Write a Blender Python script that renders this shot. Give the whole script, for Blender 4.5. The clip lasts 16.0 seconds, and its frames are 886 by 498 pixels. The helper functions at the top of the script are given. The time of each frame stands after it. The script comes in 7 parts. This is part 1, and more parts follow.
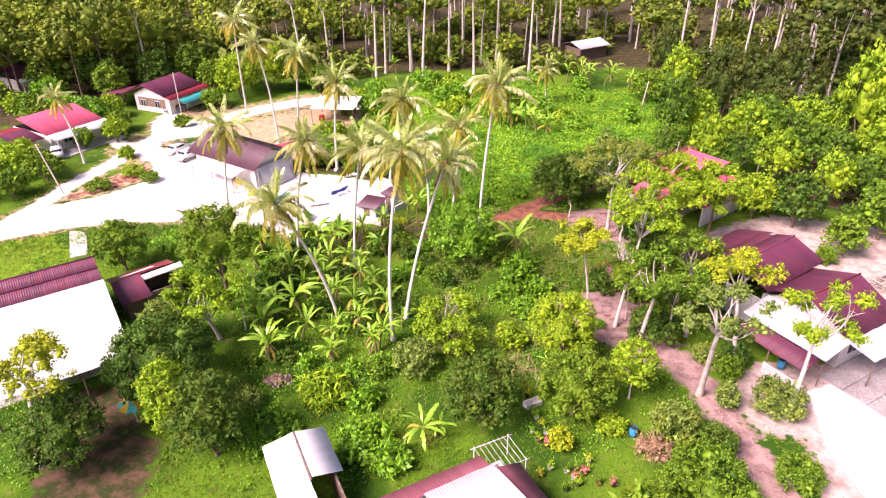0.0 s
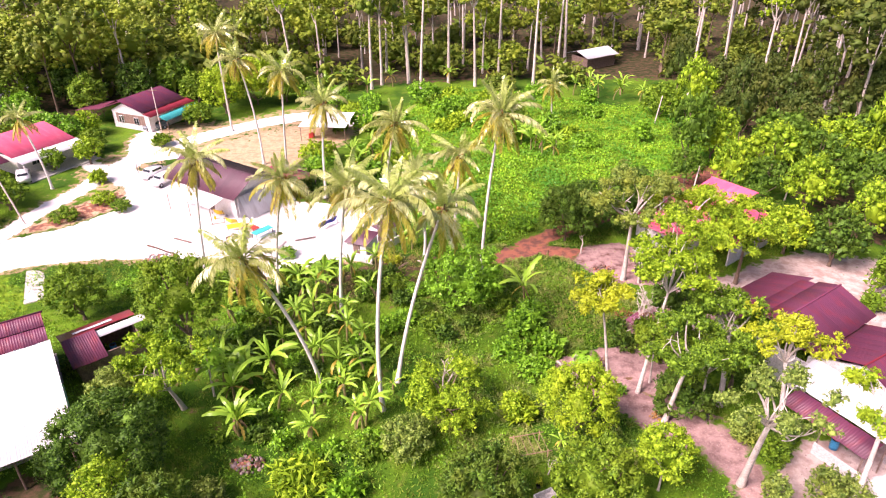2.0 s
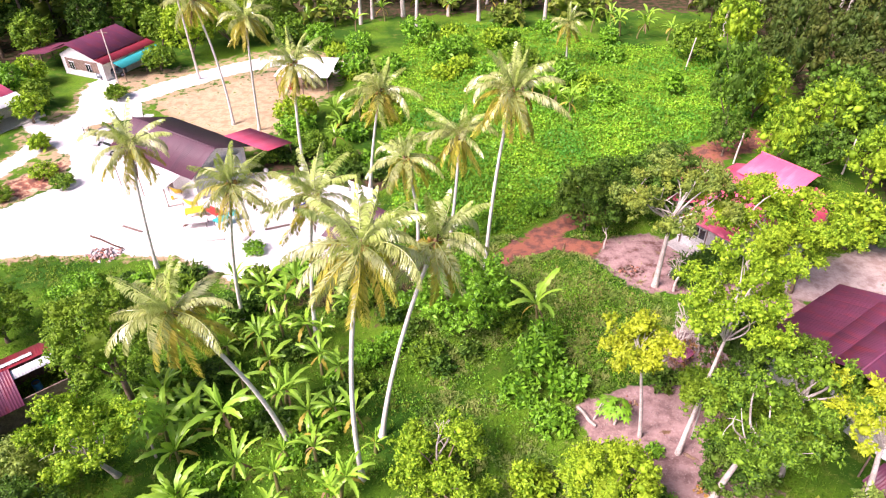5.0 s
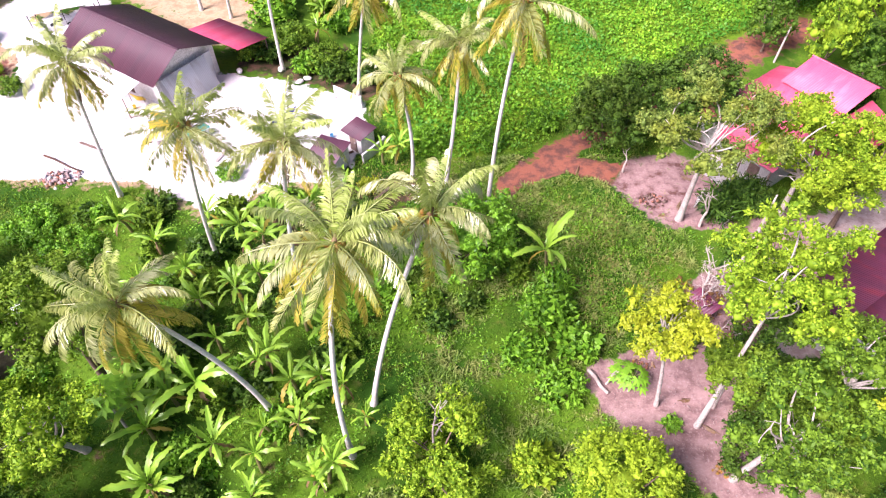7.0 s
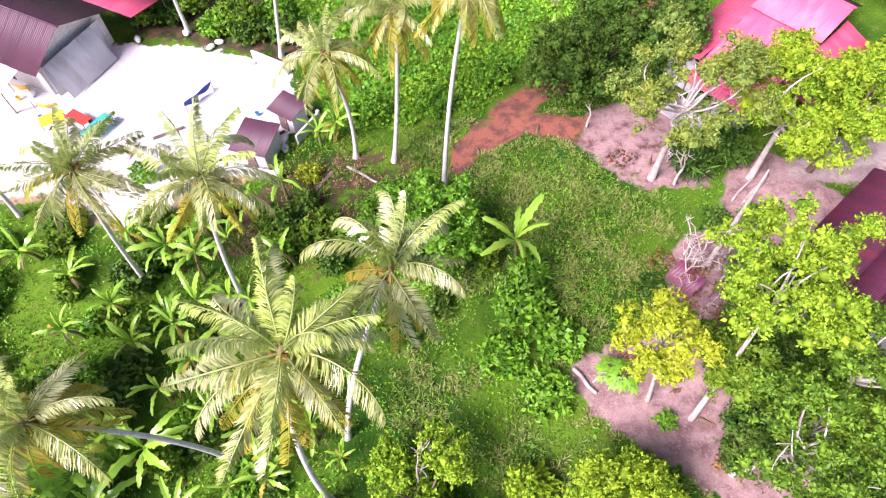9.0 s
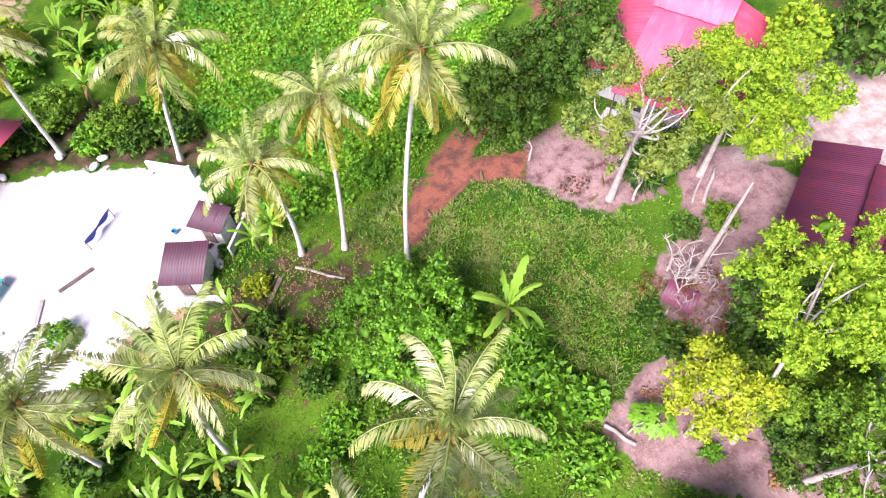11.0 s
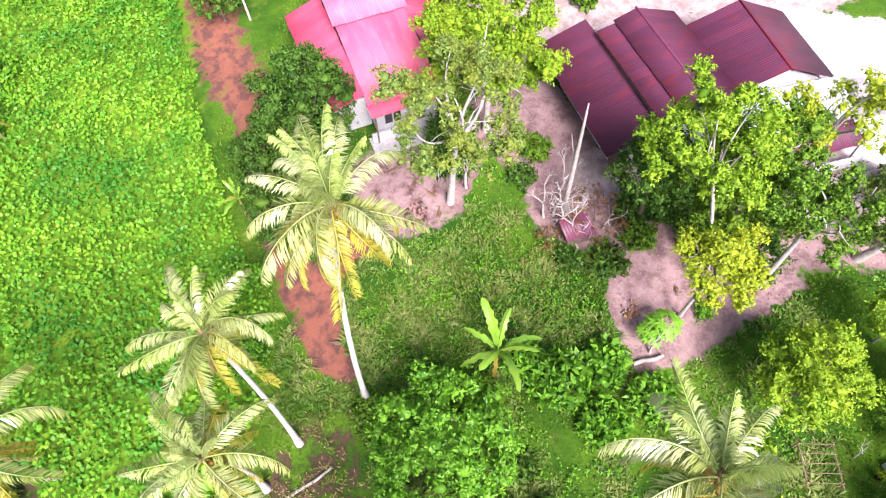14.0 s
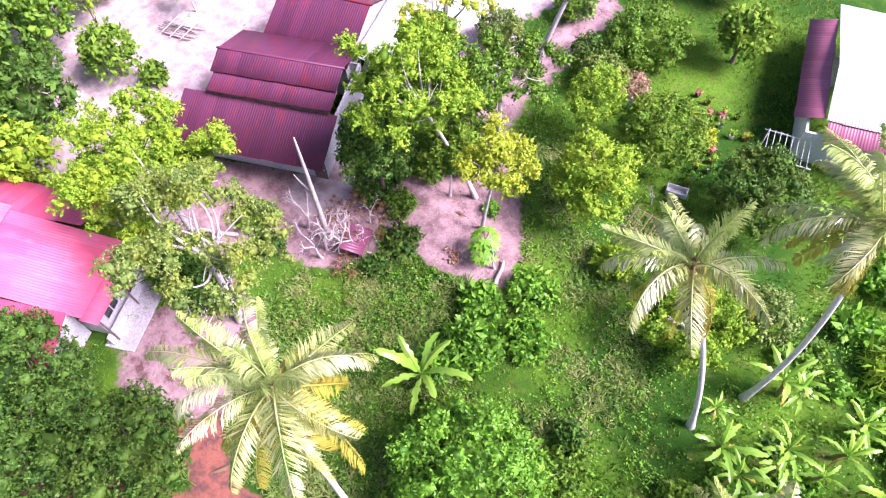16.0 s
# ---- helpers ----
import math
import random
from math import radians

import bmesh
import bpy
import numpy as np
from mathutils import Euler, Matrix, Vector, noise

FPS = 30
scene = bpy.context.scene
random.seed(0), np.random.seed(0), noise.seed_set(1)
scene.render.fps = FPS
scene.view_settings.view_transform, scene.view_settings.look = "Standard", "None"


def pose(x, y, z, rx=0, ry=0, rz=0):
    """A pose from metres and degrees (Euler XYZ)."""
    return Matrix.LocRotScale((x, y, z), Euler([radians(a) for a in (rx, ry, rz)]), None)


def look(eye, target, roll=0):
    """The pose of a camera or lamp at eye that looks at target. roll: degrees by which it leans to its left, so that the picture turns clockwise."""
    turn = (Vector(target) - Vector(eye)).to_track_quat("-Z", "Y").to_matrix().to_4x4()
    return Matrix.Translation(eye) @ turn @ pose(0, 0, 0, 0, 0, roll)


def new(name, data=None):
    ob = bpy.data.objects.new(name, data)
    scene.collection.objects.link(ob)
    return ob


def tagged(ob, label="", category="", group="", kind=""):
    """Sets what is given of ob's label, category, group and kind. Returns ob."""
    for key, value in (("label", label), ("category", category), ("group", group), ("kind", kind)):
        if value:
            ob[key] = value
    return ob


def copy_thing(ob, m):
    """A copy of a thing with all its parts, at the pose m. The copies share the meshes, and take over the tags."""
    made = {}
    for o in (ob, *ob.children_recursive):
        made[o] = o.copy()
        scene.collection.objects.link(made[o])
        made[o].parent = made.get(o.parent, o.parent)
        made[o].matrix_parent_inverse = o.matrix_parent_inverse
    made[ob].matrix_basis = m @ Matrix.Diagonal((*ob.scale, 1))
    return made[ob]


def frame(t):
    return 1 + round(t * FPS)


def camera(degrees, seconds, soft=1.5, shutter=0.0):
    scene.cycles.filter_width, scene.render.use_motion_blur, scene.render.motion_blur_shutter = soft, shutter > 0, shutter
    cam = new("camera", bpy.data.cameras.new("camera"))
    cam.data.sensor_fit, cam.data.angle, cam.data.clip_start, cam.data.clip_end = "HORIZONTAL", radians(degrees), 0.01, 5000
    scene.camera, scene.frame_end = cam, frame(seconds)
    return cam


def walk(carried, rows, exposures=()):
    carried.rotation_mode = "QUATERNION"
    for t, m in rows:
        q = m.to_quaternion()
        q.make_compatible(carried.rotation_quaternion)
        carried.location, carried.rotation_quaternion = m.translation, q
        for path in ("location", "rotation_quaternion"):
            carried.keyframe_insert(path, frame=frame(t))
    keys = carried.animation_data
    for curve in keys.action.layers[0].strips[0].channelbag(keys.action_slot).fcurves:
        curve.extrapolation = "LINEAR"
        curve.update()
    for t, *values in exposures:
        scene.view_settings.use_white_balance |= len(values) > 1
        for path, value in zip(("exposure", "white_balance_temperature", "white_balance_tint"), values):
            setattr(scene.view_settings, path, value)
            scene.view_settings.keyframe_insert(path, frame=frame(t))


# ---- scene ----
cam = camera(68.6, 16.0, soft=1.2)
METRES, EYE, TILT, LEAN, TURN = 68.65, 36.0, 0.0, 0.0, 0.0
ROWS = [
    (0.0, 0.0, 0.0, 0.0, -0.33, -29.57, 0.58),
    (0.5, 0.0014, 0.031, -0.0001, -0.31, -29.57, 0.6),
    (1.0, 0.0027, 0.063, -0.0001, -0.3, -29.55, 0.63),
    (1.5, 0.0038, 0.096, -0.0003, -0.3, -29.54, 0.66),
    (2.0, 0.0052, 0.1293, -0.0, -0.29, -29.53, 0.67),
    (2.5, 0.0066, 0.1632, 0.0004, -0.27, -29.53, 0.69),
    (3.0, 0.0081, 0.1964, 0.0008, -0.26, -29.54, 0.72),
    (5.5, 0.0144, 0.362, 0.0034, -0.14, -41.38, 0.79),
    (6.0, 0.0151, 0.3936, 0.0043, -0.13, -45.99, 0.81),
    (6.5, 0.0164, 0.4244, 0.0049, -0.13, -46.68, 0.86),
    (7.0, 0.0176, 0.4534, 0.0051, -0.11, -48.89, 0.89),
    (7.5, 0.0184, 0.4827, 0.0061, -0.15, -53.62, 0.92),
    (8.0, 0.0205, 0.5128, 0.0068, -0.3, -56.99, 1.08),
    (8.5, 0.0202, 0.5418, 0.0071, -3.93, -57.75, 1.15),
    (9.0, 0.0158, 0.5694, 0.0076, -7.72, -57.9, 1.17),
    (11.5, -0.0451, 0.6992, 0.0057, -32.71, -58.27, 1.27),
    (12.0, -0.0576, 0.7269, 0.0055, -41.56, -58.33, 1.35),
    (12.5, -0.0682, 0.7558, 0.0052, -49.04, -58.38, 1.51),
    (13.0, -0.078, 0.7876, 0.0049, -56.39, -58.47, 1.58),
    (13.5, -0.0849, 0.8207, 0.0058, -65.08, -58.64, 1.67),
    (14.0, -0.0862, 0.8552, 0.0057, -75.7, -58.97, 1.69),
    (14.5, -0.0868, 0.8874, 0.0039, -87.55, -58.62, 1.92),
    (15.0, -0.0773, 0.9182, 0.0041, -101.95, -58.95, 1.96),
    (15.5, -0.0624, 0.9435, 0.0046, -118.47, -59.18, 2.02),
    (16.0, -0.0423, 0.9649, 0.0054, -131.17, -59.29, 2.01),
]
walk(cam, [(t, pose(0, 0, EYE, TILT, LEAN, TURN) @ pose(METRES * x, METRES * y, METRES * z, 90 + pitch, roll, yaw)) for t, x, y, z, yaw, pitch, roll in ROWS],
     exposures=[(0.0, 0.99, 6950, 44), (3.0, 1.08, 6850, 43), (5.5, 1.01, 6400, 37), (9.0, 1.00, 6050, 38), (12.5, 0.93, 6000, 23), (13.5, 1.05, 6000, 21), (14.5, 1.14, 5800, 36), (16.0, 1.31, 5600, 47)])

# ---- sky and sun: a veiled sun in the south-west, so soft that the shadows have no edge ----
SUN_AZ, SUN_EL = math.atan2(-0.82, -0.57), radians(47)
world = bpy.data.worlds.new("sky")
scene.world = world
world.use_nodes = True
wn = world.node_tree
sky = wn.nodes.new("ShaderNodeTexSky")
sky.sky_type, sky.sun_disc, sky.sun_elevation, sky.sun_rotation = "NISHITA", False, SUN_EL, SUN_AZ
sky.air_density, sky.dust_density, sky.ozone_density = 1.0, 2.0, 1.0
wn.links.new(sky.outputs[0], wn.nodes["Background"].inputs[0])
wn.nodes["Background"].inputs[1].default_value = 0.072
sun_data = bpy.data.lights.new("sun", "SUN")
sun_data.energy, sun_data.angle, sun_data.color = 4.5, radians(28), (1.0, 0.95, 0.87)
sun = new("sun", sun_data)
to_sun = Vector((math.sin(SUN_AZ) * math.cos(SUN_EL), math.cos(SUN_AZ) * math.cos(SUN_EL), math.sin(SUN_EL)))
sun.matrix_world = look(to_sun * 200, (0, 0, 0))

# ---- materials ----
def nodes_of(name):
    m = bpy.data.materials.new(name)
    m.use_nodes = True
    nt = m.node_tree
    return m, nt, nt.nodes["Principled BSDF"]


def noise_node(nt, scale, detail=3.0, rough=0.6, coord="Object"):
    tc = nt.nodes.new("ShaderNodeTexCoord")
    n = nt.nodes.new("ShaderNodeTexNoise")
    n.inputs["Scale"].default_value, n.inputs["Detail"].default_value, n.inputs["Roughness"].default_value = scale, detail, rough
    nt.links.new(tc.outputs[coord], n.inputs["Vector"])
    return n


def mixed(nt, fac, a, b):
    """A colour mix; fac, a and b are sockets or values."""
    m = nt.nodes.new("ShaderNodeMix")
    m.data_type = "RGBA"
    for i, v in ((0, fac), (6, a), (7, b)):
        if hasattr(v, "links"):
            nt.links.new(v, m.inputs[i])
        else:
            m.inputs[i].default_value = v if i == 0 else (*v, 1.0)
    return m.outputs[2]


def ramp(nt, fac, lo, hi):
    r = nt.nodes.new("ShaderNodeMapRange")
    r.interpolation_type = "SMOOTHSTEP"
    nt.links.new(fac, r.inputs[0])
    r.inputs[1].default_value, r.inputs[2].default_value = lo, hi
    return r.outputs[0]


def bumped(nt, b, height, strength, distance):
    bp = nt.nodes.new("ShaderNodeBump")
    bp.inputs["Strength"].default_value, bp.inputs["Distance"].default_value = strength, distance
    nt.links.new(height, bp.inputs["Height"])
    nt.links.new(bp.outputs[0], b.inputs["Normal"])


def plain(name, a, b, rough=0.7, scale=2.0, fine=18.0, metal=0.0, bump=0.3, spec=0.4):
    """Two tones mixed by coarse stains and fine grain, with relief."""
    m, nt, p = nodes_of(name)
    n1, n2 = noise_node(nt, scale, 4), noise_node(nt, fine, 3)
    c = mixed(nt, ramp(nt, n1.outputs[0], 0.38, 0.66), a, b)
    c = mixed(nt, ramp(nt, n2.outputs[0], 0.35, 0.8), c, tuple(0.62 * v for v in b))
    nt.links.new(c, p.inputs["Base Color"])
    p.inputs["Roughness"].default_value, p.inputs["Metallic"].default_value = rough, metal
    p.inputs["Specular IOR Level"].default_value = spec
    bumped(nt, p, n2.outputs[0], bump, 0.02)
    return m


def leafy(name, a, b, c, rough=0.5, through_light=0.20, spec=0.35, patch=0.55, whole=False):
    """Foliage: each leaf takes a tone between a and b, each plant leans to c; light shines through."""
    m, nt, p = nodes_of(name)
    geo, info = nt.nodes.new("ShaderNodeNewGeometry"), nt.nodes.new("ShaderNodeObjectInfo")
    n = noise_node(nt, patch, 3)
    col = mixed(nt, geo.outputs["Random Per Island"], a, b)
    k = nt.nodes.new("ShaderNodeMath")
    k.operation = "MULTIPLY"
    nt.links.new(ramp(nt, n.outputs[0], 0.35, 0.7), k.inputs[0])
    k.inputs[1].default_value = 1.0
    if not whole:
        nt.links.new(info.outputs["Random"], k.inputs[1])
    col = mixed(nt, k.outputs[0], col, c)
    nt.links.new(col, p.inputs["Base Color"])
    p.inputs["Roughness"].default_value, p.inputs["Specular IOR Level"].default_value = rough, spec
    tr, mx = nt.nodes.new("ShaderNodeBsdfTranslucent"), nt.nodes.new("ShaderNodeMixShader")
    nt.links.new(col, tr.inputs[0])
    mx.inputs[0].default_value = through_light
    nt.links.new(p.outputs[0], mx.inputs[1])
    nt.links.new(tr.outputs[0], mx.inputs[2])
    nt.links.new(mx.outputs[0], nt.nodes["Material Output"].inputs[0])
    return m


LEAF_LIME = leafy("leaf_lime", (0.08, 0.21, 0.008), (0.43, 0.65, 0.035), (0.36, 0.50, 0.02), rough=0.55, spec=0.2, through_light=0.22)
LEAF_MID = leafy("leaf_mid", (0.028, 0.1, 0.008), (0.235, 0.43, 0.03), (0.21, 0.33, 0.02), rough=0.55, spec=0.2)
LEAF_DARK = leafy("leaf_dark", (0.012, 0.055, 0.008), (0.13, 0.285, 0.03), (0.13, 0.20, 0.02), rough=0.55, spec=0.2)
LEAF_FOREST = leafy("leaf_forest", (0.03, 0.09, 0.01), (0.24, 0.37, 0.045), (0.24, 0.28, 0.03), rough=0.55, spec=0.25, patch=0.25, whole=True)
# forest lying in shadow: the shade is put into the leaf colour
LEAF_SHADE = leafy("leaf_deep_shade_tone", (0.03, 0.075, 0.012), (0.10, 0.17, 0.03), (0.12, 0.14, 0.025), rough=0.55, spec=0.2, patch=0.25, whole=True)
LEAF_WOOD = leafy("leaf_woodland", (0.065, 0.16, 0.012), (0.4, 0.55, 0.055), (0.30, 0.36, 0.03), rough=0.55, spec=0.25, patch=0.25, whole=True)
# wood-edge foliage twice, with sunlight and with shade painted into its tones
LEAF_EDGE_LIT = leafy("leaf_lit_tone", (0.05, 0.16, 0.008), (0.37, 0.61, 0.035), (0.36, 0.52, 0.02), rough=0.55, spec=0.2, patch=0.2, whole=True)
LEAF_EDGE_SHADE = leafy("leaf_shade_tone", (0.018, 0.075, 0.008), (0.16, 0.33, 0.03), (0.10, 0.21, 0.02), rough=0.55, spec=0.2, patch=0.3, whole=True)
LEAF_GREY = leafy("leaf_greygreen", (0.055, 0.13, 0.018), (0.32, 0.45, 0.085), (0.29, 0.35, 0.04), rough=0.5, spec=0.25)
LEAF_YEL = leafy("leaf_yellow", (0.25, 0.36, 0.012), (0.49, 0.57, 0.025), (0.48, 0.50, 0.02), spec=0.3)
LEAF_LUSH = leafy("leaf_lush", (0.04, 0.17, 0.008), (0.27, 0.6, 0.03), (0.21, 0.45, 0.025), spec=0.35)
CREEPER = leafy("creeper_leaf", (0.10, 0.34, 0.015), (0.34, 0.62, 0.03), (0.06, 0.26, 0.02), spec=0.25, patch=0.16, whole=True)
LEAF_RUST = leafy("leaf_rust", (0.20, 0.06, 0.03), (0.32, 0.20, 0.06), (0.16, 0.10, 0.03))
FROND = leafy("palm_frond", (0.22, 0.29, 0.04), (0.58, 0.63, 0.20), (0.72, 0.74, 0.40), rough=0.22, through_light=0.25, spec=1.0)
FROND_YOUNG = leafy("palm_frond_young", (0.26, 0.38, 0.035), (0.62, 0.72, 0.22), (0.72, 0.78, 0.38), rough=0.25, through_light=0.28, spec=1.0)
FROND_HANG = leafy("palm_frond_hanging", (0.28, 0.29, 0.018), (0.64, 0.59, 0.07), (0.72, 0.60, 0.08), rough=0.32, through_light=0.28, spec=0.8)
FROND_OLD = leafy("palm_frond_old", (0.42, 0.38, 0.03), (0.60, 0.52, 0.08), (0.40, 0.28, 0.06), rough=0.5, through_light=0.3)
FROND_DEAD = leafy("palm_frond_dead", (0.20, 0.13, 0.07), (0.32, 0.22, 0.12), (0.26, 0.14, 0.06), through_light=0.1)
BANANA = leafy("banana_leaf", (0.09, 0.31, 0.015), (0.36, 0.62, 0.06), (0.36, 0.56, 0.04), rough=0.36, spec=0.5)
BANANA_OLD = leafy("banana_leaf_yellow", (0.40, 0.34, 0.03), (0.50, 0.40, 0.06), (0.34, 0.22, 0.05))
BARK_PALE = plain("pale_bark", (0.72, 0.65, 0.60), (0.50, 0.43, 0.38), 0.85, 1.5, 14)
BARK = plain("bark", (0.24, 0.17, 0.12), (0.14, 0.10, 0.07), 0.9, 1.5, 14)
BARK_PALM = plain("palm_bark", (0.86, 0.82, 0.78), (0.72, 0.66, 0.61), 0.85, 3.0, 22)
STEM = plain("banana_stem", (0.20, 0.25, 0.06), (0.28, 0.19, 0.10), 0.6, 3.0, 14)
NUT = plain("coconut_husk", (0.50, 0.20, 0.04), (0.36, 0.26, 0.05), 0.5, 6.0, 20)
DEADWOOD = plain("bleached_wood", (0.68, 0.60, 0.54), (0.48, 0.40, 0.35), 0.85, 2.0, 20)
CHAR = plain("charred_wood", (0.05, 0.035, 0.03), (0.16, 0.08, 0.05), 0.95, 4, 20)
WHITE = plain("white_paint", (0.80, 0.79, 0.78), (0.68, 0.66, 0.65), 0.6, 0.7, 9, spec=0.5)
CONCRETE = plain("concrete", (0.66, 0.63, 0.61), (0.52, 0.49, 0.47), 0.85, 0.5, 8)
CONCRETE_OLD = plain("stained_concrete", (0.46, 0.42, 0.42), (0.34, 0.30, 0.30), 0.9, 0.6, 7)
TIMBER = plain("weathered_timber", (0.28, 0.20, 0.16), (0.17, 0.11, 0.09), 0.85, 3, 22)
DARK = plain("dark_interior", (0.05, 0.045, 0.045), (0.03, 0.03, 0.03), 0.9, 2, 10)
BLUE = plain("blue_plastic", (0.03, 0.33, 0.60), (0.02, 0.26, 0.52), 0.4, 2, 10, spec=0.5)
NAVY = plain("navy_tarpaulin", (0.02, 0.05, 0.36), (0.02, 0.04, 0.28), 0.5, 2, 10)
TEAL = plain("turquoise_tarpaulin", (0.02, 0.52, 0.50), (0.02, 0.42, 0.44), 0.5, 1, 8)
YELLOW = plain("yellow_cloth", (0.80, 0.58, 0.03), (0.70, 0.45, 0.03), 0.7, 3, 12)
REDCLOTH = plain("red_cloth", (0.62, 0.06, 0.04), (0.5, 0.05, 0.04), 0.7, 3, 12)
PINKFLOWER = plain("red_petals", (0.60, 0.10, 0.12), (0.66, 0.30, 0.22), 0.6, 6, 20)
TERRACOTTA = plain("terracotta", (0.45, 0.20, 0.13), (0.36, 0.16, 0.11), 0.8, 5, 20)
RUBBER = plain("tyre_rubber", (0.03, 0.03, 0.03), (0.02, 0.02, 0.02), 0.85, 5, 20)
CARPAINT = plain("white_car_paint", (0.78, 0.78, 0.79), (0.74, 0.74, 0.76), 0.25, 1, 5, bump=0.0, spec=0.7)
CARGREY = plain("grey_car_paint", (0.16, 0.20, 0.22), (0.13, 0.16, 0.18), 0.25, 1, 5, bump=0.0, spec=0.7)
STONE = plain("rubble_stone", (0.46, 0.35, 0.33), (0.30, 0.22, 0.21), 0.9, 4, 16)
STRAW = plain("dry_straw", (0.48, 0.34, 0.22), (0.36, 0.23, 0.14), 0.9, 5, 24)


def glass_dark(name):
    m, nt, p = nodes_of(name)
    p.inputs["Base Color"].default_value = (0.02, 0.025, 0.03, 1)
    p.inputs["Roughness"].default_value, p.inputs["Specular IOR Level"].default_value = 0.08, 0.8
    return m


GLASS = glass_dark("dark_glass")


def roofing(name, a, b, rust, rough=0.4, amount=0.5):
    """Painted metal sheet: each sheet a little different, streaks down the slope, rust blotches."""
    m, nt, p = nodes_of(name)
    info = nt.nodes.new("ShaderNodeObjectInfo")
    tc, mp = nt.nodes.new("ShaderNodeTexCoord"), nt.nodes.new("ShaderNodeMapping")
    mp.inputs["Scale"].default_value = (1.3, 0.5, 1.0)
    st = nt.nodes.new("ShaderNodeTexNoise")
    st.inputs["Scale"].default_value, st.inputs["Detail"].default_value = 1.0, 4.0
    nt.links.new(tc.outputs["Object"], mp.inputs[0])
    add = nt.nodes.new("ShaderNodeVectorMath")
    add.operation = "ADD"
    nt.links.new(mp.outputs[0], add.inputs[0])
    cmb = nt.nodes.new("ShaderNodeCombineXYZ")
    k = nt.nodes.new("ShaderNodeMath")
    k.operation, k.inputs[1].default_value = "MULTIPLY", 60.0
    nt.links.new(info.outputs["Random"], k.inputs[0])
    nt.links.new(k.outputs[0], cmb.inputs[0])
    nt.links.new(k.outputs[0], cmb.inputs[1])
    nt.links.new(cmb.outputs[0], add.inputs[1])
    nt.links.new(add.outputs[0], st.inputs["Vector"])
    c = mixed(nt, info.outputs["Random"], a, b)
    s = ramp(nt, st.outputs[0], 0.46, 0.75)
    k2 = nt.nodes.new("ShaderNodeMath")
    k2.operation, k2.inputs[1].default_value = "MULTIPLY", amount
    nt.links.new(s, k2.inputs[0])
    c = mixed(nt, k2.outputs[0], c, rust)
    nt.links.new(c, p.inputs["Base Color"])
    p.inputs["Roughness"].default_value, p.inputs["Specular IOR Level"].default_value = rough, 0.5
    bumped(nt, p, st.outputs[0], 0.15, 0.02)
    return m


ROOF_MAROON = roofing("maroon_roofing", (0.12, 0.030, 0.062), (0.17, 0.042, 0.085), (0.25, 0.034, 0.05), 0.45, 0.75)
ROOF_PLUM = roofing("plum_roofing", (0.062, 0.022, 0.038), (0.085, 0.028, 0.046), (0.11, 0.03, 0.05), 0.5, 0.5)
ROOF_RED = roofing("red_roofing", (0.24, 0.022, 0.035), (0.32, 0.03, 0.045), (0.15, 0.03, 0.05), 0.45)
ROOF_PINK = roofing("pink_red_roofing", (0.72, 0.09, 0.17), (0.78, 0.13, 0.22), (0.80, 0.26, 0.34), 0.5, 0.35)
ROOF_WHITE = roofing("white_roofing", (0.82, 0.82, 0.83), (0.78, 0.78, 0.80), (0.66, 0.66, 0.68), 0.7, 0.4)
ROOF_GREY = roofing("bare_zinc_sheet", (0.46, 0.48, 0.52), (0.56, 0.58, 0.62), (0.30, 0.27, 0.27), 0.35, 0.6)
ROOF_BLUE = roofing("blue_sheet", (0.20, 0.48, 0.78), (0.28, 0.56, 0.82), (0.6, 0.75, 0.85), 0.5)
ROOF_ROSE = roofing("faded_rose_roofing", (0.34, 0.10, 0.14), (0.42, 0.14, 0.18), (0.24, 0.08, 0.10), 0.5, 0.6)


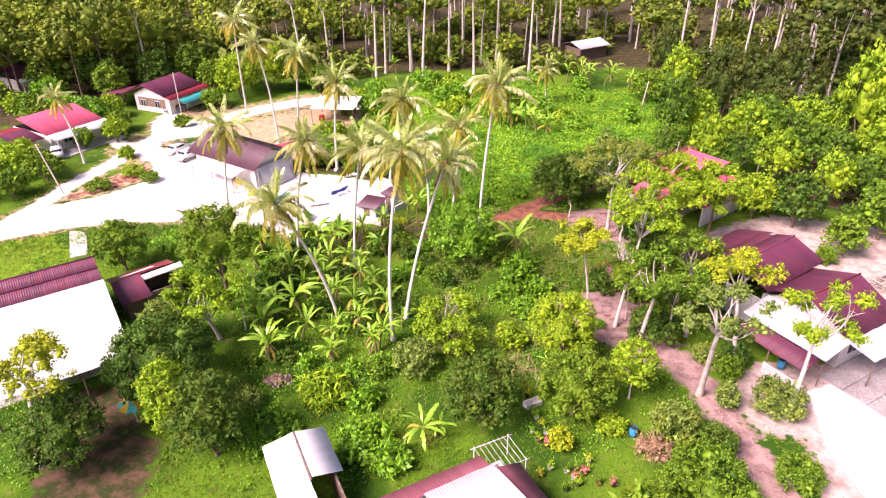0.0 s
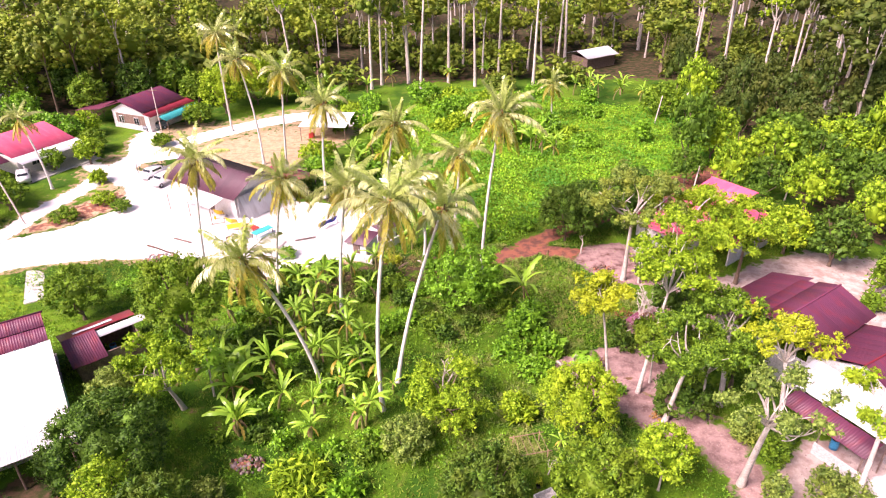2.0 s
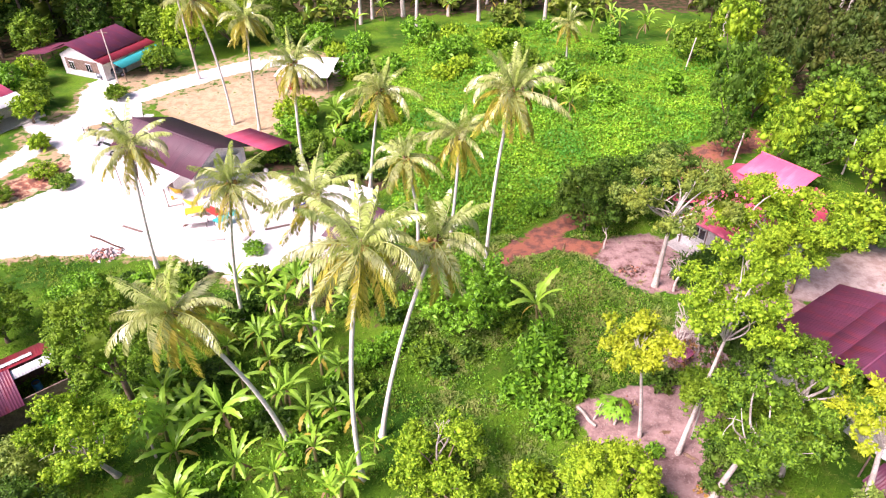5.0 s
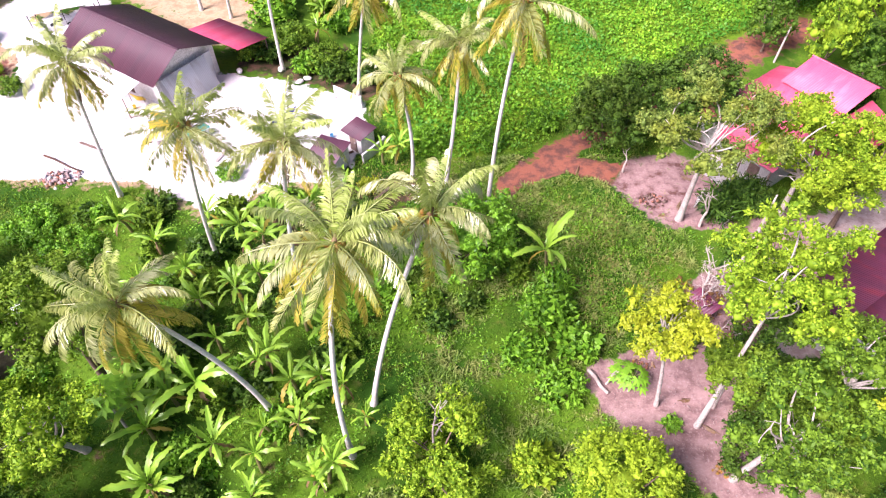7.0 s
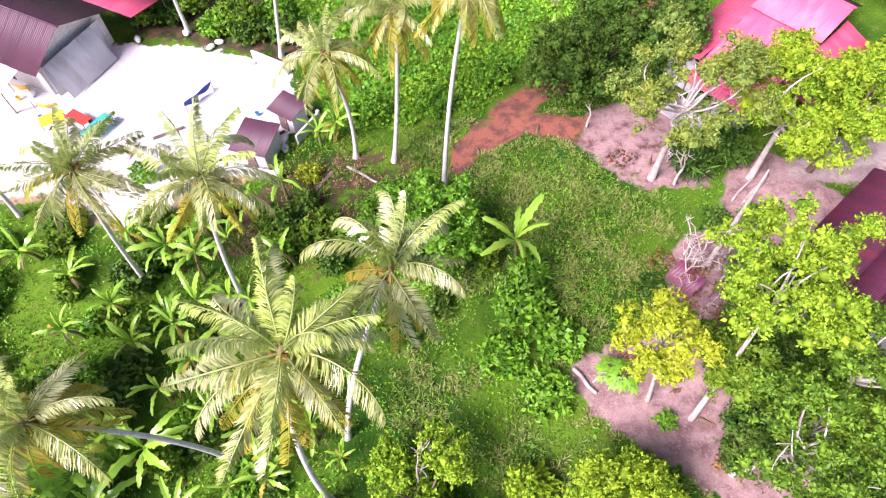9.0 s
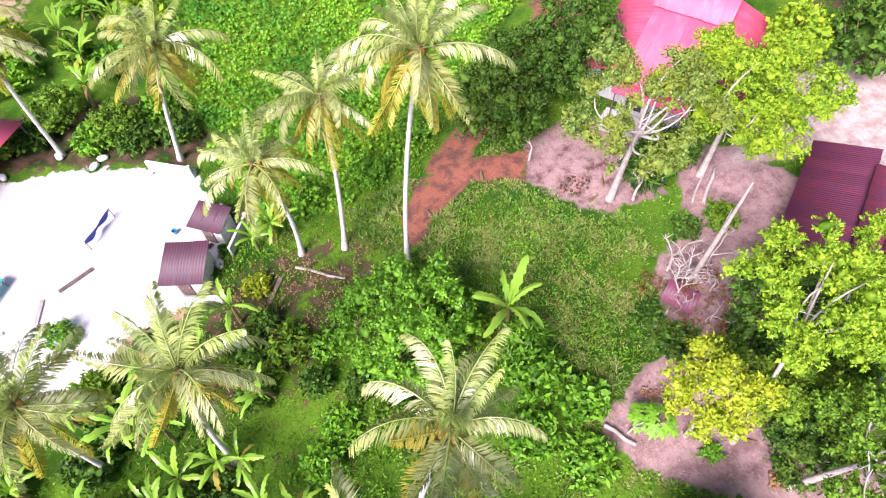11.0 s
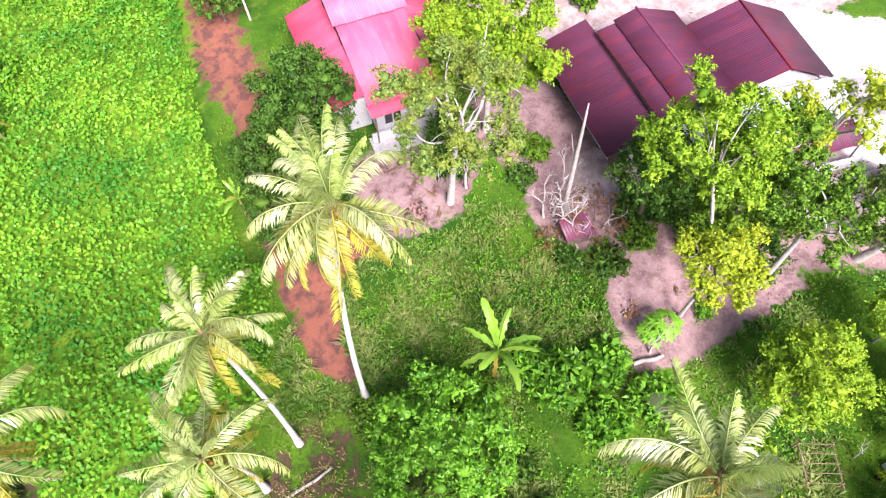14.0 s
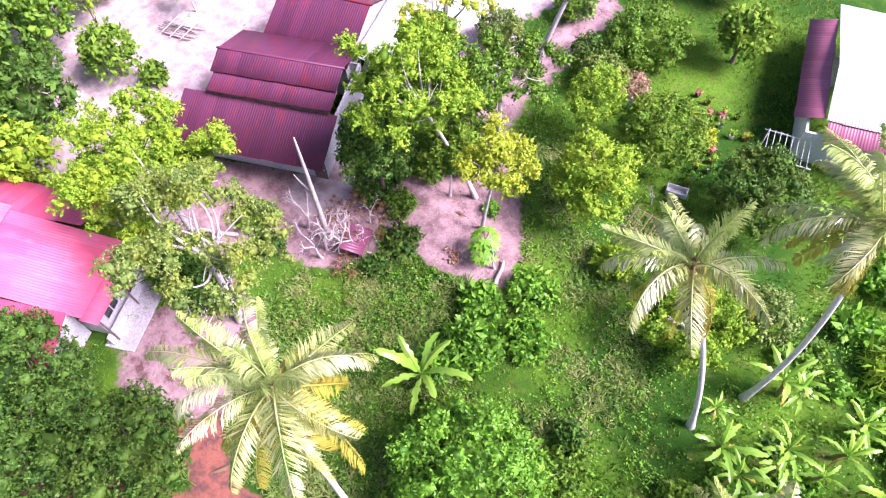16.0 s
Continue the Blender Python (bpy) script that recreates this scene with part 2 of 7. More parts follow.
def ground_material():
    """Grass with soil, red soil, pale sand and leaf litter where the zones say so; edges broken up by noise."""
    m, nt, p = nodes_of("ground")
    z1, z2 = nt.nodes.new("ShaderNodeAttribute"), nt.nodes.new("ShaderNodeAttribute")
    z1.attribute_name, z2.attribute_name = "soil", "cover"
    big, mid, fine = noise_node(nt, 0.11, 4), noise_node(nt, 0.9, 5, 0.65), noise_node(nt, 6.0, 4, 0.7)
    g = mixed(nt, ramp(nt, big.outputs[0], 0.38, 0.62), (0.025, 0.095, 0.006), (0.115, 0.24, 0.012))
    g = mixed(nt, ramp(nt, mid.outputs[0], 0.52, 0.72), g, (0.15, 0.19, 0.03))
    g = mixed(nt, ramp(nt, fine.outputs[0], 0.4, 0.8), g, (0.035, 0.085, 0.008))

    def edge(sock):
        a = nt.nodes.new("ShaderNodeMath")
        a.operation = "ADD"
        b = nt.nodes.new("ShaderNodeMath")
        b.operation, b.inputs[1].default_value = "MULTIPLY_ADD", 1.7
        nt.links.new(mid.outputs[0], b.inputs[0])
        b.inputs[2].default_value = -0.85
        nt.links.new(sock, a.inputs[0])
        nt.links.new(b.outputs[0], a.inputs[1])
        return ramp(nt, a.outputs[0], 0.36, 0.62)

    s1, s2 = nt.nodes.new("ShaderNodeSeparateColor"), nt.nodes.new("ShaderNodeSeparateColor")
    nt.links.new(z1.outputs["Color"], s1.inputs[0])
    nt.links.new(z2.outputs["Color"], s2.inputs[0])
    earth = mixed(nt, ramp(nt, mid.outputs[0], 0.35, 0.7), (0.44, 0.285, 0.265), (0.20, 0.115, 0.11))
    earth = mixed(nt, ramp(nt, fine.outputs[0], 0.5, 0.85), earth, (0.60, 0.46, 0.43))
    red = mixed(nt, ramp(nt, mid.outputs[0], 0.42, 0.62), (0.33, 0.12, 0.075), (0.15, 0.07, 0.055))
    red = mixed(nt, ramp(nt, fine.outputs[0], 0.5, 0.85), red, (0.36, 0.17, 0.12))
    sand = mixed(nt, ramp(nt, mid.outputs[0], 0.35, 0.65), (0.60, 0.49, 0.45), (0.38, 0.27, 0.24))
    pale = mixed(nt, ramp(nt, mid.outputs[0], 0.4, 0.75), (0.80, 0.77, 0.75), (0.72, 0.68, 0.66))
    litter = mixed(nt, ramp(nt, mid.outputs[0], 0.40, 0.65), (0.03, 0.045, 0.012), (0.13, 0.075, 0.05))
    lush = mixed(nt, ramp(nt, mid.outputs[0], 0.35, 0.7), (0.09, 0.20, 0.010), (0.20, 0.33, 0.02))
    c = mixed(nt, edge(s2.outputs[1]), g, lush)
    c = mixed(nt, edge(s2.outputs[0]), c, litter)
    c = mixed(nt, edge(s1.outputs[0]), c, earth)
    dry = mixed(nt, ramp(nt, mid.outputs[0], 0.35, 0.65), (0.54, 0.42, 0.27), (0.38, 0.26, 0.15))
    c = mixed(nt, edge(z1.outputs["Alpha"]), c, dry)
    c = mixed(nt, edge(s1.outputs[1]), c, red)
    c = mixed(nt, edge(s1.outputs[2]), c, sand)
    c = mixed(nt, edge(s2.outputs[2]), c, pale)
    nt.links.new(c, p.inputs["Base Color"])
    p.inputs["Roughness"].default_value, p.inputs["Specular IOR Level"].default_value = 0.95, 0.15
    bumped(nt, p, fine.outputs[0], 0.5, 0.12)
    return m


GROUND = ground_material()


# ---- geometry helpers ----
def mesh_from(verts, faces):
    """A mesh from arrays: verts (n, 3), faces (m, k) with k 3 or 4."""
    verts, faces = np.asarray(verts, np.float32), np.asarray(faces, np.int32)
    me = bpy.data.meshes.new("mesh")
    n, k = faces.shape
    me.vertices.add(len(verts))
    me.vertices.foreach_set("co", verts.ravel())
    me.loops.add(n * k)
    me.loops.foreach_set("vertex_index", faces.ravel())
    me.polygons.add(n)
    me.polygons.foreach_set("loop_start", np.arange(0, n * k, k, dtype=np.int32))
    me.update(calc_edges=True)
    return me


def joined(pieces):
    """One (verts, faces) from several with faces of the same k."""
    vs, fs, at = [], [], 0
    for v, f in pieces:
        vs.append(v)
        fs.append(np.asarray(f) + at)
        at += len(v)
    return np.concatenate(vs), np.concatenate(fs)


def part(name, data, material, parent=None, label="", m=None, smooth=False):
    """Links a bmesh, a mesh or (verts, faces) as one mesh object under a thing or a part."""
    if isinstance(data, tuple):
        data = mesh_from(*data)
    elif isinstance(data, bmesh.types.BMesh):
        bm, data = data, bpy.data.meshes.new(name)
        bm.to_mesh(data)
        bm.free()
    data.name = name
    if material and not data.materials:
        data.materials.append(material)
    if smooth:
        data.polygons.foreach_set("use_smooth", np.ones(len(data.polygons), bool))
    ob = new(name, data)
    if parent:
        ob.parent = parent
    if m is not None:
        ob.matrix_basis = m
    if label:
        ob["label"] = label
    return ob


def thing(name, m, label, category, group=""):
    ob = new(name)
    ob.empty_display_size = 0.2
    ob.matrix_basis = m
    return tagged(ob, label, category, group)


def box(x0, x1, y0, y1, z0, z1, bevel=0.02):
    bm = bmesh.new()
    bmesh.ops.create_cube(bm, size=1.0)
    for v in bm.verts:
        v.co = Vector(((x0 + x1) / 2 + v.co.x * (x1 - x0), (y0 + y1) / 2 + v.co.y * (y1 - y0), (z0 + z1) / 2 + v.co.z * (z1 - z0)))
    if bevel:
        bmesh.ops.bevel(bm, geom=bm.edges[:], offset=bevel, segments=1, affect="EDGES")
    return bm


def tube(points, radii, sides=8, caps=True):
    """A round tapered tube through points; quads, with the ends drawn to a point."""
    p = np.asarray(points, float)
    radii = np.asarray(radii, float)
    t = np.gradient(p, axis=0)
    t /= np.linalg.norm(t, axis=1)[:, None] + 1e-9
    ref = np.array([0.0, 0.0, 1.0]) if abs(t[0][2]) < 0.8 else np.array([1.0, 0.0, 0.0])
    a = np.cross(t, ref)
    a /= np.linalg.norm(a, axis=1)[:, None] + 1e-9
    b = np.cross(t, a)
    ang = np.linspace(0, 2 * np.pi, sides, endpoint=False)
    ring = (np.cos(ang)[None, :, None] * a[:, None] + np.sin(ang)[None, :, None] * b[:, None]) * radii[:, None, None] + p[:, None]
    n = len(p)
    v = ring.reshape(-1, 3)
    i, j = np.meshgrid(np.arange(n - 1), np.arange(sides), indexing="ij")
    f = np.stack([i * sides + j, i * sides + (j + 1) % sides, (i + 1) * sides + (j + 1) % sides, (i + 1) * sides + j], -1).reshape(-1, 4)
    if caps:
        tip = len(v)
        v = np.concatenate([v, p[-1:] + t[-1:] * radii[-1] * 0.5])
        j = np.arange(0, sides, 2)
        f = np.concatenate([f, np.stack([(n - 1) * sides + j, (n - 1) * sides + (j + 1) % sides, (n - 1) * sides + (j + 2) % sides, np.full(len(j), tip)], -1)])
    return v, f


def bezier(a, c, b, n):
    s = np.linspace(0, 1, n)[:, None]
    a, b, c = np.asarray(a, float), np.asarray(b, float), np.asarray(c, float)
    return (1 - s) ** 2 * a + 2 * s * (1 - s) * c + s ** 2 * b


def unit(v):
    return v / (np.linalg.norm(v, axis=-1, keepdims=True) + 1e-9)


def leaf_cloud(pts, nrm, length, width, rng, per=5, spread=0.16, droop=0.15):
    """Sprigs of folded leaves at pts, facing out along nrm."""
    pts, nrm = np.repeat(pts, per, 0), np.repeat(nrm, per, 0)
    n = len(pts)
    d = unit(nrm * 0.55 + rng.normal(size=(n, 3)) * 0.62 + np.array([0, 0, -droop]))
    base = pts + rng.normal(size=(n, 3)) * spread
    s = unit(np.cross(d, nrm + rng.normal(size=(n, 3)) * 0.35 + 1e-3))
    up = np.cross(s, d)
    ln = length * rng.uniform(0.65, 1.3, (n, 1))
    wd = width * rng.uniform(0.7, 1.2, (n, 1)) * 0.5
    mid = base + d * ln * 0.45 + up * wd * 0.25
    v = np.stack([base, mid + s * wd, base + d * ln - up * ln * 0.12, mid - s * wd], 1).reshape(-1, 3)
    return v, np.arange(n * 4).reshape(-1, 4)


BALLS = {}


def lump(c, r, rng, rough=0.16, cuts=3):
    """A dented closed lump of leaves inside a clump, as quads."""
    if cuts not in BALLS:
        bm = bmesh.new()
        bmesh.ops.create_cube(bm, size=2.0)
        bmesh.ops.subdivide_edges(bm, edges=bm.edges[:], cuts=cuts, use_grid_fill=True)
        BALLS[cuts] = (unit(np.array([v.co[:] for v in bm.verts])), np.array([[v.index for v in f.verts] for f in bm.faces]))
        bm.free()
    v, f = BALLS[cuts]
    k = 1 + rng.normal(size=(len(v), 1)) * rough
    return v * k * np.asarray(r) + np.asarray(c), f


def crown(blobs, rng, leaf=0.18, width=0.11, density=1.0, inner=1.0, droop=0.15, cover=1.12):
    """Leaves laid like shingles on puffs (centre, radii): each puff is a closed, dented tuft, lit above and dark below, with creases
    between the puffs. density scales the number of leaves; inner 0 leaves the tufts open, so that one sees through them."""
    C, R = np.array([b[0] for b in blobs], float), np.array([b[1] for b in blobs], float)
    area = 7.5 * (R[:, 0] * R[:, 1] + R[:, 0] * R[:, 2] + R[:, 1] * R[:, 2]) / 3
    num = np.maximum(5, area * density * cover / (leaf * width)).astype(int)
    num[0] = int(num[0] * 0.45)
    at = np.repeat(np.arange(len(C)), num // 7 + 1)
    d = unit(rng.normal(size=(len(at), 3)) + np.array([0, 0, 0.55]))
    base = C[at] + d * R[at] * rng.uniform(0.74, 1.06, (len(at), 1))
    base, d = np.repeat(base, 7, 0), np.repeat(d, 7, 0)
    k = len(base)
    base, out = base + rng.normal(size=(k, 3)) * leaf * 0.24, d
    d = unit(d * 0.35 + rng.normal(size=(k, 3)) * 0.55 + np.array([0, 0, -droop]))
    s = unit(np.cross(d, out + np.array([0, 0, 0.30]) + rng.normal(size=(k, 3)) * 0.30))
    up = np.cross(s, d)
    ln, wd = leaf * rng.uniform(0.6, 1.35, (k, 1)), width * rng.uniform(0.65, 1.2, (k, 1)) * 0.5
    mid = base + d * ln * 0.45 + up * wd * 0.25
    v = np.stack([base, mid + s * wd, base + d * ln - up * ln * 0.12, mid - s * wd], 1).reshape(-1, 3)
    pieces = [(v, np.arange(k * 4).reshape(-1, 4))]
    if inner:
        pieces += [lump(c - np.array([0, 0, 0.12 * r[2]]), r * (0.52 if i == 0 else 0.48), rng, 0.22, 1) for i, (c, r) in enumerate(zip(C, R))]
        at = np.repeat(np.arange(len(C)), np.maximum(3, area * 0.20 / (leaf * width * 2.6)).astype(int))
        dd = unit(rng.normal(size=(len(at), 3)) + np.array([0, 0, 0.5]))
        pieces.append(leaf_cloud(C[at] + dd * R[at] * rng.uniform(0.45, 0.70, (len(at), 1)), dd, leaf * 1.7, width * 1.7, rng, 1, leaf * 0.2))
    return joined(pieces)


def clumps(zc, rad, height, rng, puff=0.5, fill=0.74):
    """A rounded crown: a body and, over its upper part, puffs of uneven size with gaps."""
    out = [((0, 0, zc), (rad * 0.72, rad * 0.72, height * 0.72))]
    n = int(fill * 2.9 * (rad * rad + 2 * rad * height) / 3 / (puff * puff)) + 4
    ph = rng.uniform(0, 6.28)
    lob = rng.uniform(0.92, 1.08, 12)
    for i in range(n):
        e = 1 - 1.55 * (i + 0.5) / n + rng.normal() * 0.05
        e = min(1.0, max(-0.75, e))
        a = ph + 2.39996 * i + rng.normal() * 0.2
        q = math.sqrt(max(0.0, 1 - e * e))
        k = lob[int(6 * (a % 6.28318) / 6.28318) + (6 if e > 0.35 else 0)] * rng.uniform(0.74, 0.87)
        s = puff * rng.uniform(0.6, 1.3)
        out.append(((rad * k * q * math.cos(a), rad * k * q * math.sin(a), zc + height * k * e), (s, s * rng.uniform(0.85, 1.15), s * 0.78)))
    return out


def layers(zc, rad, height, count, rng, size, puff=0.42):
    """An open crown: count flat pads of puffs with sky between them. Returns the puffs and the pads' centres."""
    out, pads = [], []
    count, size = int(count * 1.7), size * 0.72
    for i in range(count):
        a, q = 2.4 * i + rng.uniform(-0.4, 0.4), math.sqrt((i + 0.4) / count)
        r = rad * size * rng.uniform(0.65, 1.0)
        c = np.array([rad * q * math.cos(a), rad * q * math.sin(a), zc + height * rng.uniform(-0.9, 1.0) * (1.05 - 0.6 * q)])
        pads.append((c, r))
        for j in range(max(4, int(2.4 * (r / puff) ** 2))):
            t, u = rng.uniform(0, 6.28), rng.uniform() ** 0.6
            s = puff * rng.uniform(0.5, 1.25)
            out.append((c + np.array([r * u * math.cos(t), r * u * math.sin(t), 0.75 * r * math.sqrt(1.02 - u * u) * rng.uniform(-0.6, 1.0)]), (s, s, s * 0.8)))
    return out, pads


# ---- the ground: one sheet, with zones of soil, sand and cover ----
COURT = [(-60, 63.5), (-51.7, 66.8), (-45.8, 69.5), (-37.7, 71.2), (-31.4, 71.1), (-24.1, 70.7), (-16.7, 66.4), (-13.7, 69.7), (-8, 70.9), (-6, 75), (-6.6, 81),
         (-14.6, 84.8), (-21, 86), (-33, 95), (-38.2, 102.1), (-42.1, 95.1), (-43.3, 91.2), (-41, 84.1), (-44.7, 79.2), (-50.5, 75.9), (-55, 71.5)]
BROWN = [(-51.1, 76.6), (-49.2, 82), (-44.5, 89.5), (-42.4, 89.4), (-41.2, 84.2), (-46, 78.9)]
PATHS = [([(-58, 66), (-53.4, 69.7), (-52.4, 75.4), (-51.1, 83.1), (-48.8, 90.2), (-48.6, 96.1), (-54.1, 101.3)], 1.3),
         ([(-43, 93), (-47.2, 96.7), (-46.1, 101.1), (-43.1, 105.7), (-38.1, 111.5), (-30.4, 117.8), (-23.8, 121), (-14.7, 117.2)], 2.2),
         ([(-46.1, 103), (-48.2, 109), (-48.5, 112.8)], 1.8)]
EARTH = [(9.7, 52.8), (13.7, 54.2), (17.1, 54.9), (20.5, 53.3), (20.2, 50.8), (20.1, 47), (19.5, 43.6), (17.6, 42.4), (15.0, 45.2), (12.6, 47.4), (10.4, 49.6), (9.6, 51.5)]
EARTH2 = [(16.2, 50.1), (17.6, 45.7), (19.8, 39.3), (20.8, 30.3), (22.7, 25), (24.5, 27), (23.6, 32.3), (22.8, 37.3), (22.0, 43), (20, 48), (18.3, 54.1)]
YARD = [(22.3, 61.6), (17.9, 59.6), (17, 56.4), (19.2, 54), (27, 57), (32, 61), (29, 66), (25.5, 67.5), (23.5, 64)]
RED = [(6.8, 72.2), (4.7, 69.9), (5.2, 67.6), (7.0, 69.2), (10.8, 71.2), (14.3, 69.6), (16, 72), (10.9, 73.0)]
RED2 = [(14.3, 69), (17.1, 64.9), (22.8, 64), (23, 71.8), (20.3, 73.5), (15.5, 72.3)]
PATHR = [(9.5, 73.0), (14.5, 76.4), (25, 83.5), (29.6, 87.8), (38.1, 93)]
SAND = [(26.7, 64.3), (33.7, 68.5), (39.8, 71.3), (56, 66), (56, 40), (46, 38), (38, 47), (38, 56), (35, 62), (32.5, 63)]
YARD_SAND = [(25.8, 56.6), (26.2, 53.7), (22.0, 52.9), (19.9, 54.0), (21.5, 56.0), (22.2, 58.3), (24.5, 58.3)]
SANDF = [(22.6, 39.5), (26.7, 43.4), (30.2, 42.6), (44, 45), (44, 20), (25.5, 20), (25, 29.3), (26.7, 34.5), (23.6, 35.3)]
APRON = [(29, 39.5), (37.6, 42.6), (44, 44), (44, 22), (28.5, 25), (27.6, 33)]
LITTER_L = [(-31, 40.1), (-27, 41.8), (-20.5, 33.9), (-20.5, 22), (-26, 22), (-29, 32)]
DEBRIS = [(-14, 66), (-9, 69), (-5, 72), (0, 71.5), (3.4, 68.5), (1.5, 65.5), (-4, 62), (-10, 62)]
# strip behind the court: debris, plus its shadow painted into the ground colour
LITTER_SHADE = [(-20, 87), (-13, 84.6), (-6.6, 81.4), (-4.5, 83), (-7, 90), (-18, 92)]
THICKET = [(-23, 46), (-17, 44), (-7, 45), (-5, 52), (-2, 56), (0.5, 56), (0, 60), (-1.5, 66), (-9, 65), (-17, 65), (-24, 60)]
SCRUB = [(9, 55.5), (8.5, 66), (14, 68), (17, 63), (16, 56.5), (12, 54.6)]
FIELD = [(60, 103.4), (36.7, 92.5), (23.9, 87.5), (12, 78.5), (7.4, 74.2), (2, 73), (-3.5, 74), (-5.5, 86.8), (-8, 104), (-4.7, 131.3), (8.3, 137.3), (24.3, 128), (44, 118)]
GREEN_L = [(-47, 68.5), (-58, 63.5), (-70, 60), (-60, 50), (-44, 57), (-40, 62.5)]


def inside_by(poly, x, y):
    """Signed distance to a polygon, positive inside."""
    p = np.array(poly, float)
    q = np.roll(p, -1, 0)
    best, odd = np.full(x.shape, 1e9), np.zeros(x.shape, bool)
    for (ax, ay), (bx, by) in zip(p, q):
        ex, ey = bx - ax, by - ay
        s = np.clip(((x - ax) * ex + (y - ay) * ey) / (ex * ex + ey * ey), 0, 1)
        best = np.minimum(best, np.hypot(x - ax - s * ex, y - ay - s * ey))
        odd ^= ((ay > y) != (by > y)) & (x < ex * (y - ay) / (ey if ey else 1e-9) + ax)
    return np.where(odd, best, -best)


def along(line, half, x, y):
    best = np.full(x.shape, 1e9)
    for (ax, ay), (bx, by) in zip(line[:-1], line[1:]):
        ex, ey = bx - ax, by - ay
        s = np.clip(((x - ax) * ex + (y - ay) * ey) / (ex * ex + ey * ey), 0, 1)
        best = np.minimum(best, np.hypot(x - ax - s * ex, y - ay - s * ey))
    return half - best


def soft_step(d, w):
    s = np.clip(0.5 + d / (2 * w), 0, 1)
    return s * s * (3 - 2 * s)


def zones(x, y):
    """earth, red, sand, litter, lush, pale at places x, y."""
    earth = np.maximum.reduce([soft_step(inside_by(EARTH, x, y), 0.7), 0.95 * soft_step(inside_by(EARTH2, x, y), 1.6), soft_step(inside_by(YARD, x, y), 1.0),
                               0.8 * soft_step(inside_by(RED2, x, y), 0.9), soft_step(inside_by(BROWN, x, y), 1.2) * 0.8])
    red = np.maximum.reduce([soft_step(inside_by(RED, x, y), 0.7), 0.30 * soft_step(inside_by(RED2, x, y), 1.0), soft_step(along(PATHR, 1.3, x, y), 1.0) * 0.85, soft_step(along(PATHR[2:], 2.5, x, y), 1.6) * 0.7,
                             0.62 * soft_step(inside_by(BROWN, x, y), 1.5)])
    sand = np.maximum.reduce([0.8 * soft_step(inside_by(SAND, x, y), 1.2), soft_step(inside_by(SANDF, x, y), 1.4), soft_step(inside_by(YARD_SAND, x, y), 0.8)])
    # litter also carries the court's painted shadow strip and a thin dark path line
    litter = np.maximum.reduce([soft_step(y - 145 + 0.12 * np.abs(x - 20), 5), soft_step(x - 46 - 0.1 * (y - 80), 6) * soft_step(y - 72, 4), 0.8 * soft_step(inside_by(LITTER_L, x, y), 1.5), 0.55 * soft_step(inside_by(DEBRIS, x, y), 1.5), 0.9 * soft_step(inside_by(LITTER_SHADE, x, y), 1.2), 0.22 * soft_step(inside_by(THICKET, x, y), 2.5), 0.9 * soft_step(along([(4.4, 67.4), (6.9, 70.2), (10.2, 72.6), (13, 73.6)], 0.22, x, y), 0.4),
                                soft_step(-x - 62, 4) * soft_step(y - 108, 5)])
    lush = np.maximum(soft_step(inside_by(FIELD, x, y), 2.0), 0.8 * soft_step(inside_by(GREEN_L, x, y), 1.5))
    lane_side = 0.72 * soft_step(inside_by([(-40, 106), (-22, 119), (-13, 113), (-17, 100), (-22, 90), (-30, 96), (-36, 101)], x, y), 2.5)
    dry = np.maximum.reduce([lane_side, 0.55 * soft_step(along(PATHS[1][0], 6.0, x, y), 3.0), 0.5 * soft_step(along(PATHS[0][0], 2.8, x, y), 1.5), 0.6 * soft_step(inside_by([(-50, 104), (-40, 112), (-38, 118), (-46, 120), (-52, 112)], x, y), 2.0), 0.9 * soft_step(inside_by(BROWN, x, y), 1.2), 0.55 * soft_step(along([(-47, 79), (-44, 84), (-46, 92), (-46, 100)], 2.2, x, y), 1.5), 0.6 * soft_step(along(COURT[1:9], 1.3, x, y), 1.2), 0.18 * soft_step(inside_by(DEBRIS, x, y), 2.0)])
    brown = soft_step(inside_by(BROWN, x, y), 0.8)
    pale = soft_step(inside_by(COURT, x, y), 0.8) * (1 - brown)
    pale = np.maximum(pale, soft_step(inside_by(APRON, x, y), 0.8))
    for line, half in PATHS:
        pale = np.maximum(pale, soft_step(along(line, half, x, y), 0.8))
    return earth, red, sand, litter, lush, pale, dry


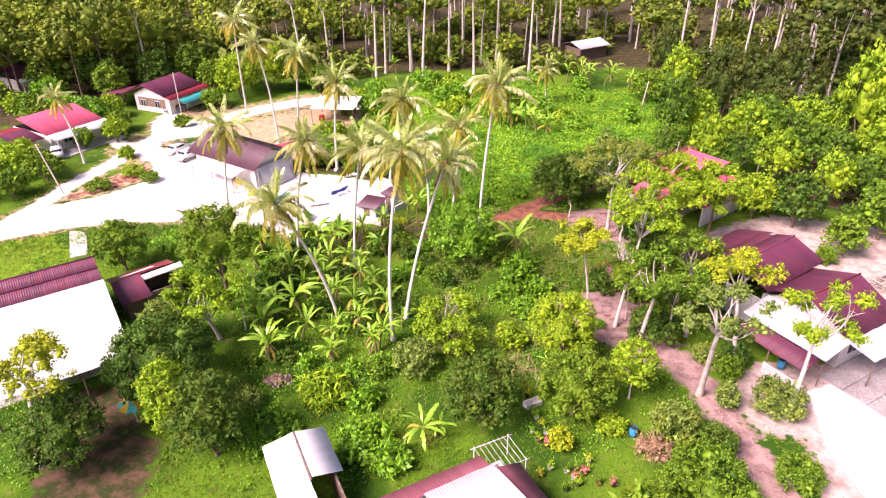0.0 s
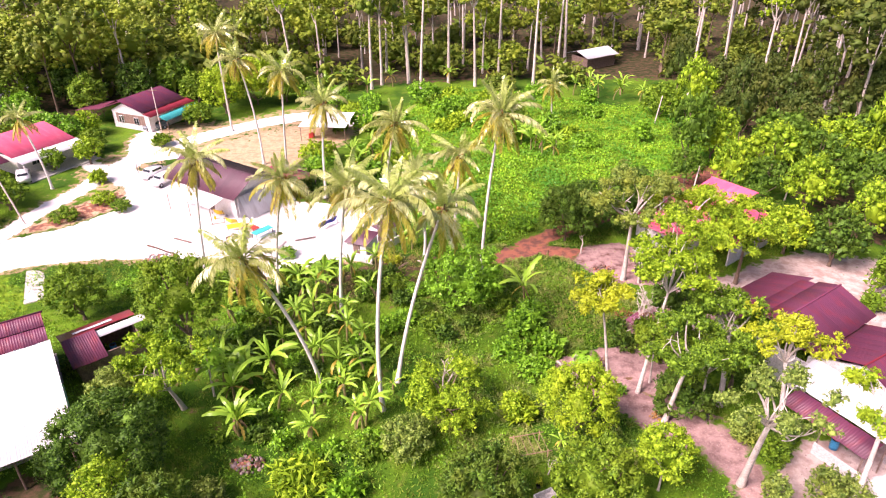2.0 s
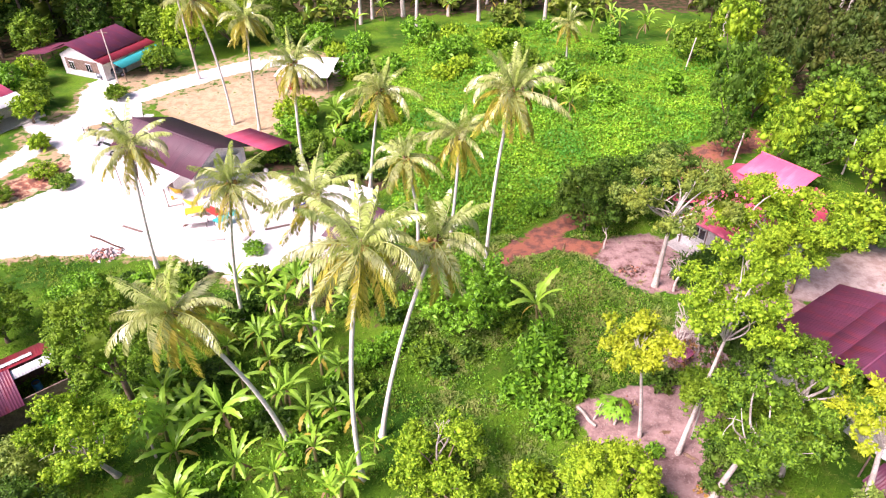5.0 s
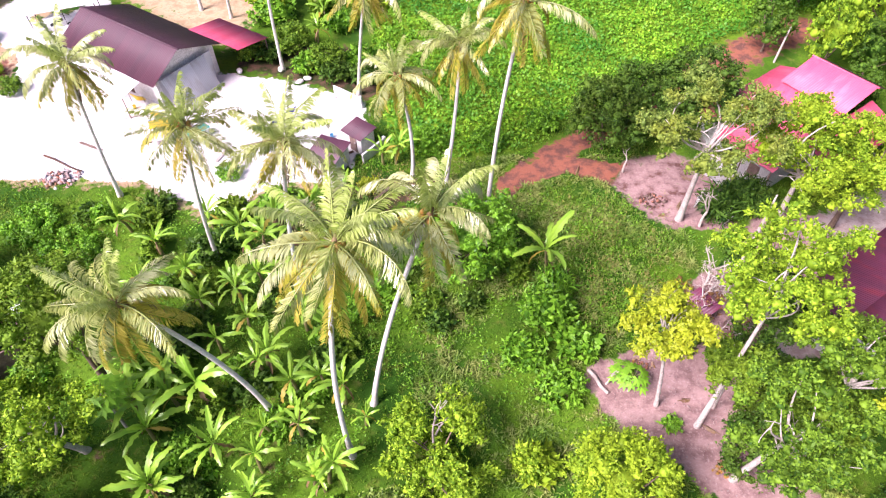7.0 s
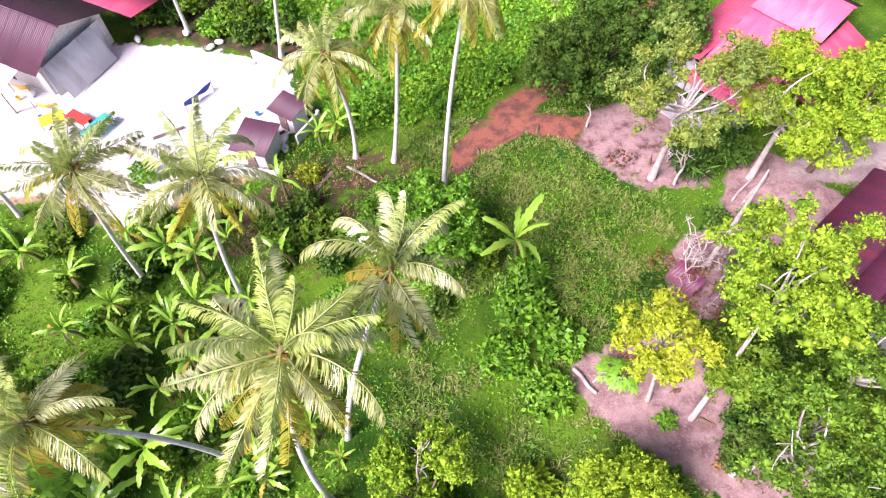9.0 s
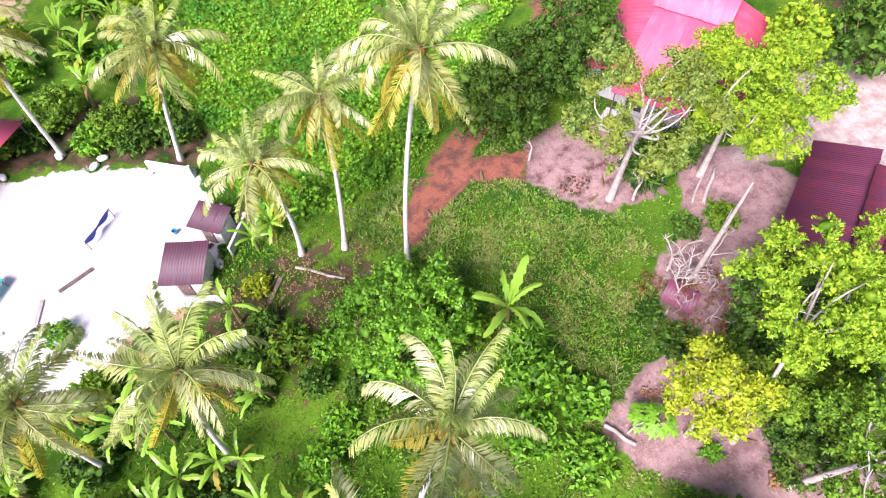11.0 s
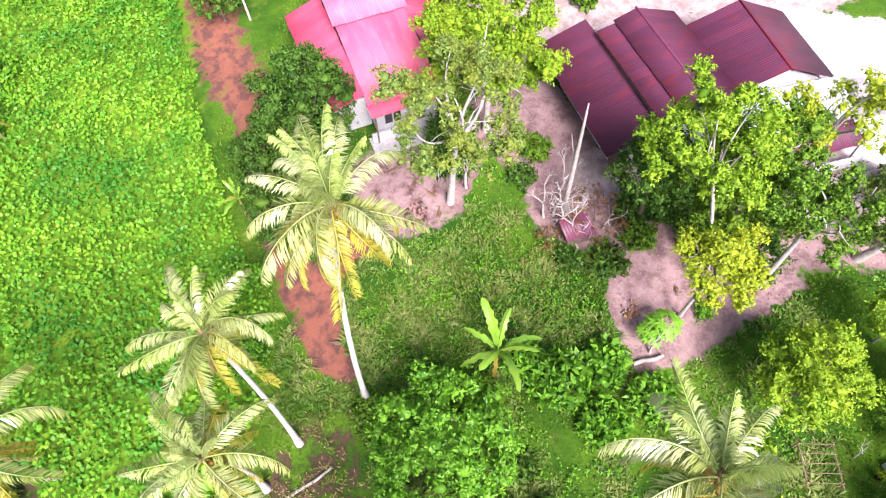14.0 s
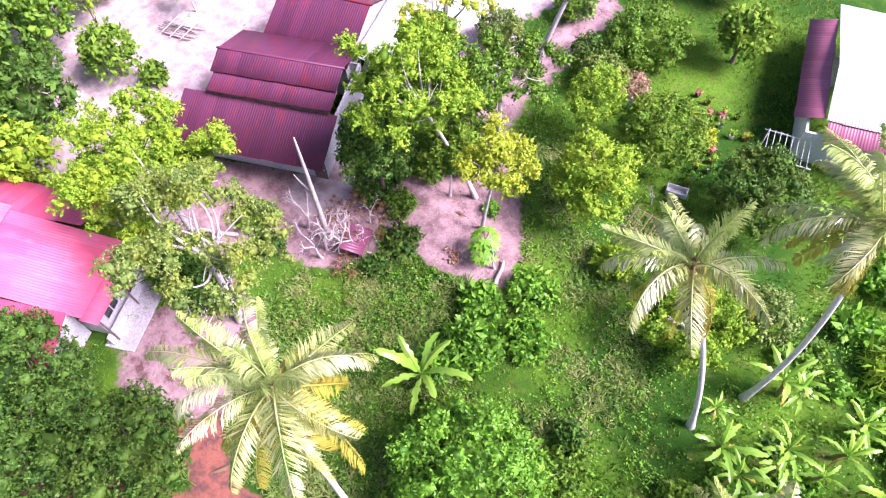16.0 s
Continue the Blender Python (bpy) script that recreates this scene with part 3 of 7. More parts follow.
def build_ground():
    def axis(lo, hi, step, far):
        out = [hi]
        d = step
        while out[-1] < far:
            d *= 1.35
            out.append(out[-1] + d)
        inn = [lo]
        d = step
        while inn[-1] > -far:
            d *= 1.35
            inn.append(inn[-1] - d)
        return np.concatenate([np.array(inn[::-1][:-1]), np.arange(lo, hi, step), np.array(out)])
    xs, ys = axis(-72, 60, 0.7, 2500), axis(15, 140, 0.7, 2500)
    X, Y = np.meshgrid(xs, ys, indexing="ij")
    x, y = X.ravel(), Y.ravel()
    zs = zones(x, y)
    bare = np.maximum.reduce([zs[0], zs[2], zs[5]])
    z = (0.10 * np.sin(x * 0.43 + 1.3 * np.sin(y * 0.21)) * np.sin(y * 0.37 + 0.5) + 0.05 * np.sin(x * 1.3 + y * 0.9) * np.sin(y * 1.7 - x * 0.4)) * (1 - 0.85 * bare) - 0.03 * bare
    n, k = len(xs), len(ys)
    i, j = np.meshgrid(np.arange(n - 1), np.arange(k - 1), indexing="ij")
    f = np.stack([i * k + j, (i + 1) * k + j, (i + 1) * k + j + 1, i * k + j + 1], -1).reshape(-1, 4)
    me = mesh_from(np.stack([x, y, z], 1), f)
    for name, cols in (("soil", zs[:3]), ("cover", zs[3:6])):
        at = me.attributes.new(name, "FLOAT_COLOR", "POINT")
        at.data.foreach_set("color", np.stack([*cols, zs[6]], 1).astype(np.float32).ravel())
    ob = part("ground", me, GROUND, smooth=True)
    tagged(ob, "rough grass ground with bare earth, red soil and pale sand", "ground", kind="structure")


build_ground()


def scatter(n, x0, x1, y0, y1, rng):
    return rng.uniform(x0, x1, n), rng.uniform(y0, y1, n)


def build_grass():
    """Tufts of blades on the grass, and broad leaves of the creeping cover on the open field."""
    rng = np.random.default_rng(5)
    x, y = scatter(128000, -60, 44, 14, 84, rng)
    e, r, s, li, lu, pa, dr = zones(x, y)
    lush_patch = 0.5 + 0.5 * np.sin(x * 0.31 + 2 * np.sin(y * 0.17)) * np.sin(y * 0.29 + 1.7)
    keep = (np.maximum.reduce([e, r, s, pa, 0.7 * li, 0.5 * dr]) < 0.3) & (rng.uniform(size=len(x)) < 0.30 + 0.70 * lush_patch)
    x, y, lp = x[keep], y[keep], lush_patch[keep]
    p = np.stack([x, y, np.full(len(x), -0.04)], 1)
    per = 3
    p, lp = np.repeat(p, per, 0) + rng.normal(size=(len(p) * per, 3)) * np.array([0.10, 0.10, 0]), np.repeat(lp, per)
    n = len(p)
    d = unit(rng.normal(size=(n, 3)) * np.array([0.5, 0.5, 0.1]) + np.array([0, 0, 0.8]))
    sd = unit(np.cross(d, rng.normal(size=(n, 3))))
    ln = (0.16 + 0.26 * lp)[:, None] * rng.uniform(0.6, 1.4, (n, 1))
    w = 0.035 * rng.uniform(0.6, 1.5, (n, 1))
    v = np.stack([p - sd * w, p + sd * w, p + d * ln + rng.normal(size=(n, 3)) * 0.06], 1).reshape(-1, 3)
    ob = part("grass", (v, np.arange(3 * n).reshape(-1, 3)), GRASS)
    tagged(ob, "tufts of rough green grass on the clearing", "grass", kind="stuff")

    # knee-high tussocks on the open part of the clearing: blades that fan out from one root, in drifts
    x, y = scatter(9500, -1, 19, 41, 73, rng)
    e, r, s, li, lu, pa, dr = zones(x, y)
    tall = 0.5 + 0.5 * np.sin(x * 0.7 + 1.9 * np.sin(y * 0.41)) * np.sin(y * 0.63 + 1.4 * np.sin(x * 0.5))
    keep = (np.maximum.reduce([e, r, s, pa, li]) < 0.3) & (rng.uniform(size=len(x)) < 0.1 + 0.9 * tall)
    per = 12
    size = np.repeat(((0.18 + 0.5 * tall) * rng.uniform(0.5, 1.5, len(x)))[keep], per)[:, None]
    p = np.repeat(np.stack([x, y, np.full(len(x), -0.04)], 1)[keep], per, 0)
    n = len(p)
    p = p + rng.normal(size=(n, 3)) * np.array([0.05, 0.05, 0])
    d = unit(rng.normal(size=(n, 3)) * np.array([0.75, 0.75, 0.1]) + np.array([0, 0, 0.75]))
    sd = unit(np.cross(d, np.array([0, 0, 1.0]) + rng.normal(size=(n, 3)) * 0.3)) * 0.035
    mid = p + d * size * 0.6
    tip = mid + (d * 0.6 + np.array([0, 0, -0.35])) * size * rng.uniform(0.5, 0.9, (n, 1))
    v = np.stack([p, mid + sd, tip, mid - sd], 1).reshape(-1, 3)
    ob = part("tussocks", (v, np.arange(4 * n).reshape(-1, 4)), TUSSOCK)
    tagged(ob, "knee-high green grass tussocks on the clearing", "grass", kind="stuff")

    # broad-leaved weeds in patches
    x, y = scatter(26000, -45, 24, 30, 76, rng)
    e, r, s, li, lu, pa, dr = zones(x, y)
    pat = np.sin(x * 0.5 + 2.1 * np.sin(y * 0.33 + 1)) * np.sin(y * 0.47 + 1.9 * np.sin(x * 0.27)) + 0.5 * np.sin(x * 1.7 + 0.4) * np.sin(y * 1.9)
    keep = (np.maximum.reduce([e, r, s, pa, li, dr * 0.7]) < 0.35) & (pat + rng.normal(size=len(x)) * 0.3 > 0.25)
    p = np.stack([x, y, rng.uniform(0.05, 0.4, len(x))], 1)[keep]
    ob = part("weeds", leaf_cloud(p, np.tile([[0, 0, 1.0]], (len(p), 1)), 0.20, 0.10, rng, per=4, spread=0.13, droop=0.2), LEAF_LUSH)
    tagged(ob, "patches of broad-leaved green weeds in the grass", "weeds", kind="stuff")

    # olive scrub between the garden and the red path
    x, y = scatter(2600, 7, 18, 54, 69, rng)
    keep = (inside_by(SCRUB, x, y) + rng.normal(size=len(x)) * 1.2 > 0) & (np.sin(x * 1.1 + 1.5 * np.sin(y * 0.7)) * np.sin(y * 0.9 + 0.6) + rng.normal(size=len(x)) * 0.5 > -0.1)
    p = np.stack([x, y, rng.uniform(0.05, 0.6, len(x))], 1)[keep]
    ob = part("scrub", leaf_cloud(p, np.tile([[0, 0, 1.0]], (len(p), 1)), 0.24, 0.07, rng, per=3, spread=0.15, droop=0.1), LEAF_LUSH)
    tagged(ob, "low tangled olive scrub on the clearing", "scrub", kind="stuff")

    x, y = scatter(1900, 6, 18, 54, 69, rng)
    keep = (inside_by(SCRUB, x, y) + rng.normal(size=len(x)) * 1.6 > 0) & (np.sin(x * 1.6 + 2 * np.sin(y * 0.9)) * np.sin(y * 1.3 + 1.6) + rng.normal(size=len(x)) * 0.4 > 0.1)
    p = np.stack([x, y, rng.uniform(0.1, 0.7, len(x))], 1)[keep]
    ob = part("dry_scrub", leaf_cloud(p, np.tile([[0, 0, 1.0]], (len(p), 1)), 0.26, 0.06, rng, per=4, spread=0.16, droop=0.0), LEAF_SCRUB)
    tagged(ob, "patches of dry brownish scrub on the clearing", "scrub", kind="stuff")

    x, y = scatter(2600, -15, 5, 60, 73, rng)
    keep = (inside_by(DEBRIS, x, y) + rng.normal(size=len(x)) * 1.2 > 0) & (np.sin(x * 1.3 + 2 * np.sin(y * 0.8)) * np.sin(y * 1.1 + 0.4) + rng.normal(size=len(x)) * 0.4 > -0.1)
    p = np.stack([x, y, rng.uniform(0.05, 0.5, len(x))], 1)[keep]
    ob = part("dry_weeds", leaf_cloud(p, np.tile([[0, 0, 1.0]], (len(p), 1)), 0.26, 0.07, rng, per=5, spread=0.18, droop=0.1), LEAF_SCRUB)
    tagged(ob, "half-dry olive and brown weeds beside the court", "weeds", kind="stuff")

    x, y = scatter(125000, -9, 62, 72, 136, rng)
    e, r, s, li, lu, pa, dr = zones(x, y)
    keep = (lu > 0.4) & (np.maximum.reduce([e, r, s, pa, li]) < 0.3) & (rng.uniform(size=len(x)) < np.where(y < 103, 1.0, 0.55))
    x, y = x[keep], y[keep]
    h = 0.12 + 0.85 * (0.5 + 0.5 * np.sin(x * 0.9 + 1.7 * np.sin(y * 0.5)) * np.sin(y * 0.8 + np.sin(x * 0.6))) * rng.uniform(0.3, 1, len(x))
    p = np.stack([x, y, h], 1)
    v, f = leaf_cloud(p, np.tile([[0, 0, 1.0]], (len(p), 1)), 0.30, 0.26, rng, per=1, spread=0.05, droop=0.35)
    ob = part("creeper", (v, f), CREEPER)
    tagged(ob, "bright green creeping broad-leaved ground cover", "ground cover", kind="stuff")


def build_pebbles():
    """Small pale stones and clods strewn on the bare earth."""
    rng = np.random.default_rng(9)
    x, y = scatter(4200, 9, 34, 24, 70, rng)
    e, r, s, li, lu, pa, dr = zones(x, y)
    keep = (np.maximum(e, s) > 0.75) & (np.maximum(pa, r) < 0.3)
    pieces = [lump((a, b, 0.0), rng.uniform(0.02, 0.045, 3) * rng.uniform(0.7, 1.5), rng, 0.15, 1) for a, b in zip(x[keep], y[keep])]
    ob = part("pebbles", joined(pieces), STONE)
    tagged(ob, "small pale stones strewn on bare earth", "pebbles", kind="stuff")


build_pebbles()
GRASS = leafy("grass_blade", (0.06, 0.19, 0.008), (0.21, 0.41, 0.025), (0.22, 0.28, 0.04), rough=0.6, spec=0.2, patch=0.35, whole=True)
TUSSOCK = leafy("tussock_blade", (0.05, 0.16, 0.012), (0.18, 0.34, 0.03), (0.33, 0.38, 0.10), rough=0.55, spec=0.3, patch=0.45, whole=True)
LEAF_SCRUB = leafy("scrub_leaf", (0.18, 0.24, 0.03), (0.40, 0.40, 0.12), (0.30, 0.24, 0.07), rough=0.6, patch=0.6, whole=True)
build_grass()


# ---- plants ----
def frond_mesh(rng, length, rise, bend, n=120):
    """A feather frond that leaves the origin along +x at the angle rise and bends down; its leaflets hang in combs with gaps."""
    s = np.linspace(0, 1, 13)
    el = rise - bend * s ** 1.25
    step = length / 12
    sway = rng.uniform(-0.16, 0.16)
    pts = np.concatenate([[[0, 0, 0]], np.cumsum(np.stack([np.cos(el[1:]), sway * np.sin(2.5 * s[1:]), np.sin(el[1:])], 1) * step, 0)])
    pieces = [tube(pts, np.linspace(0.05, 0.010, 13), 4, False)]
    for side in (-1, 1):
        u = np.linspace(0.13, 0.995, n)
        u = np.clip(u + 0.010 * np.sin(u * rng.uniform(50, 70) + rng.uniform(0, 6)) + rng.normal(size=n) * 0.003, 0.1, 1.0)
        b = np.stack([np.interp(u, s, pts[:, k]) for k in range(3)], 1)
        e = np.interp(u, s, el)
        fw = np.stack([np.cos(e), 0 * e, np.sin(e)], 1)
        dn = np.stack([np.sin(e), 0 * e, -np.cos(e)], 1)
        ln = (0.30 + 0.56 * np.sin(np.pi * np.clip(u * 0.88 + 0.1, 0, 1)) ** 0.7)[:, None] * length / 4.6 * rng.uniform(0.82, 1.1, (n, 1))
        ph = (rng.uniform(0.1, 0.5) + 0.5 * u + 0.28 * np.sin(u * rng.uniform(5, 9) + rng.uniform(0, 6)))[:, None]
        d1 = unit(fw * (0.55 + 0.5 * u[:, None]) + np.array([0, side, 0]) * np.cos(ph) + dn * np.sin(ph) + rng.normal(size=(n, 3)) * 0.09)
        w = fw * 0.034 + rng.normal(size=(n, 3)) * 0.004
        m = b + d1 * ln * 0.5
        tip = m + unit(d1 * 0.8 + np.array([0, 0, -1.0]) * (0.35 + 0.9 * np.sin(ph)) + rng.normal(size=(n, 3)) * 0.14) * ln * 0.55
        v = np.stack([b, m + w, tip, m - w], 1)[(rng.uniform(size=n) > 0.06) & (np.sin(u * rng.uniform(22, 34) + rng.uniform(0, 6)) > -0.93)].reshape(-1, 3)
        pieces.append((v, np.arange(len(v)).reshape(-1, 4)))
    return mesh_from(*joined(pieces))


def frond_set():
    rng = np.random.default_rng(11)
    out = {}
    for kind, mat, specs in (("young", FROND_YOUNG, [(3.9, 1.38, 0.55), (4.1, 1.2, 0.8), (3.3, 1.5, 0.3), (4.2, 1.05, 0.9)]),
                             ("mature", FROND, [(4.7, 1.0, 1.8), (4.8, 0.75, 1.8), (4.5, 0.45, 1.5), (4.9, 1.1, 2.3), (4.5, 0.15, 1.4), (4.7, 0.6, 1.3), (4.6, 0.9, 2.1), (4.7, 0.3, 1.0)]),
                             ("hanging", FROND_HANG, [(4.3, -0.30, 1.1), (4.5, -0.65, 0.7), (4.2, -0.10, 1.5), (4.2, -0.95, 0.5)]),
                             ("old", FROND_OLD, [(4.0, -0.60, 0.9), (4.0, -0.9, 0.6), (3.8, -0.2, 1.5)]),
                             ("dead", FROND_DEAD, [(3.2, -0.9, 0.6), (2.8, -1.1, 0.4)])):
        out[kind] = []
        for sp in specs:
            me = frond_mesh(rng, *sp)
            me.name = "frond_" + kind
            me.materials.append(mat)
            out[kind].append(me)
    return out


FRONDS = frond_set()


def nut_mesh():
    v, f = lump((0, 0, 0), (0.13, 0.13, 0.17), np.random.default_rng(3), 0.02)
    me = mesh_from(v, f)
    me.materials.append(NUT)
    return me


NUT_MESH = nut_mesh()


def palm(base, top, bow=(0, 0), size=1.0, seed=0, counts=(5, 13, 5, 1), nuts=6, label="tall coconut palm with feathery fronds and a pale ringed trunk"):
    """A coconut palm from base to top (x, y, z); bow pushes the middle of the trunk sideways."""
    rng = np.random.default_rng(100 + seed)
    b, c = np.array([base[0], base[1], 0.0]), np.array(top, float)
    th = thing("coconut_palm", pose(*b), label, "palm tree", "coconut palms")
    ctrl = (b + c) / 2 - b + np.array([bow[0], bow[1], 0])
    line = bezier((0, 0, -0.15), ctrl, c - b, 22)
    h = np.linspace(0, 1, 22)
    rad = (0.15 - 0.045 * h + 0.13 * np.exp(-h * 16)) * (1 + 0.035 * (np.arange(22) % 2)) * (0.85 + 0.2 * size)
    part("trunk", tube(line, rad, 8), BARK_PALM, th, smooth=True)
    lean = unit(line[-1] - line[-3])
    head = part("crown_shaft", tube([line[-1] - lean * 0.2, line[-1] + lean * 0.3, line[-1] + lean * 0.8], [0.12, 0.18, 0.05], 7), FROND_DEAD, th)
    tilt = Matrix.Translation(c - b + lean * 0.35) @ Vector((0, 0, 1)).rotation_difference(Vector(0.45 * lean + np.array([0, 0, 0.55]))).to_matrix().to_4x4()
    ang = rng.uniform(0, 6.28)
    for kind, num in zip(("young", "mature", "hanging", "old", "dead"), (counts[0] + 3, counts[1] + 1, counts[2] + 4, (counts[2] + 1) // 2, counts[3])):
        for i in range(num):
            ang += 2.39996
            me = FRONDS[kind][rng.integers(len(FRONDS[kind]))]
            k = size * rng.uniform(0.74, 1.02)
            m = tilt @ Matrix.Rotation(ang + rng.uniform(-0.2, 0.2), 4, "Z") @ Matrix.Rotation(rng.uniform(-0.22, 0.22), 4, "Y") @ Matrix.Rotation(rng.uniform(-0.5, 0.5), 4, "X") @ Matrix.Scale(k, 4)
            part("frond", me, None, th, m=m)
    for i in range(nuts):
        a = rng.uniform(0, 6.28)
        q = c - b + lean * 0.3 + np.array([0.34 * math.cos(a), 0.34 * math.sin(a), rng.uniform(-0.2, 0.25)])
        part("coconut", NUT_MESH, None, th, m=Matrix.Translation(q) @ Matrix.Rotation(a, 4, "X"))
    return th


def paddle_mesh(rng, length, width, rise, bend, torn=0.45):
    """A banana leaf: a stalk and a long blade folded on its midrib, with a ragged edge."""
    n = 19
    s = np.linspace(0, 1, n)
    el = rise - bend * s ** 1.4
    pts = np.concatenate([[[0, 0, 0]], np.cumsum(np.stack([np.cos(el[1:]), 0 * s[1:], np.sin(el[1:])], 1) * length / (n - 1), 0)])
    wd = width * 0.5 * np.clip(np.sin(np.pi * np.clip((s - 0.12) / 0.88, 0, 1)) ** 0.45, 0.03, 1)
    up = np.stack([-np.sin(el), 0 * el, np.cos(el)], 1)
    pieces = [tube(pts, np.linspace(0.035, 0.006, n), 4, False)]
    for side in (-1, 1):
        edge = pts + np.array([0, side, 0]) * (wd * (1 - torn * rng.uniform(0, 1, n)))[:, None] + up * wd[:, None] * rng.uniform(-0.35, 0.35)
        edge += np.array([1, 0, 0]) * 0.05
        v = np.concatenate([pts + up * 0.012, edge])
        i = np.arange(n - 1)
        pieces.append((v, np.stack([i, i + 1, n + i + 1, n + i], 1)))
    return mesh_from(*joined(pieces))


def banana_set():
    rng = np.random.default_rng(21)
    good = [paddle_mesh(rng, 2.5, 0.52, 1.25, 1.2), paddle_mesh(rng, 2.6, 0.54, 1.05, 1.5), paddle_mesh(rng, 2.5, 0.48, 0.85, 1.3, 0.5), paddle_mesh(rng, 2.1, 0.38, 1.42, 0.4), paddle_mesh(rng, 2.3, 0.46, 0.7, 1.5, 0.6)]
    bad = [paddle_mesh(rng, 1.9, 0.4, 0.2, 1.6, 0.6), paddle_mesh(rng, 1.7, 0.34, -0.3, 1.2, 0.7)]
    dead = [paddle_mesh(rng, 1.6, 0.28, -0.7, 0.8, 0.7)]
    for group, mat in ((good, BANANA), (bad, BANANA_OLD), (dead, FROND_DEAD)):
        for me in group:
            me.name = "banana_leaf"
            me.materials.append(mat)
    return good, bad, dead


PADDLES = banana_set()


def banana(x, y, height=2.0, size=1.0, seed=0, leaves=8, old=2):
    rng = np.random.default_rng(500 + seed)
    th = thing("banana_plant", pose(x, y, 0, 0, 0, rng.uniform(0, 360)), "green banana plant with broad arching leaves", "banana plant", "banana plants")
    lean = rng.normal(size=2) * 0.12 * height
    part("stem", tube(bezier((0, 0, -0.1), (0, 0, height * 0.5), (lean[0], lean[1], height), 6), [0.15, 0.14, 0.12, 0.11, 0.09, 0.06], 7), STEM, th, smooth=True)
    a = rng.uniform(0, 6.28)
    for i in range(leaves + old):
        a += 2.39996
        me = PADDLES[0][rng.integers(5)] if i < leaves else (PADDLES[1][rng.integers(2)] if rng.uniform() < 0.5 else PADDLES[2][0])
        m = Matrix.Translation((lean[0], lean[1], height - 0.05)) @ Matrix.Rotation(a, 4, "Z") @ Matrix.Rotation(rng.uniform(-0.25, 0.2), 4, "Y") @ Matrix.Rotation(rng.uniform(-0.3, 0.3), 4, "X") @ Matrix.Scale(size * rng.uniform(0.8, 1.12), 4)
        part("leaf", me, None, th, m=m)
    return th


def tree(x, y, zc, rad, height, mat=None, bark=None, seed=0, count=12, leaf=0.18, width=0.11, style="round", lean=(0, 0), limbs=4, girth=0.2, name="tree",
         label="leafy green broadleaf tree with a rounded crown", category="tree", group="", density=1.0, inner=1.0, droop=0.15, size=0.45, puff=0.0, twigs=3, sides=9):
    """A broadleaf tree whose crown is centred at (x, y, zc), rad wide and height half-tall; lean is where the foot stands from there."""
    rng = np.random.default_rng(900 + seed)
    mat, bark = mat or LEAF_MID, bark or BARK
    th = thing(name, pose(x + lean[0], y + lean[1], 0), label, category, group)
    off = np.array([-lean[0], -lean[1], 0.0])
    if style == "round":
        blobs = clumps(zc, rad, height, rng, puff or max(0.26, min(0.7, rad * 0.21)))
        tops = [(np.array(c), r[2]) for c, r in blobs[1:] if c[2] > zc][:60]
    else:
        blobs, tops = layers(zc, rad, height, count, rng, size, puff or 0.5)
    blobs = [(np.array(c) + off, r) for c, r in blobs]
    fork = np.array([0, 0, max(0.3, zc - height * 0.9)]) + off * 0.75
    part("trunk", tube(bezier((0, 0, -0.1), fork * np.array([0.4, 0.4, 0.5]), fork, 9), girth * np.array([1.35, 1.08, 0.95, 0.88, 0.82, 0.76, 0.70, 0.64, 0.58]), sides), bark, th, smooth=True)
    for i in range(min(limbs, len(tops))):
        c, r = tops[i if style == "open" else int(rng.integers(len(tops)))]
        end = c + off + np.array([0, 0, 0.2 * r])
        mid = (fork + end) / 2 + rng.normal(size=3) * 0.22 * rad * np.array([1, 1, 0.5])
        part("limb", tube(bezier(fork, mid, end, 7), girth * np.linspace(0.5, 0.12, 7), max(4, sides - 3)), bark, th, smooth=True)
    if style == "open":
        for i in range(twigs):
            a, q = rng.uniform(0, 6.28), rng.uniform(0.35, 0.95)
            end = np.array([rad * q * math.cos(a), rad * q * math.sin(a), zc + height * rng.uniform(0.0, 0.6) * (1.2 - 0.6 * q)]) + off
            mid = (fork + end) / 2 + rng.normal(size=3) * 0.3 * rad * np.array([1, 1, 0.4])
            line = bezier(fork, mid, end, 9)
            part("bare_limb", tube(line, girth * np.linspace(0.38, 0.08, 9), 5), bark, th, smooth=True)
            side = line[6] + unit(rng.normal(size=3) + np.array([0, 0, 0.4])) * rad * 0.3
            part("twig", tube(bezier(line[6], (line[6] + side) / 2 + rng.normal(size=3) * 0.12, side, 5), girth * np.linspace(0.2, 0.06, 5), 4), bark, th)
    part("crown", crown(blobs, rng, leaf, width, density, inner, droop), mat, th)
    return th


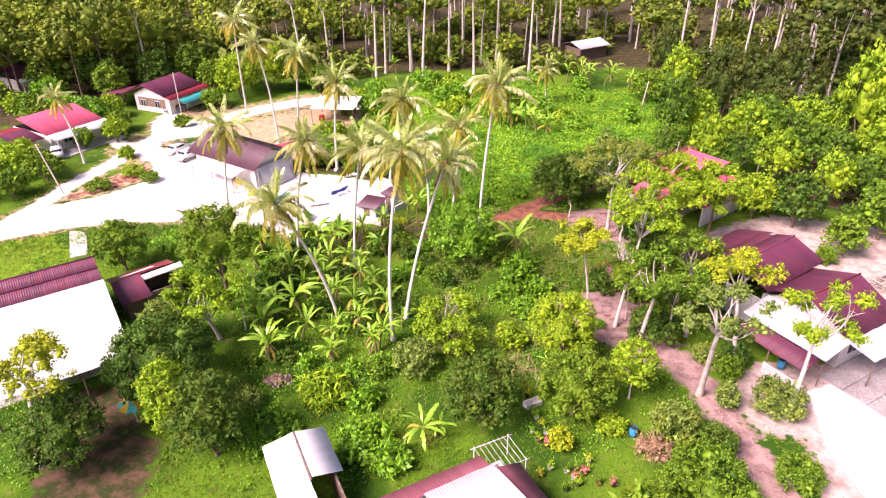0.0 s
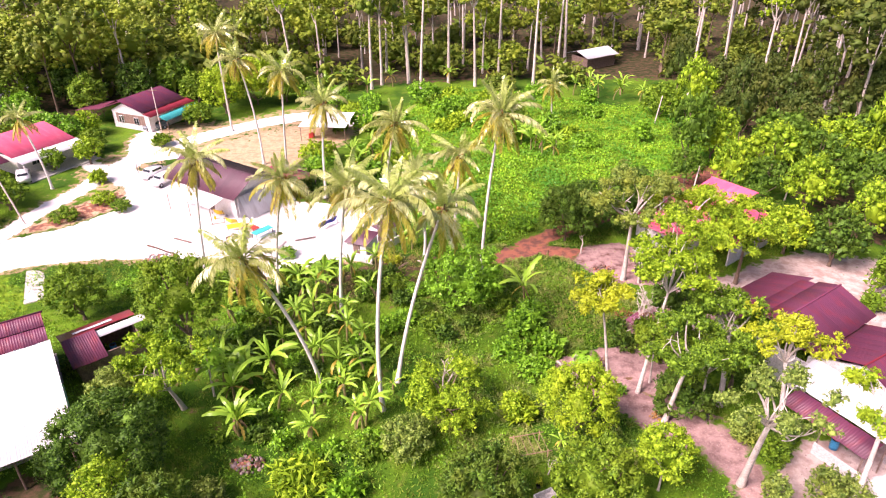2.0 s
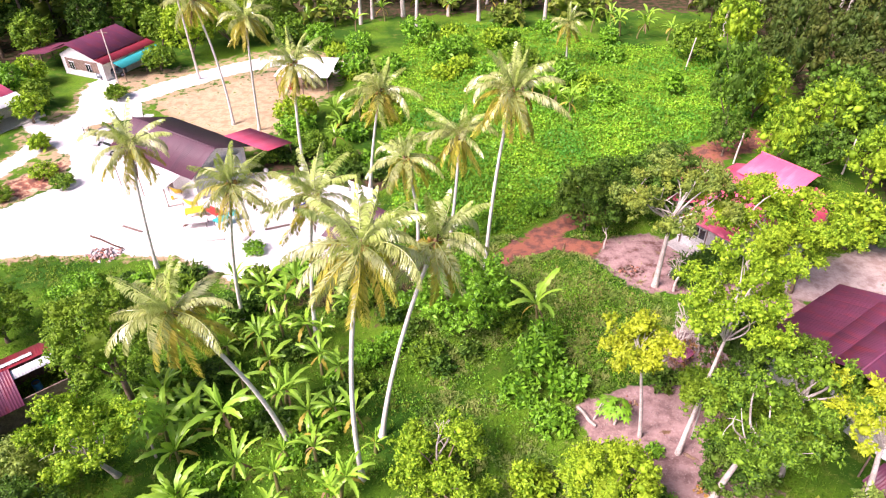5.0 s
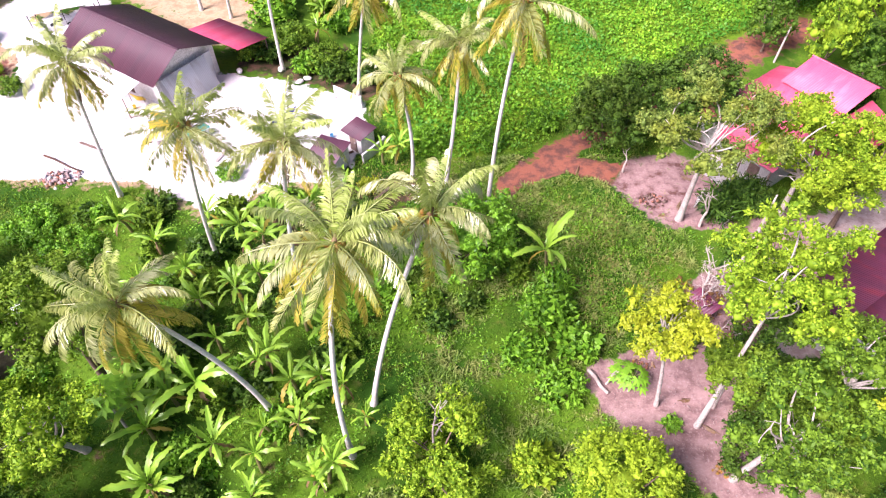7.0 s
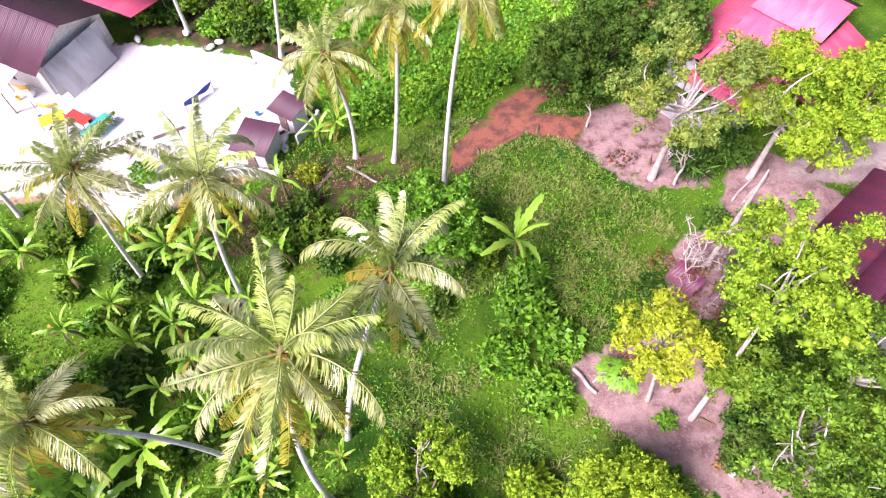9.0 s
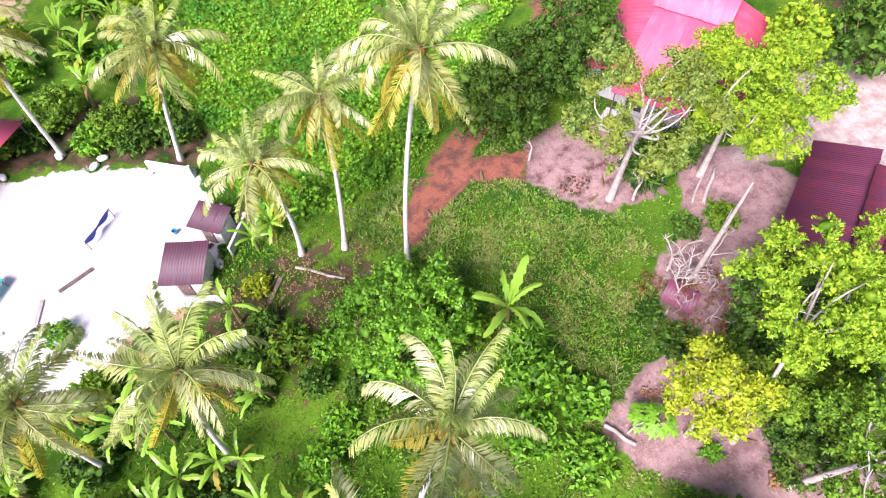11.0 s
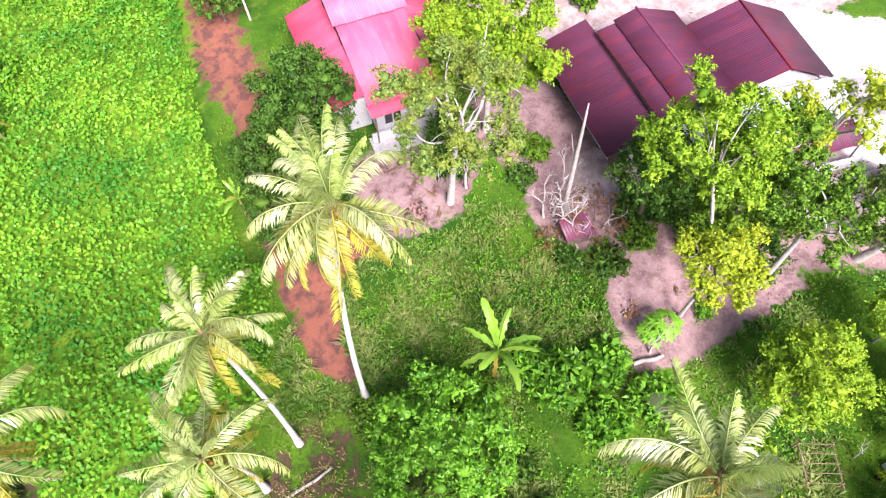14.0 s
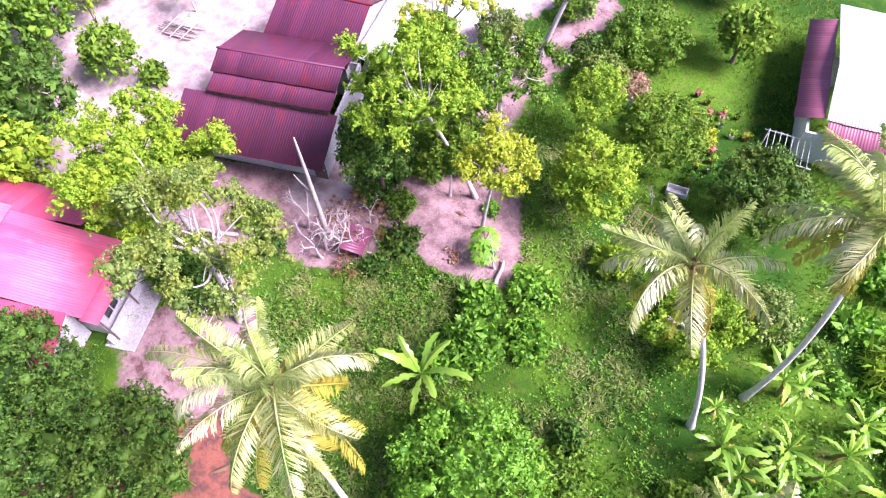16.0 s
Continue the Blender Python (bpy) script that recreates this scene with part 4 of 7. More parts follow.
def papaya(x, y, height, size, seed, label="slim papaya tree with star-shaped green leaves"):
    """A bare stem with lobed leaves on long stalks round its top."""
    rng = np.random.default_rng(1800 + seed)
    th = thing("papaya_tree", pose(x, y, 0), label, "papaya tree", "papaya trees")
    part("trunk", tube(bezier((0, 0, -0.1), (0.1, 0, height * 0.5), (0.05, 0.1, height), 7), np.linspace(0.10, 0.06, 7), 7), BARK_PALE, th, smooth=True)
    for i in range(15):
        a, el = 2.39996 * i, 1.0 - 1.5 * i / 15
        d = np.array([math.cos(a) * math.cos(el), math.sin(a) * math.cos(el), math.sin(el)])
        hub = np.array([0.05, 0.1, height]) + d * size * rng.uniform(0.7, 1.0)
        stalk = part("leaf_stalk", tube([(0.05, 0.1, height - 0.05), hub], [0.02, 0.012], 4, False), STEM, th)
        side = unit(np.cross(d, [0, 0, 1.0]))
        fw = unit(np.array([d[0], d[1], -0.35]))
        vs = []
        for k in range(7):
            t = (k - 3) * 0.78
            e = fw * math.cos(t) + side * math.sin(t)
            s = np.cross(e, np.cross(fw, side))
            ln = size * 0.62 * (1 - 0.07 * abs(k - 3))
            vs += [hub, hub + e * ln * 0.5 + s * ln * 0.19, hub + e * ln - np.array([0, 0, 0.18 * ln]), hub + e * ln * 0.5 - s * ln * 0.19]
        part("leaf", (np.array(vs), np.arange(28).reshape(-1, 4)), LEAF_LUSH, stalk)
    return th


def shrub(x, y, rad, height, mat, seed=0, **kw):
    kw.setdefault("label", "low leafy green shrub growing in grass")
    if "leaf" in kw:
        kw.setdefault("width", kw["leaf"] * 0.55)
    return tree(x, y, height * 0.5, rad, height * 0.58, mat, BARK, 300 + seed, limbs=2, girth=0.05, name="shrub", category="shrub", **kw)


def dead_tree(x, y, height, spread, seed, mat=None, label="leafless bleached dead tree with forking branches", forks=3):
    rng = np.random.default_rng(1500 + seed)
    th = thing("dead_tree", pose(x, y, 0), label, "dead tree")

    def grow(a, d, ln, r, depth):
        b = a + d * ln
        part("branch" if depth else "trunk", tube(bezier(a, (a + b) / 2 + rng.normal(size=3) * ln * 0.09, b, 5), np.linspace(r, r * 0.6, 5), 5), mat or DEADWOOD, th)
        if depth < forks:
            for _ in range(rng.integers(2, 4)):
                grow(b, unit(d + rng.normal(size=3) * spread + np.array([0, 0, 0.12])), ln * rng.uniform(0.5, 0.8), r * 0.58, depth + 1)
    grow(np.array([0, 0, -0.1]), unit(np.array([rng.normal() * 0.15, rng.normal() * 0.15, 1.0])), height * 0.45, 0.035 * height, 0)
    return th


# ---- coconut palms ----
palm((-4.55, 46.9), (-3.3, 47.8, 17.3), (-1.1, -0.3), 0.96, 1, (5, 12, 6, 1), 8)
palm((-3.6, 50.3), (0.2, 51.9, 14.6), (-0.9, -0.3), 0.95, 2, (3, 11, 4, 2), 9)
palm((-9.8, 49.85), (-13.7, 48.6, 12.6), (1.1, 0.4), 0.98, 3, (4, 11, 6, 2), 4)
palm((4.2, 66.9), (5.7, 66.4, 17.2), (-0.5, 0.4), 1.0, 4, (5, 11, 7, 1), 5)
palm((0.9, 69.8), (2.1, 71.9, 11.0), (0.3, -0.2), 0.92, 5, (3, 11, 4, 1), 5)
palm((-1.8, 70.7), (-2.4, 70.4, 9.7), (0.8, 0.3), 0.9, 6, (3, 10, 6, 1), 4)
palm((-25.4, 69.0), (-23.9, 68.4, 12.2), (-0.3, 0), 0.95, 7, (4, 10, 7, 2), 6)
palm((-15.9, 62.1), (-13.3, 59.6, 14.0), (-0.9, 0.8), 0.92, 8, (4, 10, 5, 1), 5)
palm((-9.4, 59.4), (-7.8, 58.6, 13.4), (-0.6, 0.3), 0.95, 9, (4, 11, 5, 1), 4)
palm((-7.2, 82.4), (-5.0, 78.6, 12.3), (-0.3, 1.2), 0.95, 10, (3, 10, 7, 1), 5)
palm((-15.0, 86.6), (-13.4, 82.5, 13.5), (-0.6, 1.0), 0.92, 11, (3, 9, 8, 1), 4)
palm((-22.2, 96.5), (-20.3, 93.0, 14.5), (-0.3, 0.6), 0.9, 12, (3, 9, 7, 1), 5)
palm((-26.0, 98.5), (-27.3, 98.0, 15.0), (0.8, 0.5), 0.9, 13, (3, 10, 7, 1), 5)
palm((-34.9, 113.8), (-33.0, 108.0, 16.5), (-0.5, 1.0), 0.95, 14, (3, 9, 7, 1), 5)
palm((19.5, 119.0), (18.8, 116.5, 6.0), (0, 0.3), 0.85, 15, (3, 9, 5, 1), 3)
palm((-53.0, 90.4), (-54.5, 90.6, 9.5), (0.6, 0), 0.75, 16, (3, 8, 5, 0), 2)
palm((-63.5, 152.0), (-62.5, 151.0, 8.5), (0.5, 0), 1.0, 17, (3, 10, 6, 1), 3)
palm((-52.0, 155.0), (-52.5, 154.0, 7.0), (-0.5, 0), 0.95, 18, (3, 10, 6, 1), 3)
palm((-44.0, 150.0), (-43.0, 149.0, 9.0), (-0.5, 0), 0.95, 19, (3, 10, 6, 1), 3)

# ---- banana plants on the clearing and round it ----
BANANAS = [(-17.6, 49.4, 2.3, 1.1), (-16.4, 48.0, 1.8, 1.0), (-14.0, 50.6, 2.4, 1.1), (-12.7, 46.9, 2.0, 0.9), (-9.7, 46.1, 1.7, 0.8), (-7.6, 48.0, 1.6, 0.75), (-8.3, 51.0, 2.0, 0.85), (-6.4, 51.0, 1.8, 0.8),
           (-8.4, 55.7, 1.9, 0.9), (-13.6, 62.9, 2.6, 1.05), (-12.2, 62.0, 2.4, 1.0), (-11.5, 64.4, 2.3, 1.0), (-11.9, 59.4, 2.0, 0.9), (-5.9, 44.9, 1.5, 0.75), (-15.4, 44.7, 1.8, 0.85), (-11.9, 55.0, 2.0, 0.9), (-3.9, 48.9, 1.0, 0.55),
           (-3.2, 72.5, 1.9, 0.95), (-6.8, 67.6, 1.9, 0.9), (-15.5, 57.0, 1.9, 0.9), (-19.9, 62.3, 1.9, 0.9), (-6.3, 62.0, 1.9, 0.9), (-23.2, 65.0, 1.9, 0.9), (-19.3, 58.7, 1.9, 0.85), (-13.7, 54.0, 1.8, 0.85), (-18.5, 52.5, 2.0, 0.9),
           (-1.35, 34.6, 1.6, 0.95), (-0.6, 35.2, 1.2, 0.7), (8.0, 60.3, 3.0, 1.4), (8.6, 43.0, 0.6, 0.4), (-4.3, 72.4, 1.3, 0.8), (-8.0, 49.2, 1.4, 0.7), (-9.6, 44.0, 1.3, 0.7), (-16.8, 65.0, 2.0, 0.9), (-9.2, 66.2, 2.2, 0.95), (-13.0, 58.0, 1.8, 0.9),
           (13.7, 101.8, 2.4, 1.2), (15.2, 100.4, 2.2, 1.1), (11.6, 103.6, 2.5, 1.2), (10.0, 105.0, 2.2, 1.1), (12.6, 104.9, 2.4, 1.15), (16.8, 99.4, 1.9, 1.0), (8.2, 106.3, 2.2, 1.1), (14.6, 103.6, 2.4, 1.1), (17.5, 102, 2.0, 1.0),
           (27.5, 128.0, 2.5, 1.25), (30.0, 130.0, 2.7, 1.25), (32.5, 128.5, 2.5, 1.25), (29.0, 133.0, 2.7, 1.25), (34.5, 132.0, 2.6, 1.2), (37.0, 127.0, 2.0, 1.0), (25.5, 131.5, 2.4, 1.2), (14.2, 78.4, 2.6, 0.8),
           (-22.0, 134.0, 2.4, 1.2), (-18.0, 137.0, 2.4, 1.2), (-14.0, 133.0, 2.2, 1.1), (-9.5, 139.0, 2.4, 1.2), (-26.0, 140.0, 2.5, 1.2), (-10, 100, 2.2, 1.1), (-8.5, 96.5, 2.3, 1.1), (-11.5, 94.0, 2.1, 1.1), (-13.2, 98.0, 2.2, 1.1), (-12.0, 90.5, 1.9, 1.0),
           (-49, 135, 2.4, 1.2), (-46, 138, 2.4, 1.2), (-42, 134, 2.3, 1.2), (-68.0, 113.0, 2.3, 1.1), (2, 141, 2.3, 1.1), (10, 143, 2.3, 1.1)]
RB = np.random.default_rng(31)
for _ in range(20):
    BANANAS.append((RB.uniform(-20, -5), RB.uniform(43.5, 66), RB.uniform(0.9, 2.2), RB.uniform(0.6, 1.0)))
for i, (x, y, h, s) in enumerate(BANANAS):
    banana(x, y, h, s * (1.12 if -19 < x < -11 and y < 54 else 0.92), i, 7 + i % 3, 1 + (i * 7) % 3)

# ---- trees and shrubs of the clearing ----
tree(-20.6, 52.0, 7.6, 3.4, 4.2, LEAF_MID, BARK, 1, 14, girth=0.3, limbs=5, label="tall dense broadleaf tree with a rounded green crown")
tree(-20.8, 46.4, 5.0, 2.9, 2.6, LEAF_LIME, BARK_PALE, 2, 10, style="open", size=0.5, limbs=8, lean=(0.5, 1.0), girth=0.2, label="light green tree with pale bare limbs showing")
tree(-33.9, 59.6, 3.2, 2.7, 2.9, LEAF_MID, BARK, 3, 9, label="bushy round fruit tree beside the drive")
tree(-22.0, 39.6, 4.2, 4.4, 3.6, LEAF_DARK, BARK, 4, 14, girth=0.28, label="broad dark green tree with dense foliage")
tree(-24.3, 46.2, 2.8, 2.2, 2.4, LEAF_GREY, BARK, 5, 8, label="dull olive green bushy tree")
tree(-19.5, 34.6, 4.4, 1.9, 3.9, LEAF_LIME, BARK, 6, 12, label="bright lime green young tree")
tree(-16.5, 33.6, 3.9, 2.7, 4.0, LEAF_DARK, BARK, 7, 9, leaf=0.26, width=0.09, droop=0.4, label="dark green leafy tree beside a lime one")
tree(-28.2, 34.4, 7.6, 2.3, 1.8, LEAF_YEL, BARK_PALE, 8, 9, style="open", size=0.55, limbs=6, lean=(-0.7, -1.6), girth=0.26, label="tall tree with a pale twisted trunk and open crown")
tree(-26.6, 33.0, 3.0, 3.0, 2.6, LEAF_DARK, BARK, 9, 10, label="dark green dense tree under a taller one")
tree(0.6, 46.2, 2.4, 3.0, 2.4, LEAF_LIME, BARK, 10, 11, style="open", size=0.5, limbs=6, label="light green spreading fruit tree")
tree(-2.4, 42.6, 1.5, 2.0, 1.6, LEAF_GREY, BARK, 11, 8, label="pale grey-green bushy small tree")
tree(5.5, 46.0, 1.2, 1.1, 1.3, LEAF_LIME, BARK, 12, 6, girth=0.06, label="small lime green sapling")
tree(9.9, 43.9, 3.6, 2.9, 3.3, LEAF_LIME, BARK, 13, 16, leaf=0.16, width=0.10, label="round dense lime green tree, clipped-looking")
tree(9.9, 37.4, 2.9, 3.0, 2.9, LEAF_MID, BARK, 14, 13, label="dense green garden tree")
tree(14.6, 38.9, 3.7, 2.0, 2.2, LEAF_LIME, BARK_PALE, 15, 9, leaf=0.16, width=0.10, girth=0.09, label="small round lime green tree on a thin trunk")
tree(2.7, 36.7, 2.9, 3.1, 2.9, LEAF_DARK, BARK, 16, 13, label="dense dark green garden tree")
tree(2.1, 61.8, 3.0, 4.3, 3.2, LEAF_LUSH, BARK, 17, 18, leaf=0.22, width=0.13, puff=0.62, girth=0.25, label="large bushy bright green tree with glossy leaves")
shrub(7.6, 56.6, 1.9, 2.2, LEAF_LUSH, 1, leaf=0.36, width=0.18, label="bright green climbing shrub with broad leaves")
shrub(8.4, 58.6, 1.3, 2.0, LEAF_LUSH, 2, leaf=0.5, width=0.12, droop=0.5, label="green strap-leaved garden shrub")
shrub(9.4, 54.0, 1.4, 1.6, LEAF_LUSH, 3, leaf=0.36, width=0.22)
shrub(6.0, 53.6, 1.5, 1.2, LEAF_LUSH, 4, leaf=0.3)
shrub(8.0, 51.0, 1.6, 1.1, LEAF_LUSH, 5, leaf=0.3)
tree(12.2, 50.2, 8.8, 1.95, 1.7, LEAF_YEL, BARK_PALE, 18, 12, style="open", size=0.46, limbs=7, lean=(1.5, -0.2), girth=0.13, label="yellow-green tree on a slim pale trunk over bare earth")
tree(18.2, 51.4, 11.2, 3.4, 3.4, LEAF_LIME, BARK_PALE, 19, 14, style="open", size=0.42, limbs=8, lean=(-2.4, -2.8), girth=0.16, label="tall pale-barked tree with a broad sunlit crown")
tree(17.8, 44.7, 7.8, 3.3, 2.0, LEAF_MID, BARK_PALE, 20, 13, style="open", size=0.36, limbs=8, lean=(-0.8, 0.7), girth=0.2, label="tall pale-barked tree with layered green foliage")
tree(21.3, 47.8, 8.4, 2.9, 2.2, LEAF_MID, BARK_PALE, 21, 12, style="open", size=0.44, limbs=8, lean=(0.5, -0.8), girth=0.22, label="tree with pale crooked limbs and mid green leaves")
tree(16.8, 49.6, 5.2, 1.7, 1.4, LEAF_MID, BARK_PALE, 33, 8, style="open", size=0.5, limbs=4, lean=(0.3, 0.2), girth=0.09, label="slim young tree growing beside a pale trunk")
tree(19.6, 46.0, 5.6, 2.3, 1.8, LEAF_MID, BARK_PALE, 34, 9, style="open", size=0.5, limbs=5, lean=(0.3, 0.0), girth=0.12, label="small open tree with mid green leaves over earth")
tree(20.0, 53.2, 5.6, 2.6, 2.8, LEAF_DARK, BARK, 22, 10, label="dark green tree shading the yard")
tree(23.4, 49.0, 3.2, 2.2, 2.4, LEAF_MID, BARK, 23, 8, label="green bushy tree close to the house wall")
tree(18.6, 64.8, 9.4, 4.3, 2.4, LEAF_GREY, BARK_PALE, 24, 13, style="open", size=0.36, limbs=9, lean=(0.2, 0.8), girth=0.24, puff=0.6, leaf=0.16, width=0.10, twigs=6, label="tall open tree with bare white forking limbs")
tree(25.6, 64.6, 7.4, 4.4, 2.3, LEAF_LIME, BARK_PALE, 25, 14, style="open", puff=0.6, size=0.42, limbs=6, girth=0.24, label="broad grey-green tree leaning over the pink roof")
tree(30.0, 64.6, 6.4, 3.2, 2.4, LEAF_LIME, BARK, 26, 12, style="open", size=0.46, limbs=5, label="yellow-green tree between the two houses")
tree(14.2, 74.0, 3.5, 3.5, 3.5, LEAF_DARK, BARK, 27, 13, label="dense round green tree beside the red path")
tree(21.9, 76.6, 3.9, 3.9, 3.9, LEAF_DARK, BARK, 28, 14, label="dense dark round tree against the pink-roofed house")
tree(17.3, 77.0, 3.1, 3.3, 3.1, LEAF_DARK, BARK, 29, 11, label="dense green bush tree on the field edge")
for i, (sx, sy, sr, sh) in enumerate(((23.6, 67.0, 1.5, 2.2), (25.0, 66.2, 1.2, 1.9), (21.8, 66.2, 0.9, 1.3))):
    shrub(sx, sy, sr, sh, LEAF_DARK, 70 + i, leaf=0.3, label="dark leafy shrub beside the wall of the pink-roofed house")
shrub(24.0, 66.8, 1.6, 2.4, LEAF_DARK, 6, leaf=0.6, width=0.10, droop=0.5, label="dark spiky palm-like shrub near the wall")
shrub(21.6, 66.0, 1.5, 2.2, LEAF_DARK, 7, leaf=0.6, width=0.10, droop=0.5, label="dark spiky palm-like shrub")
shrub(19.5, 55.9, 2.3, 1.7, LEAF_RUST, 8, leaf=0.2, density=0.3, inner=0, label="reddish half-dead shrub tangle")
shrub(16.2, 54.6, 1.3, 1.0, LEAF_DARK, 40, leaf=0.3, density=0.5, label="dark green low shrub on bare earth")
shrub(17.2, 58.6, 1.0, 0.9, LEAF_RUST, 41, leaf=0.2, density=0.3, inner=0, label="reddish half-dead low shrub")
papaya(12.2, 51.0, 1.5, 0.85, 1)
papaya(11.7, 51.6, 1.1, 0.7, 4)
papaya(-18.3, 48.7, 4.2, 1.1, 2, "slim papaya tree with star-shaped leaves beside bananas")
papaya(46.0, 53.0, 3.0, 1.2, 3)
shrub(14.2, 48.6, 0.5, 0.6, LEAF_LUSH, 10, leaf=0.2, label="small green bush on bare earth")
shrub(18.6, 46.6, 2.6, 2.8, LEAF_DARK, 11, label="dark green hedge-like bush")
shrub(16.8, 34.9, 1.9, 2.8, LEAF_GREY, 12, droop=0.6, label="drooping olive green bush")
shrub(17.3, 29.2, 3.4, 3.0, LEAF_MID, 13, leaf=0.2, label="lime and dark green garden bush")
shrub(23.8, 30.4, 1.7, 2.2, LEAF_MID, 14)
shrub(25.4, 37.2, 2.1, 2.8, LEAF_GREY, 15, label="grey-green bush by the sandy drive")
shrub(19.4, 33.4, 1.6, 2.0, LEAF_DARK, 16, label="dark green low shrub by the drive")
shrub(-15.6, 38.0, 1.5, 1.8, LEAF_GREY, 17, label="straggly olive bush in shaded grass")
shrub(-9.6, 39.6, 2.0, 1.7, LEAF_LIME, 18, leaf=0.6, width=0.12, droop=0.5, label="clump of long-leaved yellow-green plants")
shrub(-6.4, 38.8, 1.2, 1.1, LEAF_LUSH, 19, leaf=0.4)
shrub(-6.0, 34.2, 2.4, 1.3, LEAF_LUSH, 20, leaf=0.3)
shrub(-4.0, 32.6, 1.8, 1.2, LEAF_LUSH, 21, leaf=0.3)
shrub(-13.2, 35.6, 2.6, 1.0, LEAF_LUSH, 22, leaf=0.3)
shrub(12.4, 35.6, 1.2, 1.2, LEAF_LIME, 23)
shrub(8.3, 33.9, 0.9, 1.6, LEAF_YEL, 24, label="small yellow-green garden shrub")
shrub(-5.2, 43.2, 1.2, 1.0, LEAF_LUSH, 25)
shrub(21.8, 37.8, 0.9, 2.4, LEAF_GREY, 26, label="slim pale green sapling")
shrub(23.4, 41.6, 1.2, 1.7, LEAF_MID, 42)
shrub(24.6, 43.2, 1.3, 1.9, LEAF_DARK, 43)
shrub(22.2, 43.6, 1.1, 1.4, LEAF_GREY, 44)
shrub(-40.6, 83.6, 1.4, 1.3, LEAF_MID, 27)
shrub(-46.5, 81.0, 1.8, 1.2, LEAF_MID, 28)
shrub(-44.0, 86.0, 1.6, 1.2, LEAF_LIME, 29)
shrub(-17.0, 71.2, 1.1, 0.9, LEAF_LUSH, 30)
shrub(-27.0, 62.5, 2.6, 1.0, LEAF_LUSH, 31)
shrub(-31.0, 65.5, 2.4, 0.9, LEAF_LUSH, 32)
shrub(-18.6, 88.8, 1.6, 1.8, LEAF_MID, 33)
shrub(-14.5, 90.0, 2.2, 2.6, LEAF_MID, 34)
shrub(-10.5, 86.6, 2.0, 2.4, LEAF_MID, 35)
shrub(-5.2, 69.4, 1.0, 0.7, LEAF_YEL, 36)
shrub(4.6, 74.6, 1.6, 1.4, LEAF_LUSH, 37)
shrub(-0.6, 74.6, 1.8, 1.5, LEAF_LUSH, 38)
shrub(9.4, 77.0, 1.6, 1.4, LEAF_LUSH, 39)
for i, (x, y, r, h) in enumerate([(20.6, 53.6, 1.5, 1.8), (18.6, 53.0, 1.2, 1.2), (21.2, 51.4, 1.5, 2.2), (24.2, 60.8, 1.2, 1.3), (16.0, 57.2, 0.9, 0.7), (19.4, 49.4, 1.3, 1.4), (21.8, 61.2, 1.0, 0.9)]):
    shrub(x, y, r, h, (LEAF_DARK, LEAF_MID)[i % 2], 150 + i, leaf=0.24, label="dark green shrub on earth beside the house", group="yard shrubs")
for i, (x, y) in enumerate([(-16.5, 88.6), (-12.4, 86.4), (-9.6, 85.0), (-7.4, 87.4), (-6.6, 84.4)]):
    shrub(x, y, 1.5, 1.6, (LEAF_DARK, LEAF_LUSH)[i % 2], 170 + i, leaf=0.34, label="green shrub on litter in a shade tone behind the court", group="court edge shrubs")
for i, (x, y) in enumerate([(-1.6, 60.4), (-3.4, 58.6), (-0.6, 57.4), (-3.8, 61.6), (-2.4, 63.6), (-4.6, 64.6), (0.4, 56.0), (-5.0, 57.0), (3.6, 66.0), (2.6, 57.6), (4.8, 63.6), (5.6, 60.6)]):
    shrub(x, y, 0.9 + 0.3 * (i % 3), 0.8 + 0.2 * (i % 4), (LEAF_DARK, LEAF_LUSH, LEAF_MID)[i % 3], 190 + i, leaf=0.26, label="low green undergrowth between palm trunks", group="thicket shrubs")
for i in range(58):
    shrub(RB.uniform(-27, -5), RB.uniform(42, 68), RB.uniform(0.6, 1.6), RB.uniform(0.5, 1.5), (LEAF_DARK, LEAF_LUSH, LEAF_MID)[i % 3], 120 + i, leaf=0.3, label="low green undergrowth between banana plants", group="thicket shrubs")
# bushes that rise out of the creeper towards the far side of the field, and between the lane and the field
for i in range(40):
    far = i < 25
    x, y = (RB.uniform(-2, 42), RB.uniform(104, 134)) if far else (RB.uniform(-19, -5), RB.uniform(92, 128))
    shrub(x, y, RB.uniform(1.2, 2.9), RB.uniform(1.2, 3.2), (LEAF_LUSH, LEAF_MID, LEAF_LUSH, LEAF_LIME)[i % 4], 220 + i, leaf=0.42, density=0.7, label="leafy green bush overgrown with creeper" if far else "dense green bush beside the lane", group="field bushes")
# tall pale trunks by the house drive
tree(19.2, 36.4, 9.6, 3.0, 2.2, LEAF_GREY, BARK_PALE, 30, 9, style="open", density=0.8, twigs=8, size=0.30, limbs=8, lean=(1.2, 3.0), girth=0.25, label="tall pale tree with lopped white limbs and sparse leaves")
tree(27.6, 38.6, 8.6, 2.9, 2.8, LEAF_LIME, BARK_PALE, 31, 9, style="open", density=0.8, twigs=8, size=0.30, limbs=8, lean=(-1.6, -2.2), girth=0.21, label="tall pale tree with sparse leaves by the drive")
tree(23.6, 44.2, 9.0, 2.8, 2.4, LEAF_YEL, BARK_PALE, 32, 9, style="open", size=0.42, limbs=7, lean=(1.0, -1.0), girth=0.2, label="slender pale tree with yellowing sparse leaves")
dead_tree(0.0, 46.6, 4.2, 0.55, 1)
dead_tree(19.0, 59.2, 3.4, 0.6, 2)
